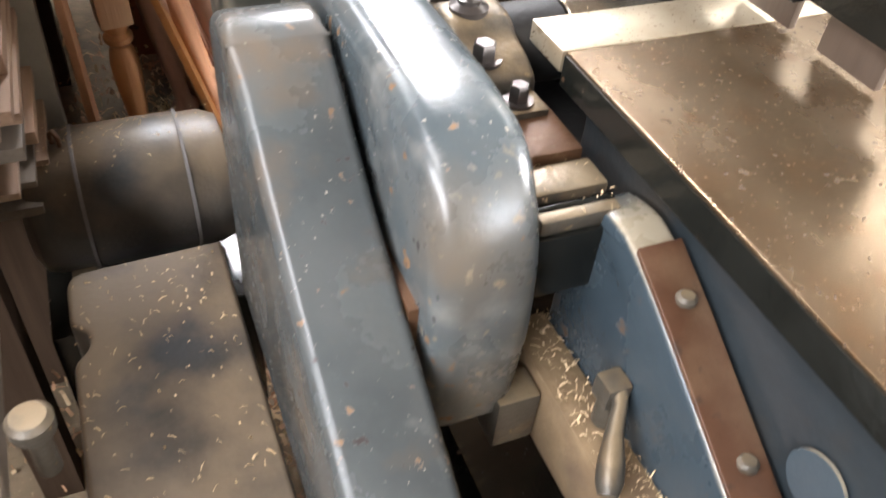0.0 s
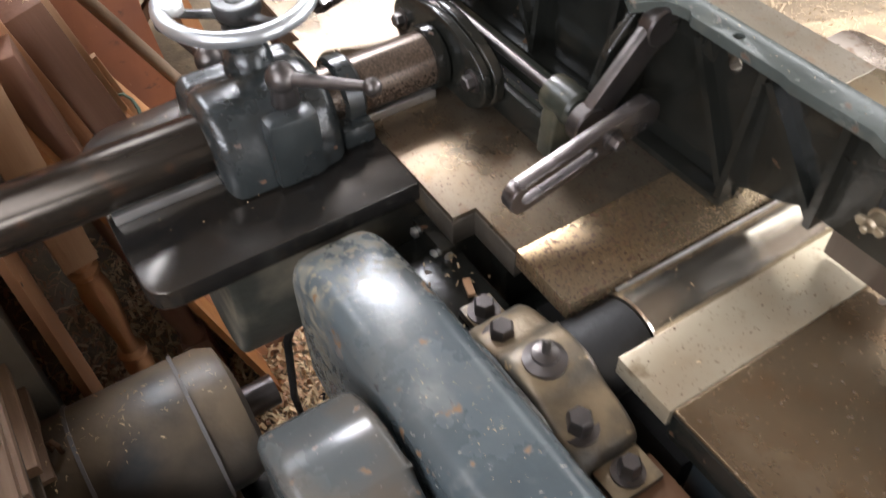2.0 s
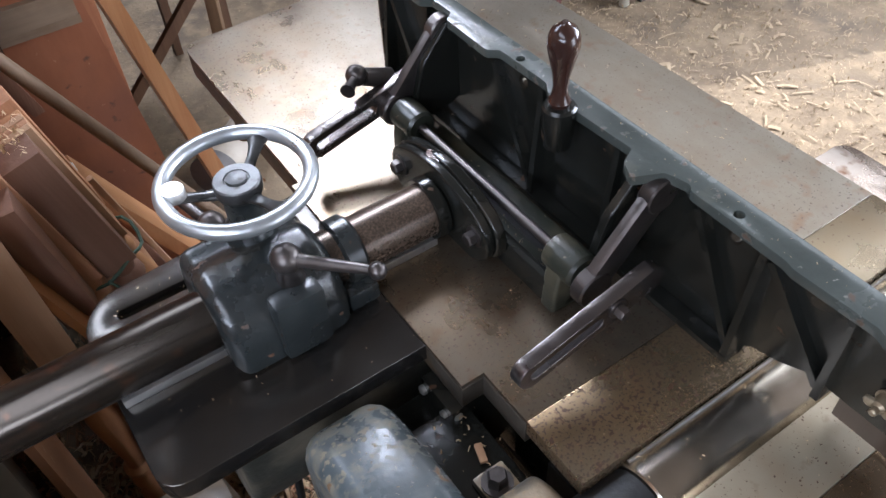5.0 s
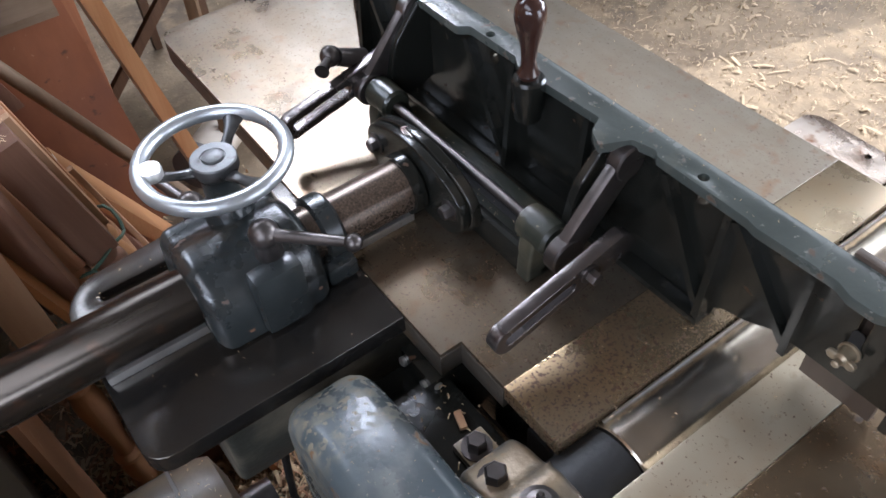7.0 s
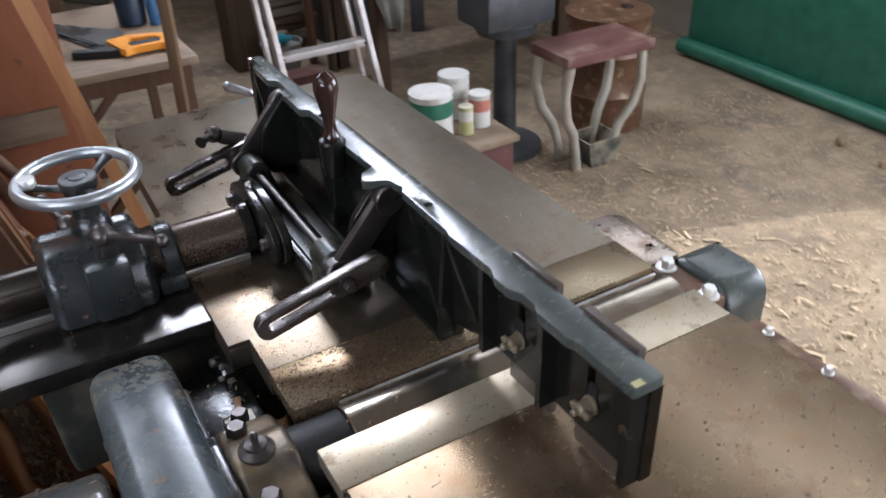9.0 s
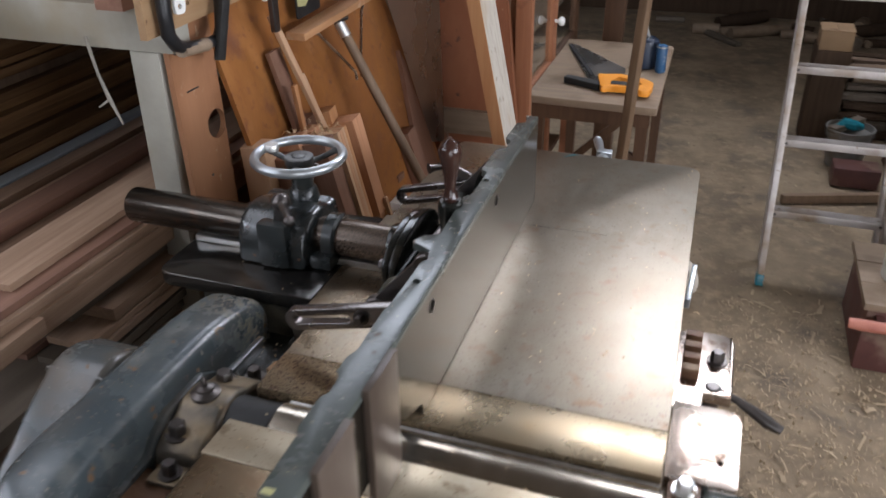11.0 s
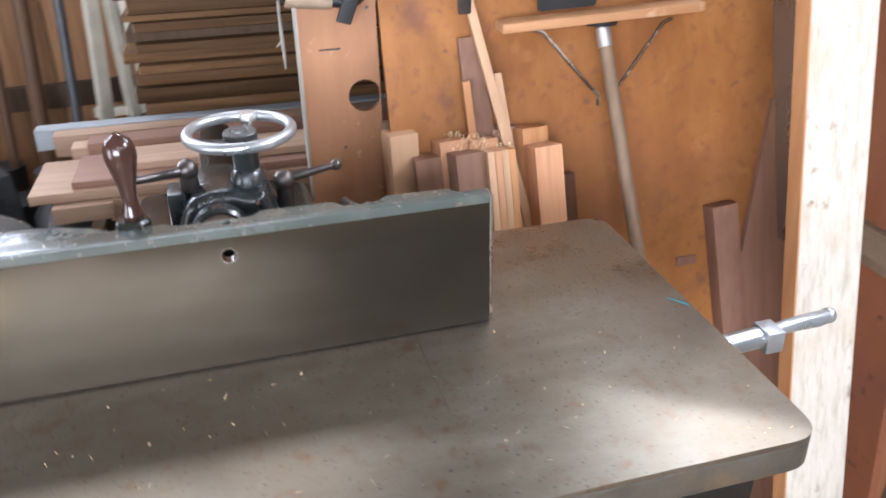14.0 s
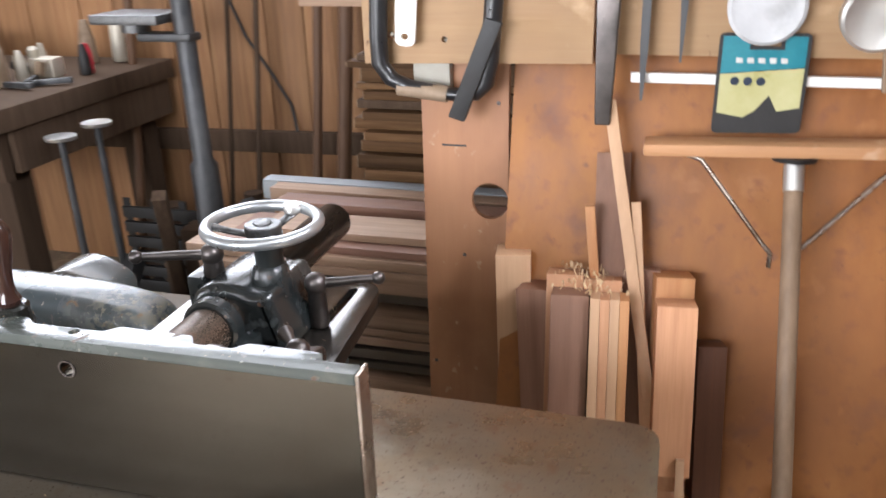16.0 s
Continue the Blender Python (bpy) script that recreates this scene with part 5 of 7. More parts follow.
# the fence stands slightly askew to the tables
ASKEW = ("face_plate", "painted_back", "hole_rim", "top_flange", "paint_mark", "foot_flange", "end_face", "rib", "brace", "face_block", "slot", "wing_nut", "wing")
for ob in list(fence.children_recursive):
    if ob.type == "MESH" and ob.name.split(".")[0] in ASKEW:
        for v in ob.data.vertices:
            v.co.x += 0.0148 * (0.4 - v.co.y)

# ---- timber store behind the machine ----


def board(label, material, x0, x1, y0, y1, z0, z1, twist=0.0, tilt=0.0, group="stacked boards"):
    bm = bm_new()
    box(bm, -(x1 - x0) / 2, (x1 - x0) / 2, -(y1 - y0) / 2, (y1 - y0) / 2, -(z1 - z0) / 2, (z1 - z0) / 2, 0.0015)
    return solo("board", bm, material, label, "board", group, m=pose((x0 + x1) / 2, (y0 + y1) / 2, (z0 + z1) / 2, tilt, 0, twist))


rng = random.Random(4)
KINDS = [("board", "long sawn brown board in the timber stack"), ("board_red", "reddish sawn board in the timber stack"), ("board", "pale brown board in the timber stack"), ("board_grey", "grey weathered board in the timber stack")]
z = 0.42
row = 0
while z < 0.70:
    h = rng.choice((0.013, 0.018, 0.022, 0.03))
    x = -0.735 - rng.random() * 0.045
    while x > -1.2:
        w = rng.choice((0.1, 0.13, 0.16))
        k = KINDS[rng.randrange(4)]
        y0 = 0.27 + 0.14 * rng.random() - 0.45 * max(0.0, z - 0.5)
        board(k[1], k[0], x - w, x, y0, 1.95 + 0.2 * rng.random(), z, z + h - 0.002, rng.uniform(-0.5, 0.5))
        x -= w + 0.008
    z += h + (0.012 if row % 3 == 2 else 0)
    row += 1
ztop = z
board("square-edged brown board with a knot hole in the stack", "board", -0.8, -0.745, 0.16, 2.0, ztop, ztop + 0.045, -0.3)
board("square-edged brown board in the stack", "board_red", -0.94, -0.81, 0.2, 2.0, ztop, ztop + 0.045, -0.3)
board("pale square-edged batten in the stack", "board", -0.765, -0.735, 0.06, 0.17, ztop + 0.012, ztop + 0.044, 1.5)
zt, ztop = ztop, ztop + 0.046
board("wide planed pinkish board on top of the stack", "board", -0.93, -0.745, 0.02, 2.0, ztop, ztop + 0.02, -0.8)
board("thin reddish board on top of the stack", "board_red", -0.91, -0.76, 0.1, 1.9, ztop + 0.021, ztop + 0.036, -0.4)
board("thin pale board on top of the stack", "board", -0.9, -0.80, 0.17, 1.9, ztop + 0.037, ztop + 0.052, 0.4)
ztop = zt
board("reddish board on top of the stack", "board", -1.06, -0.955, 0.12, 2.0, ztop, ztop + 0.05, -0.4)
board("narrow pale batten on top of the stack", "board", -1.13, -1.08, 0.05, 2.0, ztop - 0.002, ztop + 0.045)
board("narrow pale strip on the stack", "board", -1.2, -1.15, 0.0, 1.9, ztop, ztop + 0.05, -0.6)
board("narrow blue-grey painted strip on the stack", "strip_blue", -1.26, -1.215, -0.05, 1.5, ztop, ztop + 0.05, -0.2)
board("thin orange batten on the stack", "board_red", -1.06, -1.0, 0.1, 1.6, ztop + 0.051, ztop + 0.078)
# higher stack further back, its boards coloured dark for the shade under the rack
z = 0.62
SHADED = [("board_old", "old brown board in the high timber stack"), ("board_old", "dusty brown board in the high timber stack"), ("old_dark_wood", "old dark board in the high timber stack"), ("board_old", "worn brown board in the high timber stack")]
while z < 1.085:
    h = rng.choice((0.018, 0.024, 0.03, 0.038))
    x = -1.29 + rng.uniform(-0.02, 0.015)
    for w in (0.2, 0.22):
        k = SHADED[rng.randrange(4)]
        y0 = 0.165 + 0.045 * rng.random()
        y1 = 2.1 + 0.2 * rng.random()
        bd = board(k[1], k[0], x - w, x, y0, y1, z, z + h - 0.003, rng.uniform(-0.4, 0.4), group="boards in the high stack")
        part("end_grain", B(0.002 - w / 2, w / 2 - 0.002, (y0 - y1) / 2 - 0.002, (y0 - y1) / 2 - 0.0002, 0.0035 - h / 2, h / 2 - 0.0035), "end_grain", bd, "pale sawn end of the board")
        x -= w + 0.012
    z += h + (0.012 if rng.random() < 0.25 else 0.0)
part("bearer", B(-1.75, -0.75, 0.45, 0.52, F, 0.419), "old_dark_wood", thing("timber_bearer", "old dark timber bearer under the boards", "timber"))
part("bearer", B(-1.75, -0.75, 1.5, 1.57, F, 0.419), "old_dark_wood", thing("timber_bearer", "old dark timber bearer under the boards", "timber"))
part("bearer", B(-1.75, -1.28, 0.55, 0.62, 0.42, 0.619), "old_dark_wood", thing("timber_bearer", "old dark timber bearer under the boards", "timber"))
# rack post, arm and boards overhead
rack = thing("timber_rack", "whitewashed timber post and arm of the board rack", "rack")
bm = bm_new()
beam(bm, (-0.755, 0.575, F), (-0.735, 0.575, 1.125), 0.05, 0.065, up=(1, 0, 0), bev=0.003)
part("post", bm, "white_paint", rack)
bm = bm_new()
box(bm, -2.4, -0.665, 0.545, 0.605, 1.126, 1.21, 0.004)
part("arm", bm, "white_paint", rack)
bm = bm_new()
box(bm, -2.38, -2.31, 0.545, 0.605, F, 1.125, 0.004)
part("post", bm, "white_paint", rack)
for i, (x, w, h, k) in enumerate(((-0.72, 0.06, 0.06, "board_red"), (-0.84, 0.1, 0.035, "board"), (-0.96, 0.1, 0.05, "board_red"), (-1.09, 0.12, 0.03, "board"), (-1.24, 0.12, 0.04, "board_grey"), (-1.4, 0.13, 0.05, "board"))):
    board("reddish brown board lying on the rack arm", k, x - w, x, (0.5 if x > -1.0 else 0.16) + 0.08 * (i % 3), 1.9, 1.211, 1.211 + h, 0.6 * (i % 2), group="boards on the rack")
    if i % 2 == 0:
        board("brown board lying higher on the rack", "board", x - w - 0.05, x, (0.52 if x > -1.0 else 0.2) + 0.03 * i, 1.8, 1.213 + h, 1.25 + h, group="boards on the rack")
# extra boards put here to keep skylight off the high stack
for i in range(6):
    x = -1.55 - 0.14 * i
    board("board added far back on the rack to shade the stack", ("board", "board_red", "board_grey")[i % 3], x - 0.13, x, 0.3 + 0.05 * (i % 3), 2.4, 1.211, 1.236 + 0.006 * (i % 2), group="boards on the rack")
bm = bm_new()
sweep(bm, [(-0.85, 0.535, 1.15), (-0.835, 0.53, 1.08), (-0.82, 0.53, 1.03), (-0.80, 0.53, 0.98)], [0.004, 0.003, 0.0045, 0.002], 6)
sweep(bm, [(-0.82, 0.53, 1.03), (-0.84, 0.52, 1.015)], [0.003, 0.002], 6)
solo("dusty_string", bm, "cobweb", "dusty hanging string under the rack arm", "string")

# ---- plywood sheets and hung tools ----


sheet = bm_new()
prism(sheet, [(0.552, 0), (0.694, 0), (0.694, 1.45), (0.552, 1.45)], "x", 0, 0.012, holes=[circle(0.664, 1.028, 0.031, 20)])
strip = solo("plywood_strip", sheet, "ply_strip", "narrow brown plywood strip with a round hole", "plywood", m=pose(-0.672, 0, F, 0, -1.0, 0))
part("slit", B(0.0121, 0.0126, 0.585, 0.625, 1.118, 1.121), "black", strip, "short dark saw cut")
for y, z in ((0.57, 1.2), (0.678, 1.19), (0.565, 0.72), (0.68, 0.7), (0.62, 0.93)):
    bm = bm_new()
    lathe(bm, [(0.0035, 0), (0.003, 0.0012), (0.0001, 0.0014)], (0.0121, y, z), (1, 0, 0), 8)
    part("nail_head", bm, "dark_steel", strip)
sheet = bm_new()
prism(sheet, rounded([(0.7, 0), (1.6, 0), (1.6, 0.85), (1.53, 1.2), (1.38, 1.5), (0.7, 1.5)], [0, 0, 0.15, 0.15, 0, 0]), "x", -0.006, 0.006)
ang2 = -math.degrees(math.atan(0.275))
solo("plywood_sheet", sheet, "ply", "large orange-brown plywood sheet leaning on the wall", "plywood", m=pose(-0.365, 0, F, 0, ang2, 0))
sheet = bm_new()
prism(sheet, [(1.27, 0), (1.6, 0), (1.53, 0.94), (1.508, 0.99)], "x", 0.0065, 0.02)
solo("tapered_offcut", sheet, "post_dark", "tapering brown plywood offcut leaning on the sheet", "offcut", m=pose(-0.365, 0, F, 0, ang2, 0))
bm = bm_new()
prism(bm, [(0.47, 1.172), (0.822, 1.178), (0.822, 1.42), (0.47, 1.42)], "x", -0.67, -0.655, holes=[circle(0.515, 1.215, 0.006, 10), circle(0.6, 1.21, 0.005, 10)])
solo("tool_board", bm, "ply_light", "pale plywood board that tools hang on", "tool board")
bm = bm_new()
box(bm, -0.668, -0.658, 0.878, 1.36, 1.152, 1.166, 0.002)
solo("magnet_strip", bm, "white", "narrow white strip fixed across the plywood", "tool rail")
bm = bm_new()
prism(bm, [(0.83, 1.19), (1.36, 1.19), (1.36, 1.42), (0.83, 1.42)], "x", -0.671, -0.668)
solo("backing_board", bm, "ply_light", "brown backing board behind the hung tools", "board")


def g_clamp(yc, z, tilt):
    """A bent bar clamp hanging by its back."""
    th = thing("bar_clamp", "black hand-saw frame hanging from the tool board", "saw")
    bm = bm_new()
    pts = [(0, -0.075, 0.3), (0, -0.073, 0.08), (0, -0.07, 0.04), (0, -0.055, 0.018), (0, -0.03, 0.008), (0, 0.03, 0.004), (0, 0.055, 0.008), (0, 0.066, 0.025), (0, 0.07, 0.06), (0, 0.072, 0.3)]
    sweep(bm, pts, [0.0115] * 5 + [0.0105] * 2 + [0.0115] * 3, 14)
    part("bow", bm, "black_gloss", th)
    bm = bm_new()
    sweep(bm, [(0.0, -0.045, 0.0062), (0.0, 0.02, 0.0035)], 0.0125, 14)
    part("worn_grip", bm, "old_wood_top", th)
    bm = bm_new()
    beam(bm, (0.012, 0.035, -0.03), (0.012, 0.075, 0.12), 0.01, 0.022, up=(0, 1, 0), bev=0.003)
    part("trigger", bm, "black", th)
    bm = bm_new()
    prism(bm, rounded([(-0.05, 0.07), (-0.025, 0.07), (-0.022, 0.3), (-0.053, 0.3)], 0.01, 3), "x", -0.002, 0.003, holes=[circle(-0.038, 0.084, 0.005, 10)])
    part("blade_plate", bm, "white", th, "white plate with a hole")
    th.matrix_world = pose(-0.635, yc, z, tilt, 0, 0) @ Matrix.Diagonal((1.15, 1.22, 1, 1))


g_clamp(0.585, 1.13, -4)
bm = bm_new()
prism(bm, rounded([(-0.012, 0), (0.010, 0), (0.016, 0.16), (0.016, 0.35), (-0.016, 0.35), (-0.016, 0.16)], 0.003, 2), "x", -0.006, 0.006, bev=0.002)
solo("flat_file", bm, "dark_steel", "dark flat file hanging point down", "file", m=pose(-0.62, 0.845, 1.098, 0, 0, 0))
for y, z, w, l in ((0.895, 1.13, 0.006, 0.2), (0.945, 1.185, 0.005, 0.15), (1.21, 1.15, 0.012, 0.2), (1.265, 1.165, 0.014, 0.2), (1.31, 1.12, 0.007, 0.25)):
    bm = bm_new()
    prism(bm, [(-w * 0.3, 0), (w * 0.3, 0), (w, 0.08), (w, l), (-w, l), (-w, 0.08)], "x", -0.004, 0.004)
    solo("hung_tool", bm, "back_iron" if y < 1.2 else "old_wood_top", "slim worn hand tool hanging from the strip", "tool", "tools on the strip", m=pose(-0.645, y, z, 0, 0, 0))
pack = thing("blade_pack", "teal and yellow blister pack on black card", "package", at=(-0.652, 1.055, 1.085))
bm = bm_new()
prism(bm, rounded([(-0.06, 0), (0.058, 0.004), (0.058, 0.14), (-0.06, 0.14)], 0.008, 3), "x", 0, 0.003, holes=[[(-0.015, 0.122), (0.02, 0.122), (0.02, 0.133), (-0.015, 0.133)]])
part("card", bm, "black", pack)
bm = bm_new()
prism(bm, [(-0.055, 0.085), (0.053, 0.095), (0.053, 0.136), (0.025, 0.136), (0.025, 0.118), (-0.02, 0.118), (-0.02, 0.136), (-0.055, 0.136)], "x", 0.0032, 0.0042)
part("teal_print", bm, "teal", pack)
bm = bm_new()
prism(bm, [(-0.055, 0.03), (-0.02, 0.024), (-0.005, 0.034), (0.012, 0.056), (0.024, 0.034), (0.053, 0.04), (0.053, 0.094), (-0.055, 0.084)], "x", 0.0032, 0.0042)
part("yellow_print", bm, "yellow", pack)
for k in range(3):
    bm = bm_new()
    lathe(bm, [(0.006, 0), (0.006, 0.0008)], (0.0043, -0.035 + 0.017 * k, 0.075), (1, 0, 0), 12)
    part("print_dot", bm, "navy", pack)
bm = bm_new()
for k in range(5):
    box(bm, 0.0043, 0.0048, -0.036 + 0.0145 * k, -0.0275 + 0.0145 * k, 0.1, 0.107)
part("lettering_bars", bm, "alu", pack, "white bars of unreadable lettering")
for y, z, r in ((1.05, 1.262, 0.05), (1.185, 1.25, 0.045)):
    bm = bm_new()
    lathe(bm, [(r * 0.95, 0), (r, 0.004), (r, 0.02), (r * 0.9, 0.024), (r * 0.75, 0.021), (r * 0.3, 0.02), (0.008, 0.02)], (-0.65, y, z), (1, 0.0, -0.1), 32)
    solo("sanding_disc", bm, "disc_grey" if y < 1.1 else "alu", "round white disc hanging over the plywood" if y < 1.1 else "round grey metal disc hanging over the plywood", "disc")
# broom head up against the plywood
broom = thing("push_broom", "wooden push broom leaning head up on the plywood", "broom")
bt, bb = Vector((-0.60, 1.105, 1.062)), Vector((-0.03, 1.148, F))
bm = bm_new()
sweep(bm, [bb, bb.lerp(bt, 0.5), bt], [0.0125, 0.013, 0.0125], 16)
part("handle", bm, "broom_wood", broom)
bm = bm_new()
sweep(bm, [bb.lerp(bt, 0.968), bb.lerp(bt, 0.996)], 0.0138, 16)
part("ferrule", bm, "alu", broom)
bm = bm_new()
beam(bm, (-0.61, 0.905, 1.072), (-0.606, 1.306, 1.086), 0.05, 0.018, bev=0.005)
part("head", bm, "broom_head", broom)
bm = bm_new()
lathe(bm, [(0.03, 0), (0.028, 0.006), (0.014, 0.008)], (-0.604, 1.105, 1.068), (0.1, 0, -1), 18)
part("socket", bm, "black", broom)
for y, s in ((0.965, 1), (1.245, -1)):
    bm = bm_new()
    tb = Vector((-0.552, 1.098 + (-0.014 * s), 0.945))
    sweep(bm, [(-0.596, y, 1.066), (-0.592, y + 0.02 * s, 1.06), tb.lerp(Vector((-0.592, y, 1.064)), 0.1), tb, tb + Vector((0.002, 0, -0.02))], 0.0035, 8)
    part("stay", bm, "bracket_steel", broom)

# ---- stacked stair balusters ----


def baluster_meshes(low=0.74):
    bm = bm_new()
    box(bm, -0.0275, 0.0275, -0.0275, 0.0275, low, 1.0, 0.0015)
    a = bm
    bm = bm_new()
    box(bm, -0.0275, 0.0275, -0.0275, 0.0275, 0, 0.2, 0.0015)
    c = bm
    bm = bm_new()
    lathe(bm, [(r, 0.2 + (q - 0.2) * (low - 0.2) / 0.54) for r, q in ((0.0255, 0.2005), (0.02, 0.215), (0.018, 0.23), (0.024, 0.27), (0.026, 0.32), (0.019, 0.345), (0.0265, 0.36), (0.0265, 0.372), (0.017, 0.385), (0.016, 0.42), (0.021, 0.5), (0.0255, 0.58), (0.0262, 0.625), (0.022, 0.66), (0.0165, 0.675),
               (0.0255, 0.69), (0.0255, 0.702), (0.018, 0.712), (0.025, 0.728), (0.0255, 0.7395))], seg=18)
    return a, bm, c


def baluster(material, m, label, low=0.74):
    th = thing("stair_baluster", label, "baluster", "balusters leaning on the plywood")
    a, b, c = baluster_meshes(low)
    if material == "pine" and low > 0.7:
        a.free()
        for q in range(4):
            bm = bm_new()
            box(bm, -0.0275, 0.0275, -0.0275 + 0.01375 * q, -0.01395 + 0.01375 * q, low, 1.0 - 0.001 * (q % 2), 0.0012)
            part("square_block", bm, ("pine", "post_wood", "pine", "plank_orange")[q], th)
    else:
        part("square_block", a, material, th)
    # pale balusters get darker orange shafts and feet: shade put into the colour
    shaft = "plank_orange" if material == "pine" else material
    part("turned_shaft", b, shaft, th)
    part("foot_block", c, shaft, th)
    th.matrix_world = m
    return th


def stand(x, y, ztop, bx, by, roll=0.0, length=1.0):
    """Pose of a baluster whose top centre is at x, y, ztop, leaning towards its foot."""
    top = Vector((x, y, ztop))
    foot = Vector((bx, by, ztop - length))
    d = (top - foot).normalized()
    q = Vector((0, 0, 1)).rotation_difference(d)
    ln = (top - foot).length
    return Matrix.Translation(foot) @ q.to_matrix().to_4x4() @ pose(0, 0, 0, 0, 0, roll) @ Matrix.Diagonal((1, 1, ln, 1))


LB = "pinkish turned stair baluster with a square top block"
baluster("pine", stand(-0.622, 0.715, 0.89, -0.585, 0.745, 8, 0.97), "pale turned stair baluster with a long square top block", 0.6)
spots = [(-0.525, 0.875, 0.872), (-0.583, 0.86, 0.874), (-0.531, 0.818, 0.87), (-0.588, 0.803, 0.876), (-0.62, 0.913, 0.88)]
mats = ["pine", "post_wood", "post_dark", "post_wood", "post_dark"]
for (x, y, z), k in zip(spots, mats):
    baluster(k, stand(x, y, z, x + 0.215, y + 0.03, 4, 0.95), LB)
baluster("post_dark", stand(-0.585, 0.76, 0.85, -0.46, 0.83, -6, 0.93), "brown turned stair baluster with a split top block")
baluster("post_wood", stand(-0.53, 0.967, 0.868, -0.32, 1.0, 5, 0.945), LB)
baluster("plank_orange", stand(-0.59, 0.96, 0.885, -0.38, 0.98, 10, 0.965), LB)
# this one's dark wood colour carries the shadow it stands in
baluster("dark_red_wood", stand(-0.565, 1.02, 0.79, -0.36, 1.06, 12, 0.92) @ Matrix.Diagonal((0.75, 0.75, 1, 1)), "turned stair baluster with square top, coloured dark for shadow")
bm = bm_new()
sweep(bm, [(-0.5 + 0.075 * math.cos(2 * math.pi * i / 24), 0.865 + 0.075 * math.sin(2 * math.pi * i / 24), 0.62 + 0.01 * math.sin(i)) for i in range(24)], 0.003, 6, closed=True)
sweep(bm, [(-0.5, 0.787, 0.62), (-0.48, 0.775, 0.59), (-0.5, 0.78, 0.57), (-0.47, 0.785, 0.55)], 0.0025, 6)
solo("string_tie", bm, "string", "green string tied round the balusters", "string")
for p0, p1, w, h, k in (((-0.635, 0.852, 1.13), (-0.47, 0.975, 0.55), 0.017, 0.011, "pine"), ((-0.6, 0.9, 0.99), (-0.49, 0.945, 0.6), 0.014, 0.009, "pine"), ((-0.585, 0.835, 0.985), (-0.575, 0.855, 0.8), 0.014, 0.01, "plank_orange"),
                        ((-0.645, 0.862, 1.05), (-0.565, 0.872, 0.75), 0.05, 0.012, "post_dark"), ((-0.45, 0.99, 0.66), (-0.26, 1.03, F), 0.012, 0.01, "pine")):
    bm = bm_new()
    beam(bm, p1, p0, w, h, up=(1, 0, 0.2), bev=0.001)
    solo("offcut_stick", bm, k, "thin wooden offcut standing among the balusters", "stick", "offcut sticks")
# leaning offcuts near the sheet foot
for p0, p1, w, h, k, lab in (((-0.47, 1.14, 0.575), (-0.2, 1.33, F), 0.075, 0.03, "plank_orange", "orange offcut board leaning on the plywood"), ((-0.485, 1.2, 0.55), (-0.26, 1.38, F), 0.05, 0.03, "post_dark", "brown offcut board leaning on the plywood"),
                             ((-0.545, 1.375, 0.685), (-0.345, 1.44, F), 0.058, 0.04, "post_dark", "brown square post leaning on the plywood"), ((-0.52, 1.63, 0.62), (-0.3, 1.68, F), 0.05, 0.03, "post_dark", "brown square post leaning on the plywood")):
    bm = bm_new()
    beam(bm, p1, p0, w, h, up=(1, 0, 0.2), bev=0.002)
    solo("leaning_offcut", bm, k, lab, "offcut")
bm = bm_new()
box(bm, -0.49, -0.455, 1.105, 1.175, 0.55, 0.585, 0.006)
solo("plastic_wrap", bm, "white", "crumpled pale wrapping on an offcut end", "wrapping")
bm = bm_new()
box(bm, -0.55, -0.532, 1.283, 1.328, 0.557, 0.577, 0.002)
solo("small_block", bm, "post_dark", "small brown block fixed to the plywood", "block")

# ---- beyond the plywood ----
bm = bm_new()
prism(bm, [(-0.62, F), (-0.2, F), (-0.36, 1.5), (-0.68, 1.5)], "y", 1.62, 1.64)
solo("plywood_sheet", bm, "ply_dark", "tall red-brown plywood sheet leaning behind the plank", "plywood")
saw = thing("panel_saw", "hand saw hanging point down, dark steel blade", "saw")
bm = bm_new()
prism(bm, [(-0.508, 0.606), (-0.467, 0.611), (-0.482, 1.16), (-0.66, 1.1)], "y", 1.5, 1.503)
part("blade", bm, "saw_steel", saw)
bm = bm_new()
prism(bm, rounded([(-0.64, 1.12), (-0.5, 1.12), (-0.47, 1.2), (-0.53, 1.28), (-0.62, 1.26)], 0.02), "y", 1.487, 1.516, holes=[rounded([(-0.59, 1.17), (-0.53, 1.165), (-0.53, 1.21), (-0.58, 1.22)], 0.012)], bev=0.004)
part("handle", bm, "black", saw)
bm = bm_new()
prism(bm, rounded([(-0.615, 1.125), (-0.56, 1.12), (-0.565, 1.15), (-0.61, 1.155)], 0.008), "y", 1.482, 1.4868)
part("grip_insert", bm, "red", saw)
bm = bm_new()
beam(bm, (-0.093, 1.4, F), (-0.43, 1.393, 1.6), 0.128, 0.035, up=(1, 0, 0.2), bev=0.003)
pk = solo("pale_plank", bm, "plank_pale", "thick pale sawn plank leaning beside the table end", "plank")
bm = bm_new()
beam(bm, (-0.093, 1.334, F), (-0.43, 1.327, 1.6), 0.003, 0.0345, up=(1, 0, 0.2))
part("sapwood_edge", bm, "plank_orange", pk, "orange edge of the plank")
bm = bm_new()
beam(bm, (-0.262, 1.662, F), (-0.272, 1.662, 1.6), 0.03, 0.05, up=(1, 0, 0), bev=0.003)
solo("brown_batten", bm, "batten_red", "red-brown timber batten leaning by the cabinet", "batten")
# glazed cabinet
cab = thing("glazed_cabinet", "brown cabinet with glass doors and dusty shelves", "cabinet")
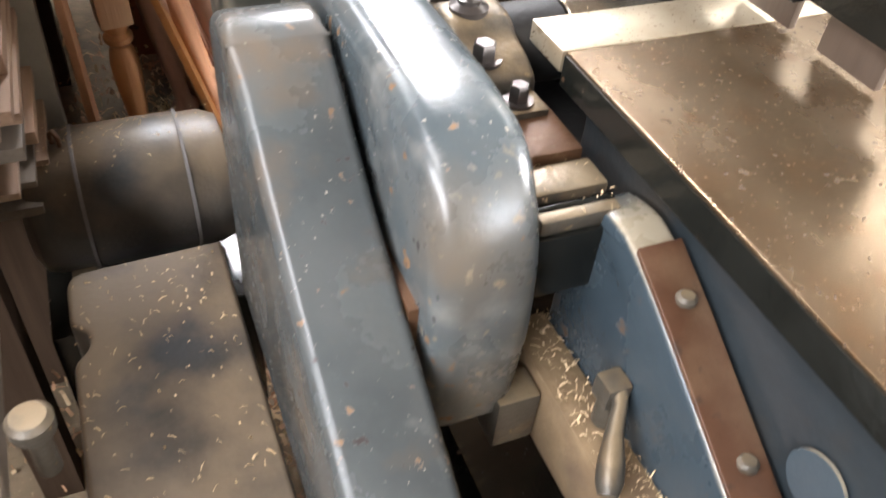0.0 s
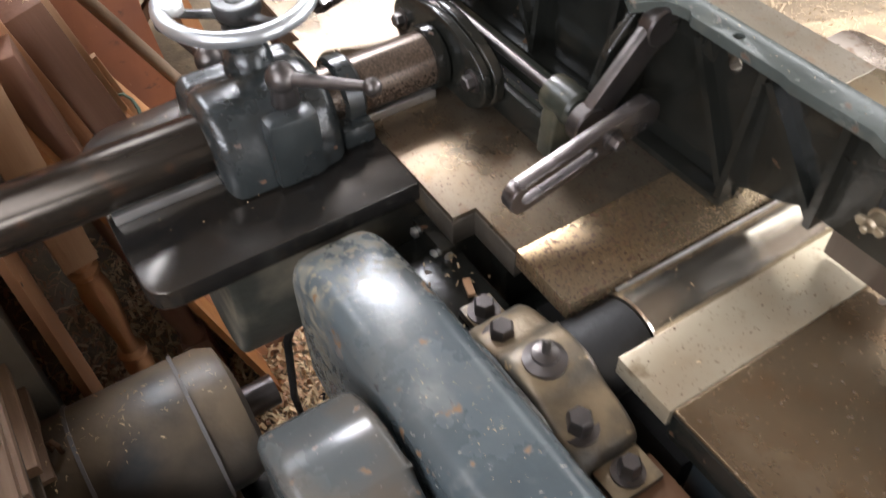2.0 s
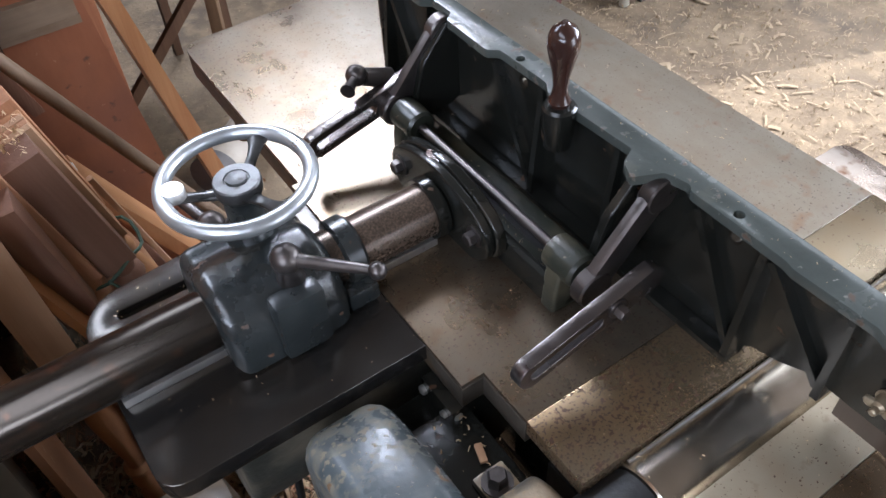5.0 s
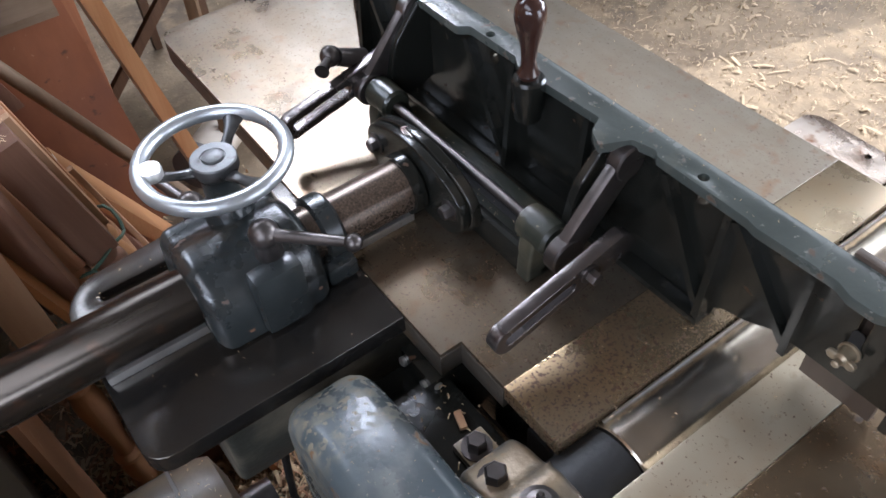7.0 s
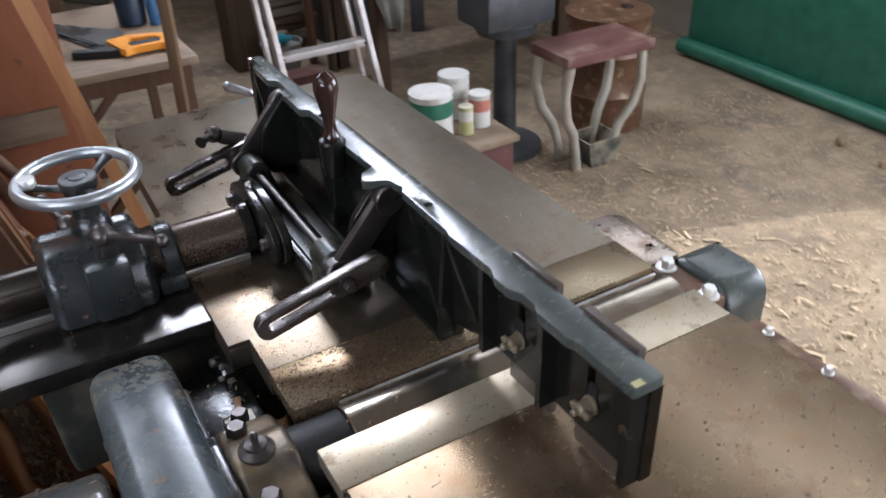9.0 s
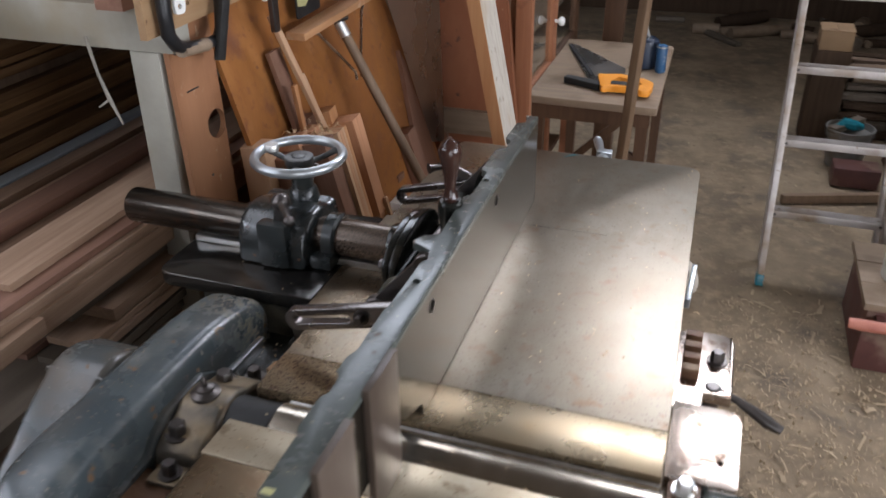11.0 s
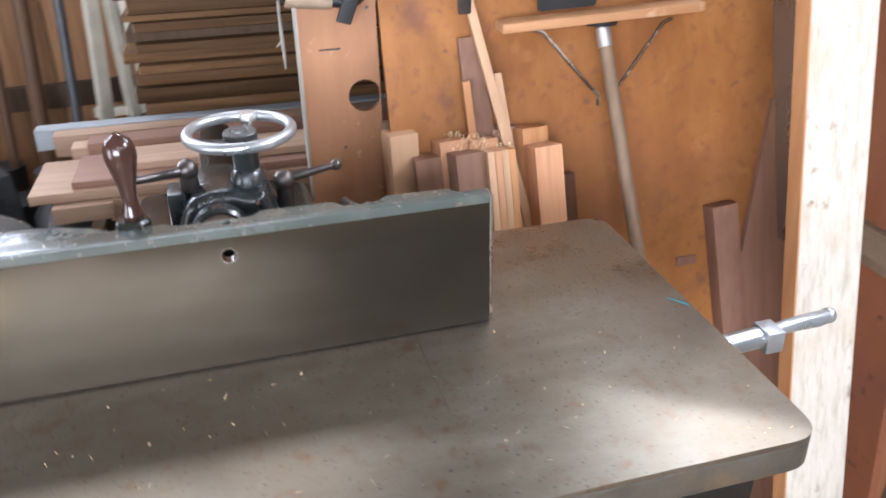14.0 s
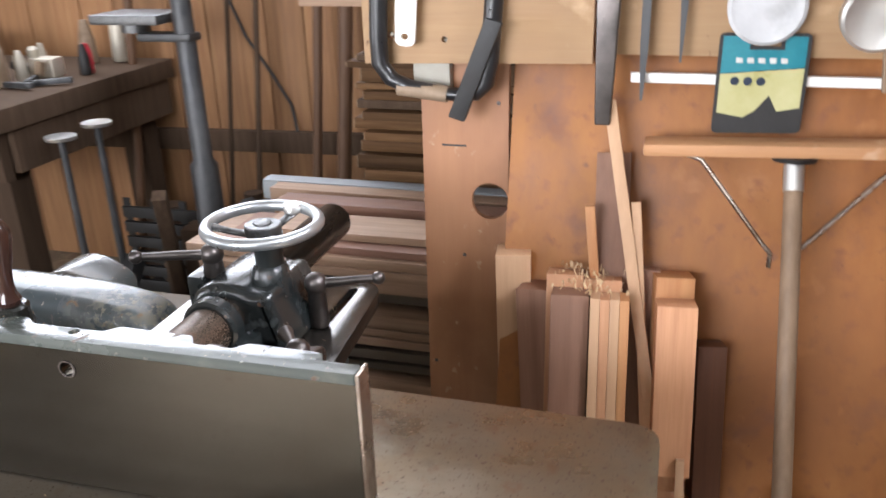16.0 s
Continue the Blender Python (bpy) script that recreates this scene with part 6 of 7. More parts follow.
for a, b, c, d in ((1.69, 1.712, 0.62, 1.75), (2.19, 2.26, 0.62, 1.75), (2.64, 2.7, 0.62, 1.75), (1.712, 2.19, 0.62, 0.68), (2.26, 2.64, 0.62, 0.68), (1.712, 2.19, 1.68, 1.75), (2.26, 2.64, 1.68, 1.75)):
    part("door_frame", B(-0.32, -0.29, a, b, c, d, bev=0.002), "batten_red" if a < 1.8 or b == 2.26 else "brown_leg", cab)
for a, b in ((1.712, 2.19), (2.26, 2.64)):
    pane = part("pane", B(-0.308, -0.303, a, b, 0.68, 1.68), "glass", cab)
    pane.visible_shadow = False
for z in (0.66, 0.82, 0.98, 1.14, 1.32):
    part("shelf", B(-0.62, -0.33, 1.69, 2.69, z, z + 0.018), "old_wood_top", cab)
part("back", B(-0.64, -0.622, 1.69, 2.7, 0.62, 1.75), "white_paint", cab)
part("side", B(-0.62, -0.321, 2.70, 2.715, 0.62, 1.75), "brown_leg", cab)
part("side", B(-0.62, -0.321, 1.676, 1.689, 0.62, 1.75), "brown_leg", cab)
part("counter", B(-0.62, -0.289, 1.6, 2.7, 0.6, 0.619), "old_wood_top", cab, "worn grey wooden ledge")
part("ledge", B(-0.62, -0.291, 1.6, 1.675, 0.6195, 0.678), "old_wood_top", cab, "worn grey wooden ledge")
part("base_back", B(-0.62, -0.6, 1.69, 2.7, F, 0.599), "brown_leg", cab)
for x, y in ((-0.59, 1.72), (-0.31, 1.72), (-0.31, 2.2), (-0.31, 2.67)):
    part("stand_leg", B(x - 0.02, x + 0.02, y - 0.02, y + 0.02, F, 0.5995), "batten_red", cab)
part("stand_shelf", B(-0.599, -0.331, 1.745, 2.645, 0.2, 0.22), "brown_leg", cab)
bm = bm_new()
lathe(bm, [(0.006, 0), (0.007, 0.012), (0.015, 0.018), (0.017, 0.026), (0.012, 0.034)], (-0.29, 2.215, 0.82), (1, 0, 0), 18)
part("knob", bm, "white", cab, "white round knob")
# small table with a saw on it
st = thing("side_table", "small brown table with a worn grey top", "table")
bm = bm_new()
prism(bm, rounded([(-0.287, 1.8), (0.131, 1.785), (0.115, 2.52), (-0.289, 2.52)], 0.01), "z", 0.655, 0.68, bev=0.003)
part("tabletop", bm, "old_wood_top", st)
part("apron", B(-0.27, 0.11, 1.808, 1.826, 0.605, 0.655), "brown_leg", st)
part("apron", B(0.085, 0.103, 1.827, 2.46, 0.605, 0.655), "brown_leg", st)
part("apron", B(-0.27, -0.252, 1.827, 2.46, 0.605, 0.655), "brown_leg", st)
for x, y in ((-0.25, 1.828), (0.088, 1.828), (-0.25, 2.46), (0.085, 2.46)):
    bm = bm_new()
    prism(bm, [(x - 0.013, F), (x + 0.013, F), (x + 0.019, 0.604), (x - 0.019, 0.604)], "y", y - 0.017, y + 0.017)
    part("leg", bm, "brown_leg", st)
for y in (1.83, 2.46):
    bm = bm_new()
    beam(bm, (-0.232, y, 0.2), (0.07, y, 0.5), 0.022, 0.03, bev=0.002)
    part("brace", bm, "brown_leg", st)
hs = thing("hand_saw", "hand saw with orange and black handle on the table", "saw")
bm = bm_new()
prism(bm, [(-0.268, 2.4), (-0.245, 2.42), (-0.02, 2.16), (-0.005, 2.0), (-0.06, 1.97), (-0.12, 2.0)], "z", 0.6845, 0.6865)
part("blade", bm, "saw_steel", hs)
bm = bm_new()
beam(bm, (-0.262, 2.405, 0.6885), (-0.115, 2.04, 0.6885), 0.014, 0.004)
part("spine", bm, "black", hs, "dark stiffened back of the blade")
bm = bm_new()
prism(bm, rounded([(-0.2, 1.955), (-0.19, 1.985), (-0.06, 1.945), (-0.07, 1.9)], 0.01), "z", 0.681, 0.703, bev=0.004)
part("guard", bm, "black", hs)
bm = bm_new()
prism(bm, rounded([(-0.09, 2.0), (-0.02, 2.02), (0.07, 1.985), (0.1, 1.95), (0.095, 1.865), (0.065, 1.86), (0.055, 1.885), (-0.03, 1.885), (-0.06, 1.87)], 0.012), "z", 0.6872, 0.709, holes=[rounded([(-0.04, 1.915), (-0.02, 1.985), (0.05, 1.96), (0.065, 1.92)], 0.01)], bev=0.005)
part("handle", bm, "orange", hs)
bm = bm_new()
box(bm, -0.035, 0.055, 1.9, 1.935, 0.683, 0.712, 0.006)
part("grip", bm, "black", hs)
dr = thing("tool_pot", "dark blue pot with a rule standing on the table", "pot")
bm = bm_new()
lathe(bm, [(0.04, 0), (0.046, 0.006), (0.047, 0.075), (0.043, 0.095), (0.032, 0.104), (0.028, 0.102), (0.0001, 0.09)], (0.038, 2.22, 0.681), (0, 0, 1), 24)
part("body", bm, "navy", dr)
bm = bm_new()
beam(bm, (0.045, 2.24, 0.775), (0.015, 2.26, 0.86), 0.012, 0.003)
part("rule", bm, "alu", dr)
bc = thing("spray_can", "small blue can with a pale rim on the table", "can")
bm = bm_new()
lathe(bm, [(0.017, 0), (0.0185, 0.004), (0.0185, 0.088), (0.016, 0.094), (0.0001, 0.094)], (0.098, 2.17, 0.681), (0, 0, 1), 18)
part("body", bm, "can_blue", bc)
bm = bm_new()
lathe(bm, [(0.0192, 0), (0.0192, 0.004), (0.0188, 0.004)], (0.098, 2.17, 0.767), (0, 0, 1), 18)
part("rim", bm, "alu", bc, "pale metal rim")
bm = bm_new()
beam(bm, (0.022, 1.7, 0.044), (0.066, 1.755, 1.03), 0.032, 0.022, bev=0.003)
solo("upright_batten", bm, "batten_brown", "brown batten standing on the pipe before the side table", "batten")
bm = bm_new()
beam(bm, (-0.16, 2.78, F), (-0.14, 2.78, 1.8), 0.08, 0.08, bev=0.004)
solo("shed_post", bm, "brown_leg", "square brown shed post", "post")

# ---- step ladder ----
lad = thing("step_ladder", "worn dull aluminium step ladder standing on the floor", "ladder")
for xf, xt in ((0.552, 0.53), (0.945, 0.875)):
    bm = bm_new()
    beam(bm, (xf, 2.14, F + 0.03), (xt, 2.78, 1.75), 0.022, 0.045, up=(0, -1, 0.3), bev=0.002)
    rail = part("side_rail", bm, "alu_worn", lad)
    bm = bm_new()
    beam(bm, (xf, 2.13, F), (xf, 2.142, F + 0.04), 0.028, 0.052, up=(0, -1, 0.3), bev=0.003)
    part("rubber_foot", bm, "teal", rail, "blue-green rubber foot")
    bm = bm_new()
    beam(bm, (xf + 0.004, 2.32, F), (xt, 2.84, 1.72), 0.018, 0.03, up=(0, -1, 0.3), bev=0.002)
    part("back_leg", bm, "alu_worn", lad)
for k in range(6):
    z = 0.19 + 0.245 * k
    q = (z - F) / (1.75 - F)
    y = 2.14 + 0.64 * q
    x0, x1 = 0.552 - 0.022 * q + 0.012, 0.945 - 0.07 * q - 0.012
    bm = bm_new()
    box(bm, x0, x1, y - 0.022, y + 0.03, z - 0.028, z, 0.003)
    tread = part("tread", bm, "alu_worn", lad)
    for x in (x0 + 0.004, x1 - 0.004):
        bm = bm_new()
        lathe(bm, [(0.006, 0), (0.005, 0.003), (0.0001, 0.004)], (x, y - 0.0222, z - 0.014), (0, -1, 0), 10)
        part("rivet", bm, "dark_steel", tread)

# ---- box with tins, bench and machine on the working side ----
bx = thing("wooden_box", "dark red painted wooden box used as a stand", "box")
bm = bm_new()
box(bm, 0.835, 1.22, 1.69, 2.08, F, 0.148, 0.006)
part("body", bm, "red_box", bx)
for y0, y1 in ((1.672, 1.805), (1.81, 1.945), (1.95, 2.09)):
    bm = bm_new()
    box(bm, 0.82, 1.235, y0, y1, 0.149, 0.174, 0.004)
    part("lid_board", bm, "old_wood_top", bx)
bm = bm_new()
sweep(bm, [(0.785, 1.65, 0.11), (0.82, 1.645, 0.112), (0.95, 1.645, 0.112), (1.0, 1.65, 0.114)], [0.016, 0.019, 0.019, 0.024], 12)
part("bar_handle", bm, "pink", bx, "faded red bar handle")
bm = bm_new()
box(bm, 0.86, 0.885, 1.65, 1.691, 0.09, 0.13, 0.004)
part("handle_bracket", bm, "red_box", bx)
part("handle_bracket", B(0.95, 0.975, 1.65, 1.691, 0.09, 0.13, bev=0.004), "red_box", bx)


def tin(x, y, z, r, h, body, band, label):
    th = thing("paint_tin", label, "tin", "tins on the box", at=(x, y, z))
    bm = bm_new()
    lathe(bm, [(r, 0), (r, h - 0.006), (r * 1.03, h - 0.005), (r * 1.03, h)], seg=28)
    part("can", bm, body, th)
    bm = bm_new()
    lathe(bm, [(r * 1.006, h * 0.5), (r * 1.008, h * 0.51), (r * 1.008, h * 0.85), (r * 1.006, h * 0.86)], seg=28)
    part("label_band", bm, band, th)
    bm = bm_new()
    lathe(bm, [(r * 0.9, h - 0.004), (r * 0.9, h + 0.001)], seg=28)
    part("lid", bm, "tin_white", th)


tin(0.965, 1.87, 0.175, 0.082, 0.17, "tin_white", "green", "white paint tin with a green band")
tin(1.13, 1.98, 0.175, 0.06, 0.17, "tin_white", "tin_white", "dirty white paint tin")
tin(1.075, 1.8, 0.175, 0.028, 0.11, "yellow", "tin_white", "small yellow bottle beside the tins")
tin(1.16, 1.84, 0.175, 0.042, 0.13, "tin_white", "pink", "small dirty tin on the box")
bn = thing("side_bench", "cluttered old workbench with a pale worn top", "workbench")
part("top", B(1.19, 2.4, 2.79, 3.45, 0.56, 0.62, bev=0.004), "old_wood_top", bn)
for x, y in ((1.25, 2.88), (1.25, 3.38), (2.34, 2.88), (2.34, 3.38)):
    part("leg", B(x - 0.03, x + 0.03, y - 0.03, y + 0.03, F, 0.56), "old_dark_wood", bn)
part("front_board", B(1.28, 2.36, 2.81, 2.83, 0.47, 0.5595), "old_dark_wood", bn)
for k in range(10):
    x, y = 1.3 + 1.0 * rng.random(), 2.88 + 0.48 * rng.random()
    bm = bm_new()
    w, d, h = 0.03 + 0.09 * rng.random(), 0.03 + 0.08 * rng.random(), 0.02 + 0.12 * rng.random()
    box(bm, x - w, x + w, y - d, y + d, 0.62, 0.62 + h, 0.004)
    solo("bench_clutter", bm, rng.choice(("tin_white", "back_iron", "pale_cast", "pink", "old_dark_wood")), "small box of odds on the side bench", "clutter", "bench clutter")
vm = thing("bench_machine", "dark iron machine with a round column", "machine", at=(1.42, 2.05, F))
bm = bm_new()
lathe(bm, [(0.16, 0), (0.16, 0.03), (0.05, 0.06), (0.045, 0.5), (0.12, 0.52), (0.13, 0.56), (0.05, 0.6), (0.05, 0.72), (0.1, 0.76), (0.1, 0.84), (0.04, 0.88)], seg=24)
part("column", bm, "back_iron", vm)
bm = bm_new()
box(bm, -0.16, 0.16, -0.12, 0.12, 0.56, 0.7, 0.02)
part("head", bm, "back_iron", vm)
for s in (-1, 1):
    bm = bm_new()
    sweep(bm, [(-0.1, -0.05 * s, 0.72), (-0.17, -0.09 * s, 0.78), (-0.19, -0.1 * s, 0.83)], [0.012, 0.01, 0.013], 10)
    part("lever", bm, "dark_steel", vm)
vm.matrix_world = pose(1.42, 2.05, F)
# old iron stand, drum and green machine base on the floor
ist = thing("iron_stand", "old iron stand with curved pale strap legs", "stand")
for x, y, kx, ky in ((1.55, 1.71, -1, -1), (1.72, 1.71, 1, -1), (1.55, 1.83, -1, 1), (1.72, 1.83, 1, 1)):
    bm = bm_new()
    sweep(bm, [(x, y, F), (x + 0.008 * kx, y, 0.0), (x + 0.035 * kx, y + 0.01 * ky, 0.09), (x + 0.085 * kx, y + 0.025 * ky, 0.17), (x + 0.105 * kx, y + 0.035 * ky, 0.27), (x + 0.09 * kx, y + 0.04 * ky, 0.4)], [0.02, 0.017, 0.02, 0.021, 0.018, 0.02], 10)
    part("leg", bm, "pale_cast", ist)
bm = bm_new()
box(bm, 1.42, 1.85, 1.64, 1.885, 0.395, 0.44, 0.01)
part("top", bm, "red_box", ist)
pan = thing("iron_pan", "small greenish iron pan on the floor", "pan")
bm = bm_new()
prism(bm, [(1.61, F), (1.74, F), (1.765, 0.03), (1.757, 0.03), (1.735, F + 0.008), (1.615, F + 0.008), (1.598, 0.03), (1.59, 0.03)], "y", 1.69, 1.82)
part("trough", bm, "bracket_dusty", pan)
for y0 in (1.684, 1.8205):
    bm = bm_new()
    prism(bm, [(1.61, F), (1.74, F), (1.765, 0.03), (1.59, 0.03)], "y", y0, y0 + 0.0055)
    part("end_plate", bm, "bracket_dusty", pan)
drum = thing("rusty_drum", "rust-brown steel drum standing on the floor", "drum")
bm = bm_new()
lathe(bm, [(0.0001, 0), (0.18, 0), (0.186, 0.006), (0.183, 0.16), (0.19, 0.17), (0.183, 0.18), (0.183, 0.34), (0.19, 0.35), (0.183, 0.36), (0.183, 0.5), (0.188, 0.51), (0.0001, 0.5)], (1.96, 2.05, F), (0, 0, 1), 36)
part("shell", bm, "rust", drum)
bm = bm_new()
lathe(bm, [(0.022, 0), (0.022, 0.012), (0.0001, 0.014)], (2.06, 2.05, F + 0.503), (0, 0, 1), 16)
part("bung", bm, "dark_steel", drum)
gm = thing("green_machine_base", "dark green painted machine base with a rounded foot bar", "machine")
bm = bm_new()
sweep(bm, [(3.05, 0.96, F + 0.045), (2.96, 0.96, F + 0.045), (2.92, 0.975, F + 0.045), (2.9, 1.01, F + 0.045), (2.895, 1.1, F + 0.045), (2.895, 2.5, F + 0.045)], 0.045, 18)
part("foot_bar", bm, "green", gm)
part("panel", B(2.93, 3.07, 1.0, 2.5, F + 0.06, 0.62, bev=0.012), "green", gm)
part("plinth", B(2.96, 3.06, 1.02, 2.48, F, F + 0.0595), "black", gm)
for x, y, r in ((2.63, 1.27, 0.022), (2.66, 0.86, 0.03), (2.6, 1.05, 0.015)):
    bm = bm_new()
    ball(bm, (x, y, F + 0.6 * r), r)
    for v in bm.verts:
        v.co += Vector((0.3, 0.2, 0.25)) * r * noise.noise(v.co * 40)
    solo("earth_clod", bm, "ledge_dust", "small brown lump lying on the floor", "lump", "lumps on the floor")
# extraction pipe on the floor
pp = thing("extraction_pipe", "cream plastic extraction pipe lying on the floor", "pipe")
bm = bm_new()
sweep(bm, [(-0.08, 1.68, 0.0), (0.05, 1.78, 0.0), (0.3, 1.97, 0.0)], 0.062, 24)
part("tube", bm, "cream", pp)
bm = bm_new()
sweep(bm, [(-0.115, 1.653, 0.0), (-0.078, 1.681, 0.0)], 0.07, 24)
part("rubber_cuff", bm, "grey_rubber", pp)
bm = bm_new()
sweep(bm, [(0.2, 1.9, 0.03), (0.18, 1.92, 0.1), (0.17, 1.93, 0.14)], 0.045, 18)
part("branch", bm, "cream", pp)
# rubbish and logs at the dark end of the shed
for k in range(26):
    x, y = rng.uniform(-0.2, 1.9), rng.uniform(5.6, 6.2)
    r, l = rng.uniform(0.02, 0.05), rng.uniform(0.15, 0.5)
    a = rng.uniform(0, math.pi)
    d = Vector((math.cos(a), math.sin(a), 0.05 * rng.uniform(-1, 1)))
    c = Vector((x, y, F + r - 0.01))
    bm = bm_new()
    sweep(bm, [c - d * l / 2, c, c + d * l / 2], [r, r * 1.05, r * 0.95], 10)
    solo("log", bm, rng.choice(("old_dark_wood", "board_grey", "old_wood_top")), "dark split log in the far heap", "log", "log heap")
for k in range(9):
    x, y = rng.uniform(1.35, 1.9), rng.uniform(3.7, 4.8)
    w, d, h = rng.uniform(0.08, 0.25), rng.uniform(0.06, 0.2), rng.uniform(0.05, 0.4)
    bm = bm_new()
    box(bm, -w / 2, w / 2, -d / 2, d / 2, 0, h, 0.004)
    solo("stored_box", bm, rng.choice(("old_dark_wood", "red_box", "old_wood_top", "back_iron")), "old box on the floor further back", "box", "stored boxes", m=pose(x, y, F, 0, 0, rng.uniform(-30, 30)))

# firewood, bucket and boxes behind the ladder
wr = random.Random(12)
for row in range(9):
    for k in range(4):
        r = wr.uniform(0.019, 0.027)
        c = Vector((1.06 + wr.uniform(-0.03, 0.03), 3.68 + 0.062 * k + wr.uniform(-0.01, 0.01), F + 0.026 + 0.048 * row))
        l = wr.uniform(0.24, 0.34)
        d = Vector((1, wr.uniform(-0.12, 0.12), wr.uniform(-0.03, 0.03)))
        bm = bm_new()
        sweep(bm, [c - d * l / 2, c + d * wr.uniform(-0.02, 0.02), c + d * l / 2], [r, r * 1.06, r * 0.9], 7)
        solo("firewood", bm, wr.choice(("old_dark_wood", "board_grey", "broom_wood", "old_wood_top")), "split grey-brown stick in the firewood stack", "firewood", "firewood stack")
bm = bm_new()
box(bm, 0.73, 0.89, 3.62, 3.85, F, 0.415, 0.005)
solo("packing_case", bm, "old_dark_wood", "dark wooden packing case standing on end", "case")
cb = thing("cardboard_box", "brown cardboard box on a dark packing case", "box")
part("body", B(0.735, 0.885, 3.63, 3.8, 0.416, 0.51, bev=0.002), "cardboard", cb)
part("flap", B(0.733, 0.808, 3.628, 3.802, 0.5105, 0.513), "cardboard", cb)
part("flap", B(0.811, 0.887, 3.628, 3.802, 0.5105, 0.513), "cardboard", cb)
bk = thing("bucket", "dented grey galvanised bucket full of scraps", "bucket")
bm = bm_new()
lathe(bm, [(0.078, 0), (0.08, 0.006), (0.106, 0.185), (0.111, 0.188), (0.111, 0.194), (0.104, 0.194), (0.1, 0.165), (0.0001, 0.16)], (0.93, 3.42, F), (0, 0, 1), 28)
part("pail", bm, "galvanised", bk)
bm = bm_new()
sweep(bm, [(0.93 + 0.113 * math.cos(a), 3.42 - 0.05 * math.sin(a), F + 0.188 - 0.1 * math.sin(a)) for a in [math.pi * k / 10 for k in range(11)]], 0.003, 6)
part("bail", bm, "dark_steel", bk)
bm = bm_new()
sweep(bm, [(0.87, 3.4, 0.112), (0.9, 3.41, 0.135), (0.94, 3.4, 0.13), (0.98, 3.42, 0.12)], [0.018, 0.028, 0.026, 0.014], 9)
solo("rag", bm, "teal", "crumpled turquoise rag lying in the bucket", "rag")
bm = bm_new()
beam(bm, (0.84, 3.36, 0.11), (0.98, 3.5, 0.13), 0.05, 0.03, bev=0.004)
solo("wood_scrap", bm, "board_grey", "offcut lying in the bucket", "offcut")
bm = bm_new()
box(bm, 0.86, 1.06, 3.14, 3.27, F, F + 0.09, 0.006)
solo("red_crate", bm, "red_box", "low dark red box on the floor", "box")
bm = bm_new()
beam(bm, (0.64, 2.88, F + 0.021), (1.34, 3.12, F + 0.021), 0.03, 0.04, bev=0.003)
solo("floor_batten", bm, "broom_wood", "brown batten lying across the floor", "batten")
for x, y, l, m in ((1.13, 3.5, 0.1, "dark_red_wood"), (1.18, 3.36, 0.08, "old_dark_wood")):
    bm = bm_new()
    beam(bm, (x, y, F), (x + 0.05, y + 0.12, 0.5 + l), 0.09, 0.02, up=(1, 0, 0), bev=0.003)
    solo("leaning_board", bm, m, "dark old board leaning by the firewood", "board", "leaning boards")
# canvas draped over the bench corner
bm = bm_new()
nu, nv = 22, 26
grid = []
for side in (0.0, 0.004):
    for j in range(nv + 1):
        v = j / nv
        wl, wr2 = 1.07 + 0.13 * v ** 1.6, 1.33 - 0.02 * v
        for i in range(nu + 1):
            u = i / nu
            fold = 0.014 * math.sin(9 * u + 3 * v) + 0.01 * math.sin(17 * u - 4 * v)
            z = 0.66 - (0.42 - 0.2 * (1 - u) ** 2 + 0.03 * math.sin(6 * u)) * v
            grid.append(bm.verts.new((wl + (wr2 - wl) * u, 2.77 - side + fold * (0.3 + v) - 0.03 * math.sin(math.pi * v), z)))
row, lay = nu + 1, (nu + 1) * (nv + 1)
for j in range(nv):
    for i in range(nu):
        q = [j * row + i, j * row + i + 1, (j + 1) * row + i + 1, (j + 1) * row + i]
        bm.faces.new([grid[k] for k in q])
        bm.faces.new([grid[k + lay] for k in reversed(q)])
for i in range(nu):
    for j in (0, nv):
        bm.faces.new([grid[j * row + i], grid[j * row + i + 1], grid[lay + j * row + i + 1], grid[lay + j * row + i]])
for j in range(nv):
    for i in (0, nu):
        bm.faces.new([grid[j * row + i], grid[(j + 1) * row + i], grid[lay + (j + 1) * row + i], grid[lay + j * row + i]])
bmesh.ops.recalc_face_normals(bm, faces=bm.faces)
for f in bm.faces:
    f.smooth = True
solo("canvas_sack", bm, "canvas", "grubby grey canvas hanging from the bench corner", "cloth")

# ---- back wall of the workshop and the things before it ----
y = -2.6
planks = [B(-0.012, 0.012, 0, w, 0, 1.58) for w in (0.118, 0.138, 0.158)]
pmesh = [part("plank", p, "wall_plank") for p in planks]
tall = []
for p in pmesh:
    me = p.data.copy()
    for v in me.vertices:
        v.co.z *= 1.7
    tall.append(me)
west = bpy.data.objects["wall_west"]
k = 0
for p in pmesh:
    p.parent = west
    p.location = (XW + 0.01, y, F)
    y += p.dimensions.y + 0.004
while y < 1.6:
    src = pmesh[(k * 7) % 3]
    p = new("plank", src.data if y < -0.25 else tall[(k * 7) % 3])
    p.parent = west
    p.location = (XW + 0.01 + 0.004 * ((k * 5) % 3 - 1), y, F)
    y += (0.118, 0.138, 0.158)[(k * 7) % 3] + 0.004
    k += 1
tr = thing("old_trestle", "pale olive wooden trestle standing at the back", "trestle")
for y0, y1 in ((0.02, -0.05), (0.1, 0.2), (0.06, 0.09)):
    bm = bm_new()
    beam(bm, (-2.05, y1, F), (-2.1, y0, 1.1), 0.03, 0.045, bev=0.003)
    part("leg", bm, "pale_cast", tr)
bm = bm_new()
beam(bm, (-2.09, -0.05, 0.55), (-2.09, 0.2, 0.55), 0.025, 0.03)
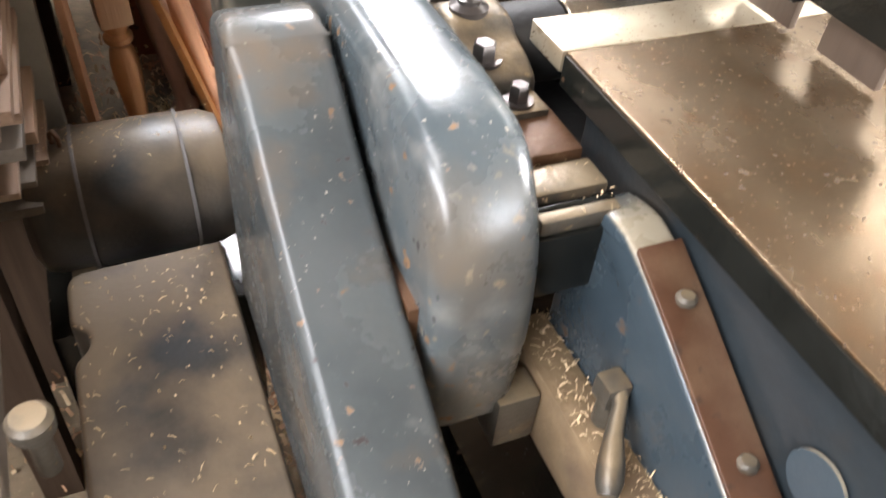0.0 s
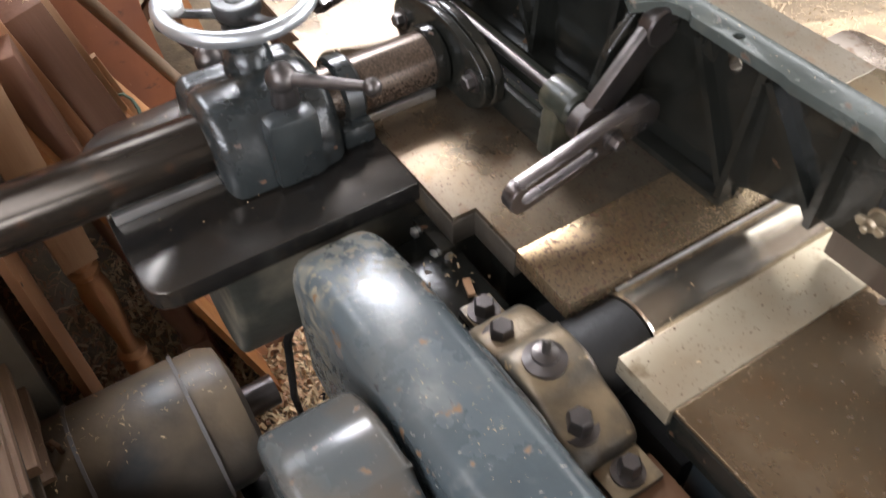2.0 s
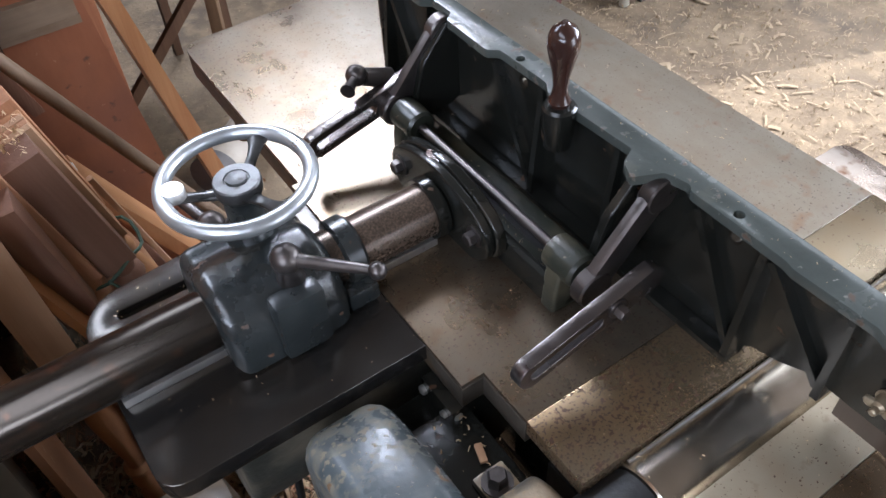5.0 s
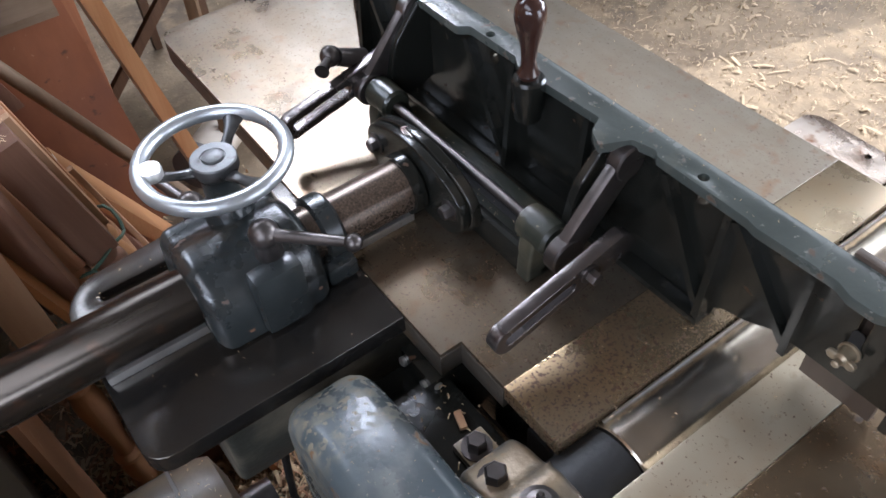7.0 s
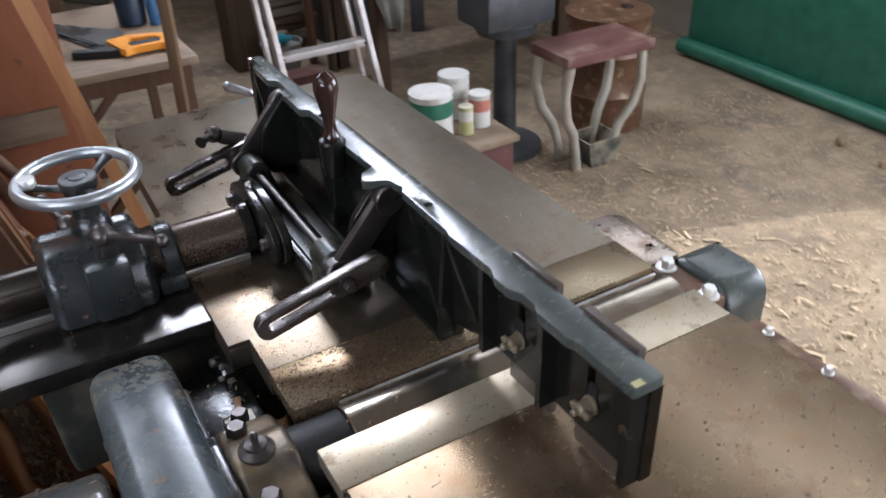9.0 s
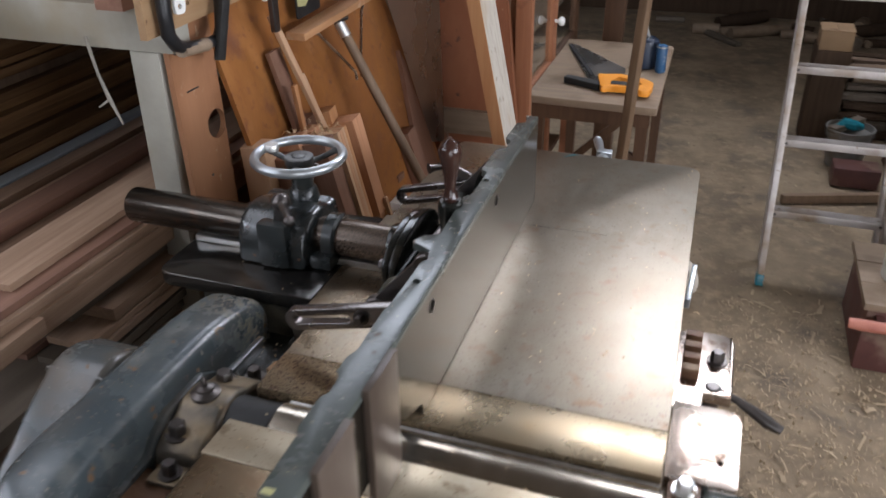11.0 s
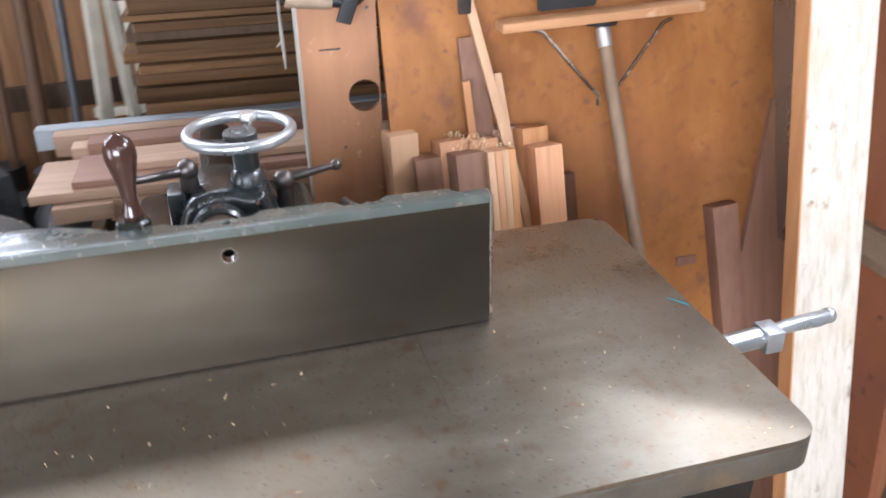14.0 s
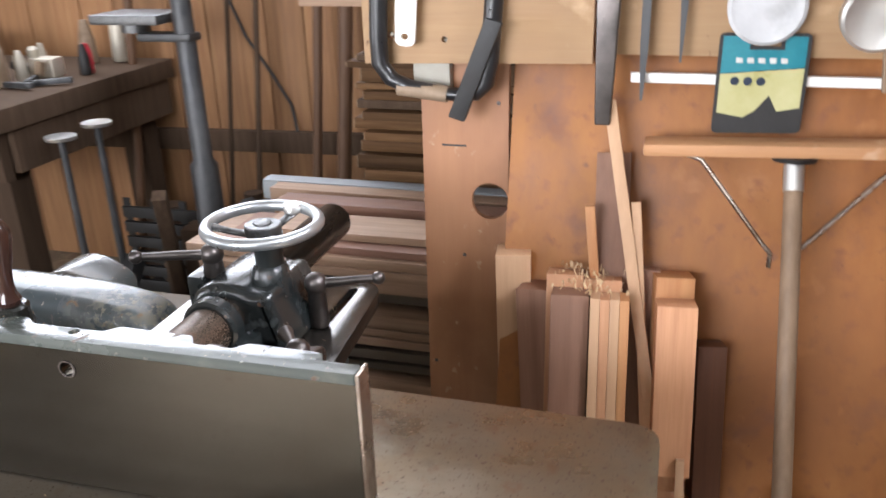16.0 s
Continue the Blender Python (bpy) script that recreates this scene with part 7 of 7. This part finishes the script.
part("rung", bm, "pale_cast", tr)
bm = bm_new()
beam(bm, (XW + 0.05, -2.4, 0.5), (XW + 0.05, 0.6, 0.55), 0.03, 0.09, bev=0.004)
solo("wall_rail", bm, "old_dark_wood", "dark rail across the plank wall", "rail")
for yy, r in ((-0.35, 0.03), (-0.24, 0.045), (-0.12, 0.03), (-0.02, 0.025), (0.06, 0.03), (0.16, 0.022), (0.26, 0.035), (-0.6, 0.018), (-0.72, 0.015), (-1.15, 0.03), (0.38, 0.03)):
    bm = bm_new()
    sweep(bm, [(XW + 0.3, yy - 0.04, F), (XW + 0.2, yy, 0.8), (XW + 0.1, yy + 0.03, 1.7)], r * 0.6, 10)
    solo("leaning_pole", bm, rng.choice(("old_dark_wood", "brown_leg", "brown_leg", "back_iron")), "long dark pole leaning on the plank wall", "pole", "leaning poles")
bm = bm_new()
sweep(bm, [(XW + 0.035, -0.75, 1.4), (XW + 0.035, -0.78, 1.1), (XW + 0.035, -0.72, 0.95), (XW + 0.035, -0.62, 0.8), (XW + 0.035, -0.55, 0.68), (XW + 0.06, -0.52, 0.56)], 0.006, 6)
solo("wall_cable", bm, "black", "black cable running down the plank wall", "cable")
# pedestal machine
dp = thing("pedestal_drill", "grey pedestal drill with a round column", "machine")
bm = bm_new()
lathe(bm, [(0.14, 0), (0.14, 0.03), (0.052, 0.05), (0.05, 0.64), (0.036, 0.66), (0.033, 1.5)], (-1.95, -0.69, F), (0, 0, 1), 24)
part("column", bm, "back_iron", dp)
bm = bm_new()
box(bm, -2.06, -1.86, -1.0, -0.735, 1.062, 1.095, 0.008)
cyl(bm, (-1.95, -0.88, 1.03), (-1.95, -0.88, 1.062), 0.05, 18)
part("table", bm, "pewter", dp)
bm = bm_new()
box(bm, -1.99, -1.91, -0.86, -0.65, 1.0, 1.0295, 0.012)
part("bracket", bm, "back_iron", dp)
wb = thing("back_bench", "heavy cluttered workbench by the plank wall", "workbench")
part("top", B(-2.4, -1.42, -2.9, -1.06, 0.785, 0.86, bev=0.006), "old_dark_wood", wb)
part("front_rail", B(-1.5, -1.46, -2.86, -1.1, 0.62, 0.784), "old_dark_wood", wb)
part("end_rail", B(-2.38, -1.51, -1.12, -1.08, 0.64, 0.784), "old_dark_wood", wb)
for x, yy in ((-1.57, -1.2), (-1.57, -1.95), (-2.3, -1.2), (-1.57, -2.7)):
    part("leg", B(x - 0.05, x + 0.05, yy - 0.05, yy + 0.05, F, 0.784), "old_dark_wood", wb)
for k in range(34):
    x, yy = rng.uniform(-2.35, -1.62), rng.uniform(-2.6, -1.2)
    bm = bm_new()
    if k % 3 == 0:
        lathe(bm, [(0.03, 0), (0.035, 0.01), (0.03, 0.05 + 0.1 * rng.random()), (0.015, 0.17)], seg=12)
    elif k % 3 == 1:
        beam(bm, (0, 0, 0.02), (0.12 * rng.uniform(-1, 1), 0.12 * rng.uniform(-1, 1), 0.03 + 0.1 * rng.random()), 0.025, 0.03, bev=0.004)
    else:
        box(bm, -0.05, 0.05, -0.035, 0.035, 0, 0.03 + 0.09 * rng.random(), 0.005)
    solo("bench_tool", bm, ("back_iron", "old_wood_top", "back_iron", "red", "black", "old_dark_wood", "pale_cast", "black")[k % 8], "small tool or box lying on the back bench", "tool", "tools on the back bench", m=pose(x, yy, 0.861, 0, 0, rng.uniform(0, 180)))
for x, yy, z in ((-1.6, -0.98, 0.745), (-1.72, -0.93, 0.765)):
    stl = thing("round_stand", "small round-topped metal stand", "stand", at=(x, yy, F))
    bm = bm_new()
    lathe(bm, [(0.0001, z - F - 0.012), (0.047, z - F - 0.012), (0.05, z - F - 0.008), (0.05, z - F), (0.0001, z - F)], seg=24)
    part("disc_top", bm, "bright_steel", stl)
    bm = bm_new()
    lathe(bm, [(0.06, 0), (0.06, 0.01), (0.014, 0.02), (0.011, z - F - 0.0125)], seg=14)
    part("stem", bm, "back_iron", stl)
cr = thing("plastic_crate", "black slotted plastic crate", "crate", at=(-2.1, -1.0, F))
for k in range(6):
    part("slat", B(-0.02, 0.0, -0.2, 0.2, 0.02 + 0.065 * k, 0.065 + 0.065 * k, bev=0.003), "black", cr)
for yy in (-0.19, -0.06, 0.07, 0.2):
    part("upright", B(-0.03, -0.0205, yy - 0.015, yy + 0.015, 0, 0.42), "black", cr)
part("bottom", B(-0.3, -0.031, -0.2, 0.2, 0, 0.015), "black", cr)
for k in range(30):
    x, yy = rng.uniform(-2.2, -1.25), rng.uniform(-1.1, 0.05)
    bm = bm_new()
    c = Vector((0, 0, 0.04 + 0.12 * rng.random()))
    if k % 2:
        box(bm, -0.1 * rng.random() - 0.03, 0.07, -0.08, 0.06 + 0.08 * rng.random(), 0, 0.06 + 0.2 * rng.random(), 0.012)
    else:
        sweep(bm, [c + Vector((-0.2, 0, -0.03)), c, c + Vector((0.2, 0.05, 0.03))], 0.02 + 0.03 * rng.random(), 10)
    solo("scrap_iron", bm, ("black", "back_iron", "old_dark_wood", "back_iron", "black_cast")[k % 5], "dark scrap piece on the workshop floor", "scrap", "scrap heap", m=pose(x, yy, F, 0, 0, rng.uniform(0, 180)))

for k in range(26):
    x, yy = rng.uniform(-2.3, -1.5), rng.uniform(-1.15, 0.35)
    w, d, hh = rng.uniform(0.05, 0.13), rng.uniform(0.05, 0.12), rng.uniform(0.18, 0.52)
    bm = bm_new()
    if k % 3 == 0:
        lathe(bm, [(w * 0.8, 0), (w, 0.02), (w, hh * 0.7), (w * 0.6, hh * 0.8), (w * 0.65, hh)], seg=14)
    elif k % 3 == 1:
        box(bm, -w, w, -d, d, 0, hh, 0.012)
    else:
        beam(bm, (-0.1, 0, 0.01), (0.12, 0.06, hh + 0.15), 0.05, 0.06, bev=0.006)
    solo("stored_part", bm, ("black", "back_iron", "old_dark_wood", "black")[k % 4], "dark machine part standing by the plank wall", "machine part", "stored machine parts", m=pose(x, yy, F, 0, 0, rng.uniform(0, 180)))
for k in range(30):
    x, yy = rng.uniform(-2.1, -1.6), rng.uniform(-1.9, -1.16)
    bm = bm_new()
    if k % 2:
        beam(bm, (-0.06, 0, 0.012), (0.07, 0.02, 0.016), 0.02, 0.02, bev=0.003)
    else:
        lathe(bm, [(0.018, 0), (0.022, 0.01), (0.02, 0.05 + 0.05 * rng.random()), (0.01, 0.11)], seg=12)
    solo("bench_tool", bm, ("black", "back_iron", "old_wood_top", "black", "pale_cast", "back_iron")[k % 6] if k != 8 else "red", "small tool or tin lying on the back bench", "tool", "tools on the back bench", m=pose(x, yy, 0.861, 0, 0, rng.uniform(0, 180)))

# ---- shavings ----


def chips(name, n, area, zf, size, material, label, parent=None, seed=1, lift=1.0):
    r = random.Random(seed)
    vs, fs = [], []
    for i in range(n):
        x, y = area(r)
        z = zf(x, y) + 0.001 + 0.004 * r.random()
        l, w = size * (0.3 + 1.2 * r.random() ** 2), size * (0.06 + 0.26 * r.random() ** 2)
        a, tip, curl = r.uniform(0, 6.283), r.uniform(-0.25, 0.25), r.uniform(0.1, 0.7) * size * lift
        ca, sa = math.cos(a), math.sin(a)
        b = len(vs)
        for u, up in ((-0.5, 0), (0.0, curl), (0.5, 0.2 * curl)):
            for v in (-0.5, 0.5):
                px, py = u * l, v * w
                vs.append((x + ca * px - sa * py, y + sa * px + ca * py, z + up + abs(tip) * v * w + max(0, tip) * (u + 0.5) * l))
        fs += [(b, b + 1, b + 3, b + 2), (b + 2, b + 3, b + 5, b + 4)]
    me = bpy.data.meshes.new(name)
    me.from_pydata(vs, [], fs)
    me.materials.append(M[material])
    ob = new(name, me)
    if parent is not None:
        ob.parent = parent
    return tagged(ob, label, "shavings", kind="stuff")


def heap(x, y):
    return F + 0.012 * noise.noise((x * 2.1, y * 2.1, 0.3)) - 0.002


chips("floor_shavings", 22000, lambda r: (r.uniform(0.4, 2.8), min(2.5, -0.9 + 2.9 * r.random() ** 1.3)), heap, 0.017, "floor_chip", "pale wood shavings strewn over the floor", seed=1)
chips("floor_shavings", 500, lambda r: (r.uniform(0.5, 1.9), r.uniform(0.2, 2.1)), heap, 0.05, "floor_chip", "longer straw-like shavings on the floor", seed=21, lift=0.15)
chips("floor_shavings", 5000, lambda r: (r.gauss(-0.42, 0.2), r.gauss(0.75, 0.35)), lambda x, y: heap(x, y) + 0.03 * random.Random(int(x * 9e4)).random(), 0.03, "shaving", "deep pale shavings behind the machine", seed=2)
chips("floor_shavings", 4000, lambda r: (r.gauss(-0.5, 0.25), r.gauss(0.7, 0.45)), lambda x, y: heap(x, y) + 0.03 * random.Random(int(x * 9e4)).random(), 0.03, "shaving_red", "reddish shavings behind the machine", seed=3)
chips("floor_shavings", 900, lambda r: (r.uniform(-0.3, 1.8), r.uniform(1.0, 4.5)), heap, 0.016, "floor_chip", "scattered shavings along the gangway", seed=4)
chips("table_chips", 90, lambda r: (r.uniform(0.02, 0.28), r.uniform(0.2, 0.93)), lambda x, y: T - 0.001, 0.0045, "shaving", "tiny pale chips on the outfeed table", seed=5)
chips("table_chips", 60, lambda r: (r.uniform(-0.21, 0.25), r.uniform(-0.1, 0.1)), lambda x, y: T - 0.001, 0.004, "shaving", "tiny pale chips on the lip plates", seed=6)
chips("box_chips", 260, lambda r: (r.uniform(-0.73, -0.54), r.uniform(-0.45, 0.17)), lambda x, y: 0.449, 0.008, "shaving", "pale chips on the dusty box", seed=7)
chips("guard_chips", 60, lambda r: (r.uniform(-0.515, -0.44), r.uniform(-0.4, 0.05)), lambda x, y: 0.834 + (y - 0.05) * 0.44, 0.004, "shaving", "tiny chips on the sloping guard", seed=8)
chips("ledge_chips", 500, lambda r: (r.uniform(-0.3, -0.26), r.uniform(-0.7, -0.2)), lambda x, y: 0.609 + 0.008 * random.Random(int(y * 9e4)).random(), 0.007, "shaving", "shavings heaped on the slide ledge", seed=9)
chips("bed_chips", 160, lambda r: (r.uniform(-0.34, -0.24), r.uniform(-0.26, 0.2)), lambda x, y: 0.793 if y > 0.09 else 0.79, 0.006, "shaving", "sawdust and chips on the bearing bed", seed=10)
chips("motor_chips", 120, lambda r: (r.uniform(-0.78, -0.5), r.gauss(0.43, 0.03)), lambda x, y: 0.365 + math.sqrt(max(0, 0.1135 ** 2 - (y - 0.43) ** 2)), 0.006, "shaving", "chips lying on the motor", seed=11)
chips("baluster_chips", 90, lambda r: (r.uniform(-0.61, -0.51), r.uniform(0.79, 0.9)), lambda x, y: 0.876, 0.014, "shaving", "curly shavings on the baluster tops", seed=12)
chips("plate_chips", 70, lambda r: (r.uniform(-0.54, -0.26), r.uniform(0.26, 0.52)), lambda x, y: T - 0.001, 0.003, "shaving", "tiny chips on the slide plate", seed=14)
chips("fence_chips", 130, lambda r: (r.uniform(-0.03, -0.001), r.uniform(-0.26, 0.69)), lambda x, y: FT - 0.001, 0.0018, "shaving", "fine dust specks on the fence edge", seed=15)
chips("mount_chips", 120, lambda r: (r.uniform(-0.11, -0.087), r.uniform(0.23, 0.49)), lambda x, y: 0.8675, 0.0028, "shaving", "fine chips lying in the fence mount", seed=16)
chips("guard_specks", 150, lambda r: (r.uniform(-0.4, -0.35), r.uniform(-0.15, 0.18)), lambda x, y: 0.8775, 0.002, "shaving", "fine dust specks on the belt guard", seed=17)
chips("lip_dust", 260, lambda r: (r.uniform(-0.22, -0.02), r.uniform(0.04, 0.3)), lambda x, y: T - 0.0005, 0.0022, "shaving_red", "fine brown dust on the outfeed table", seed=18)
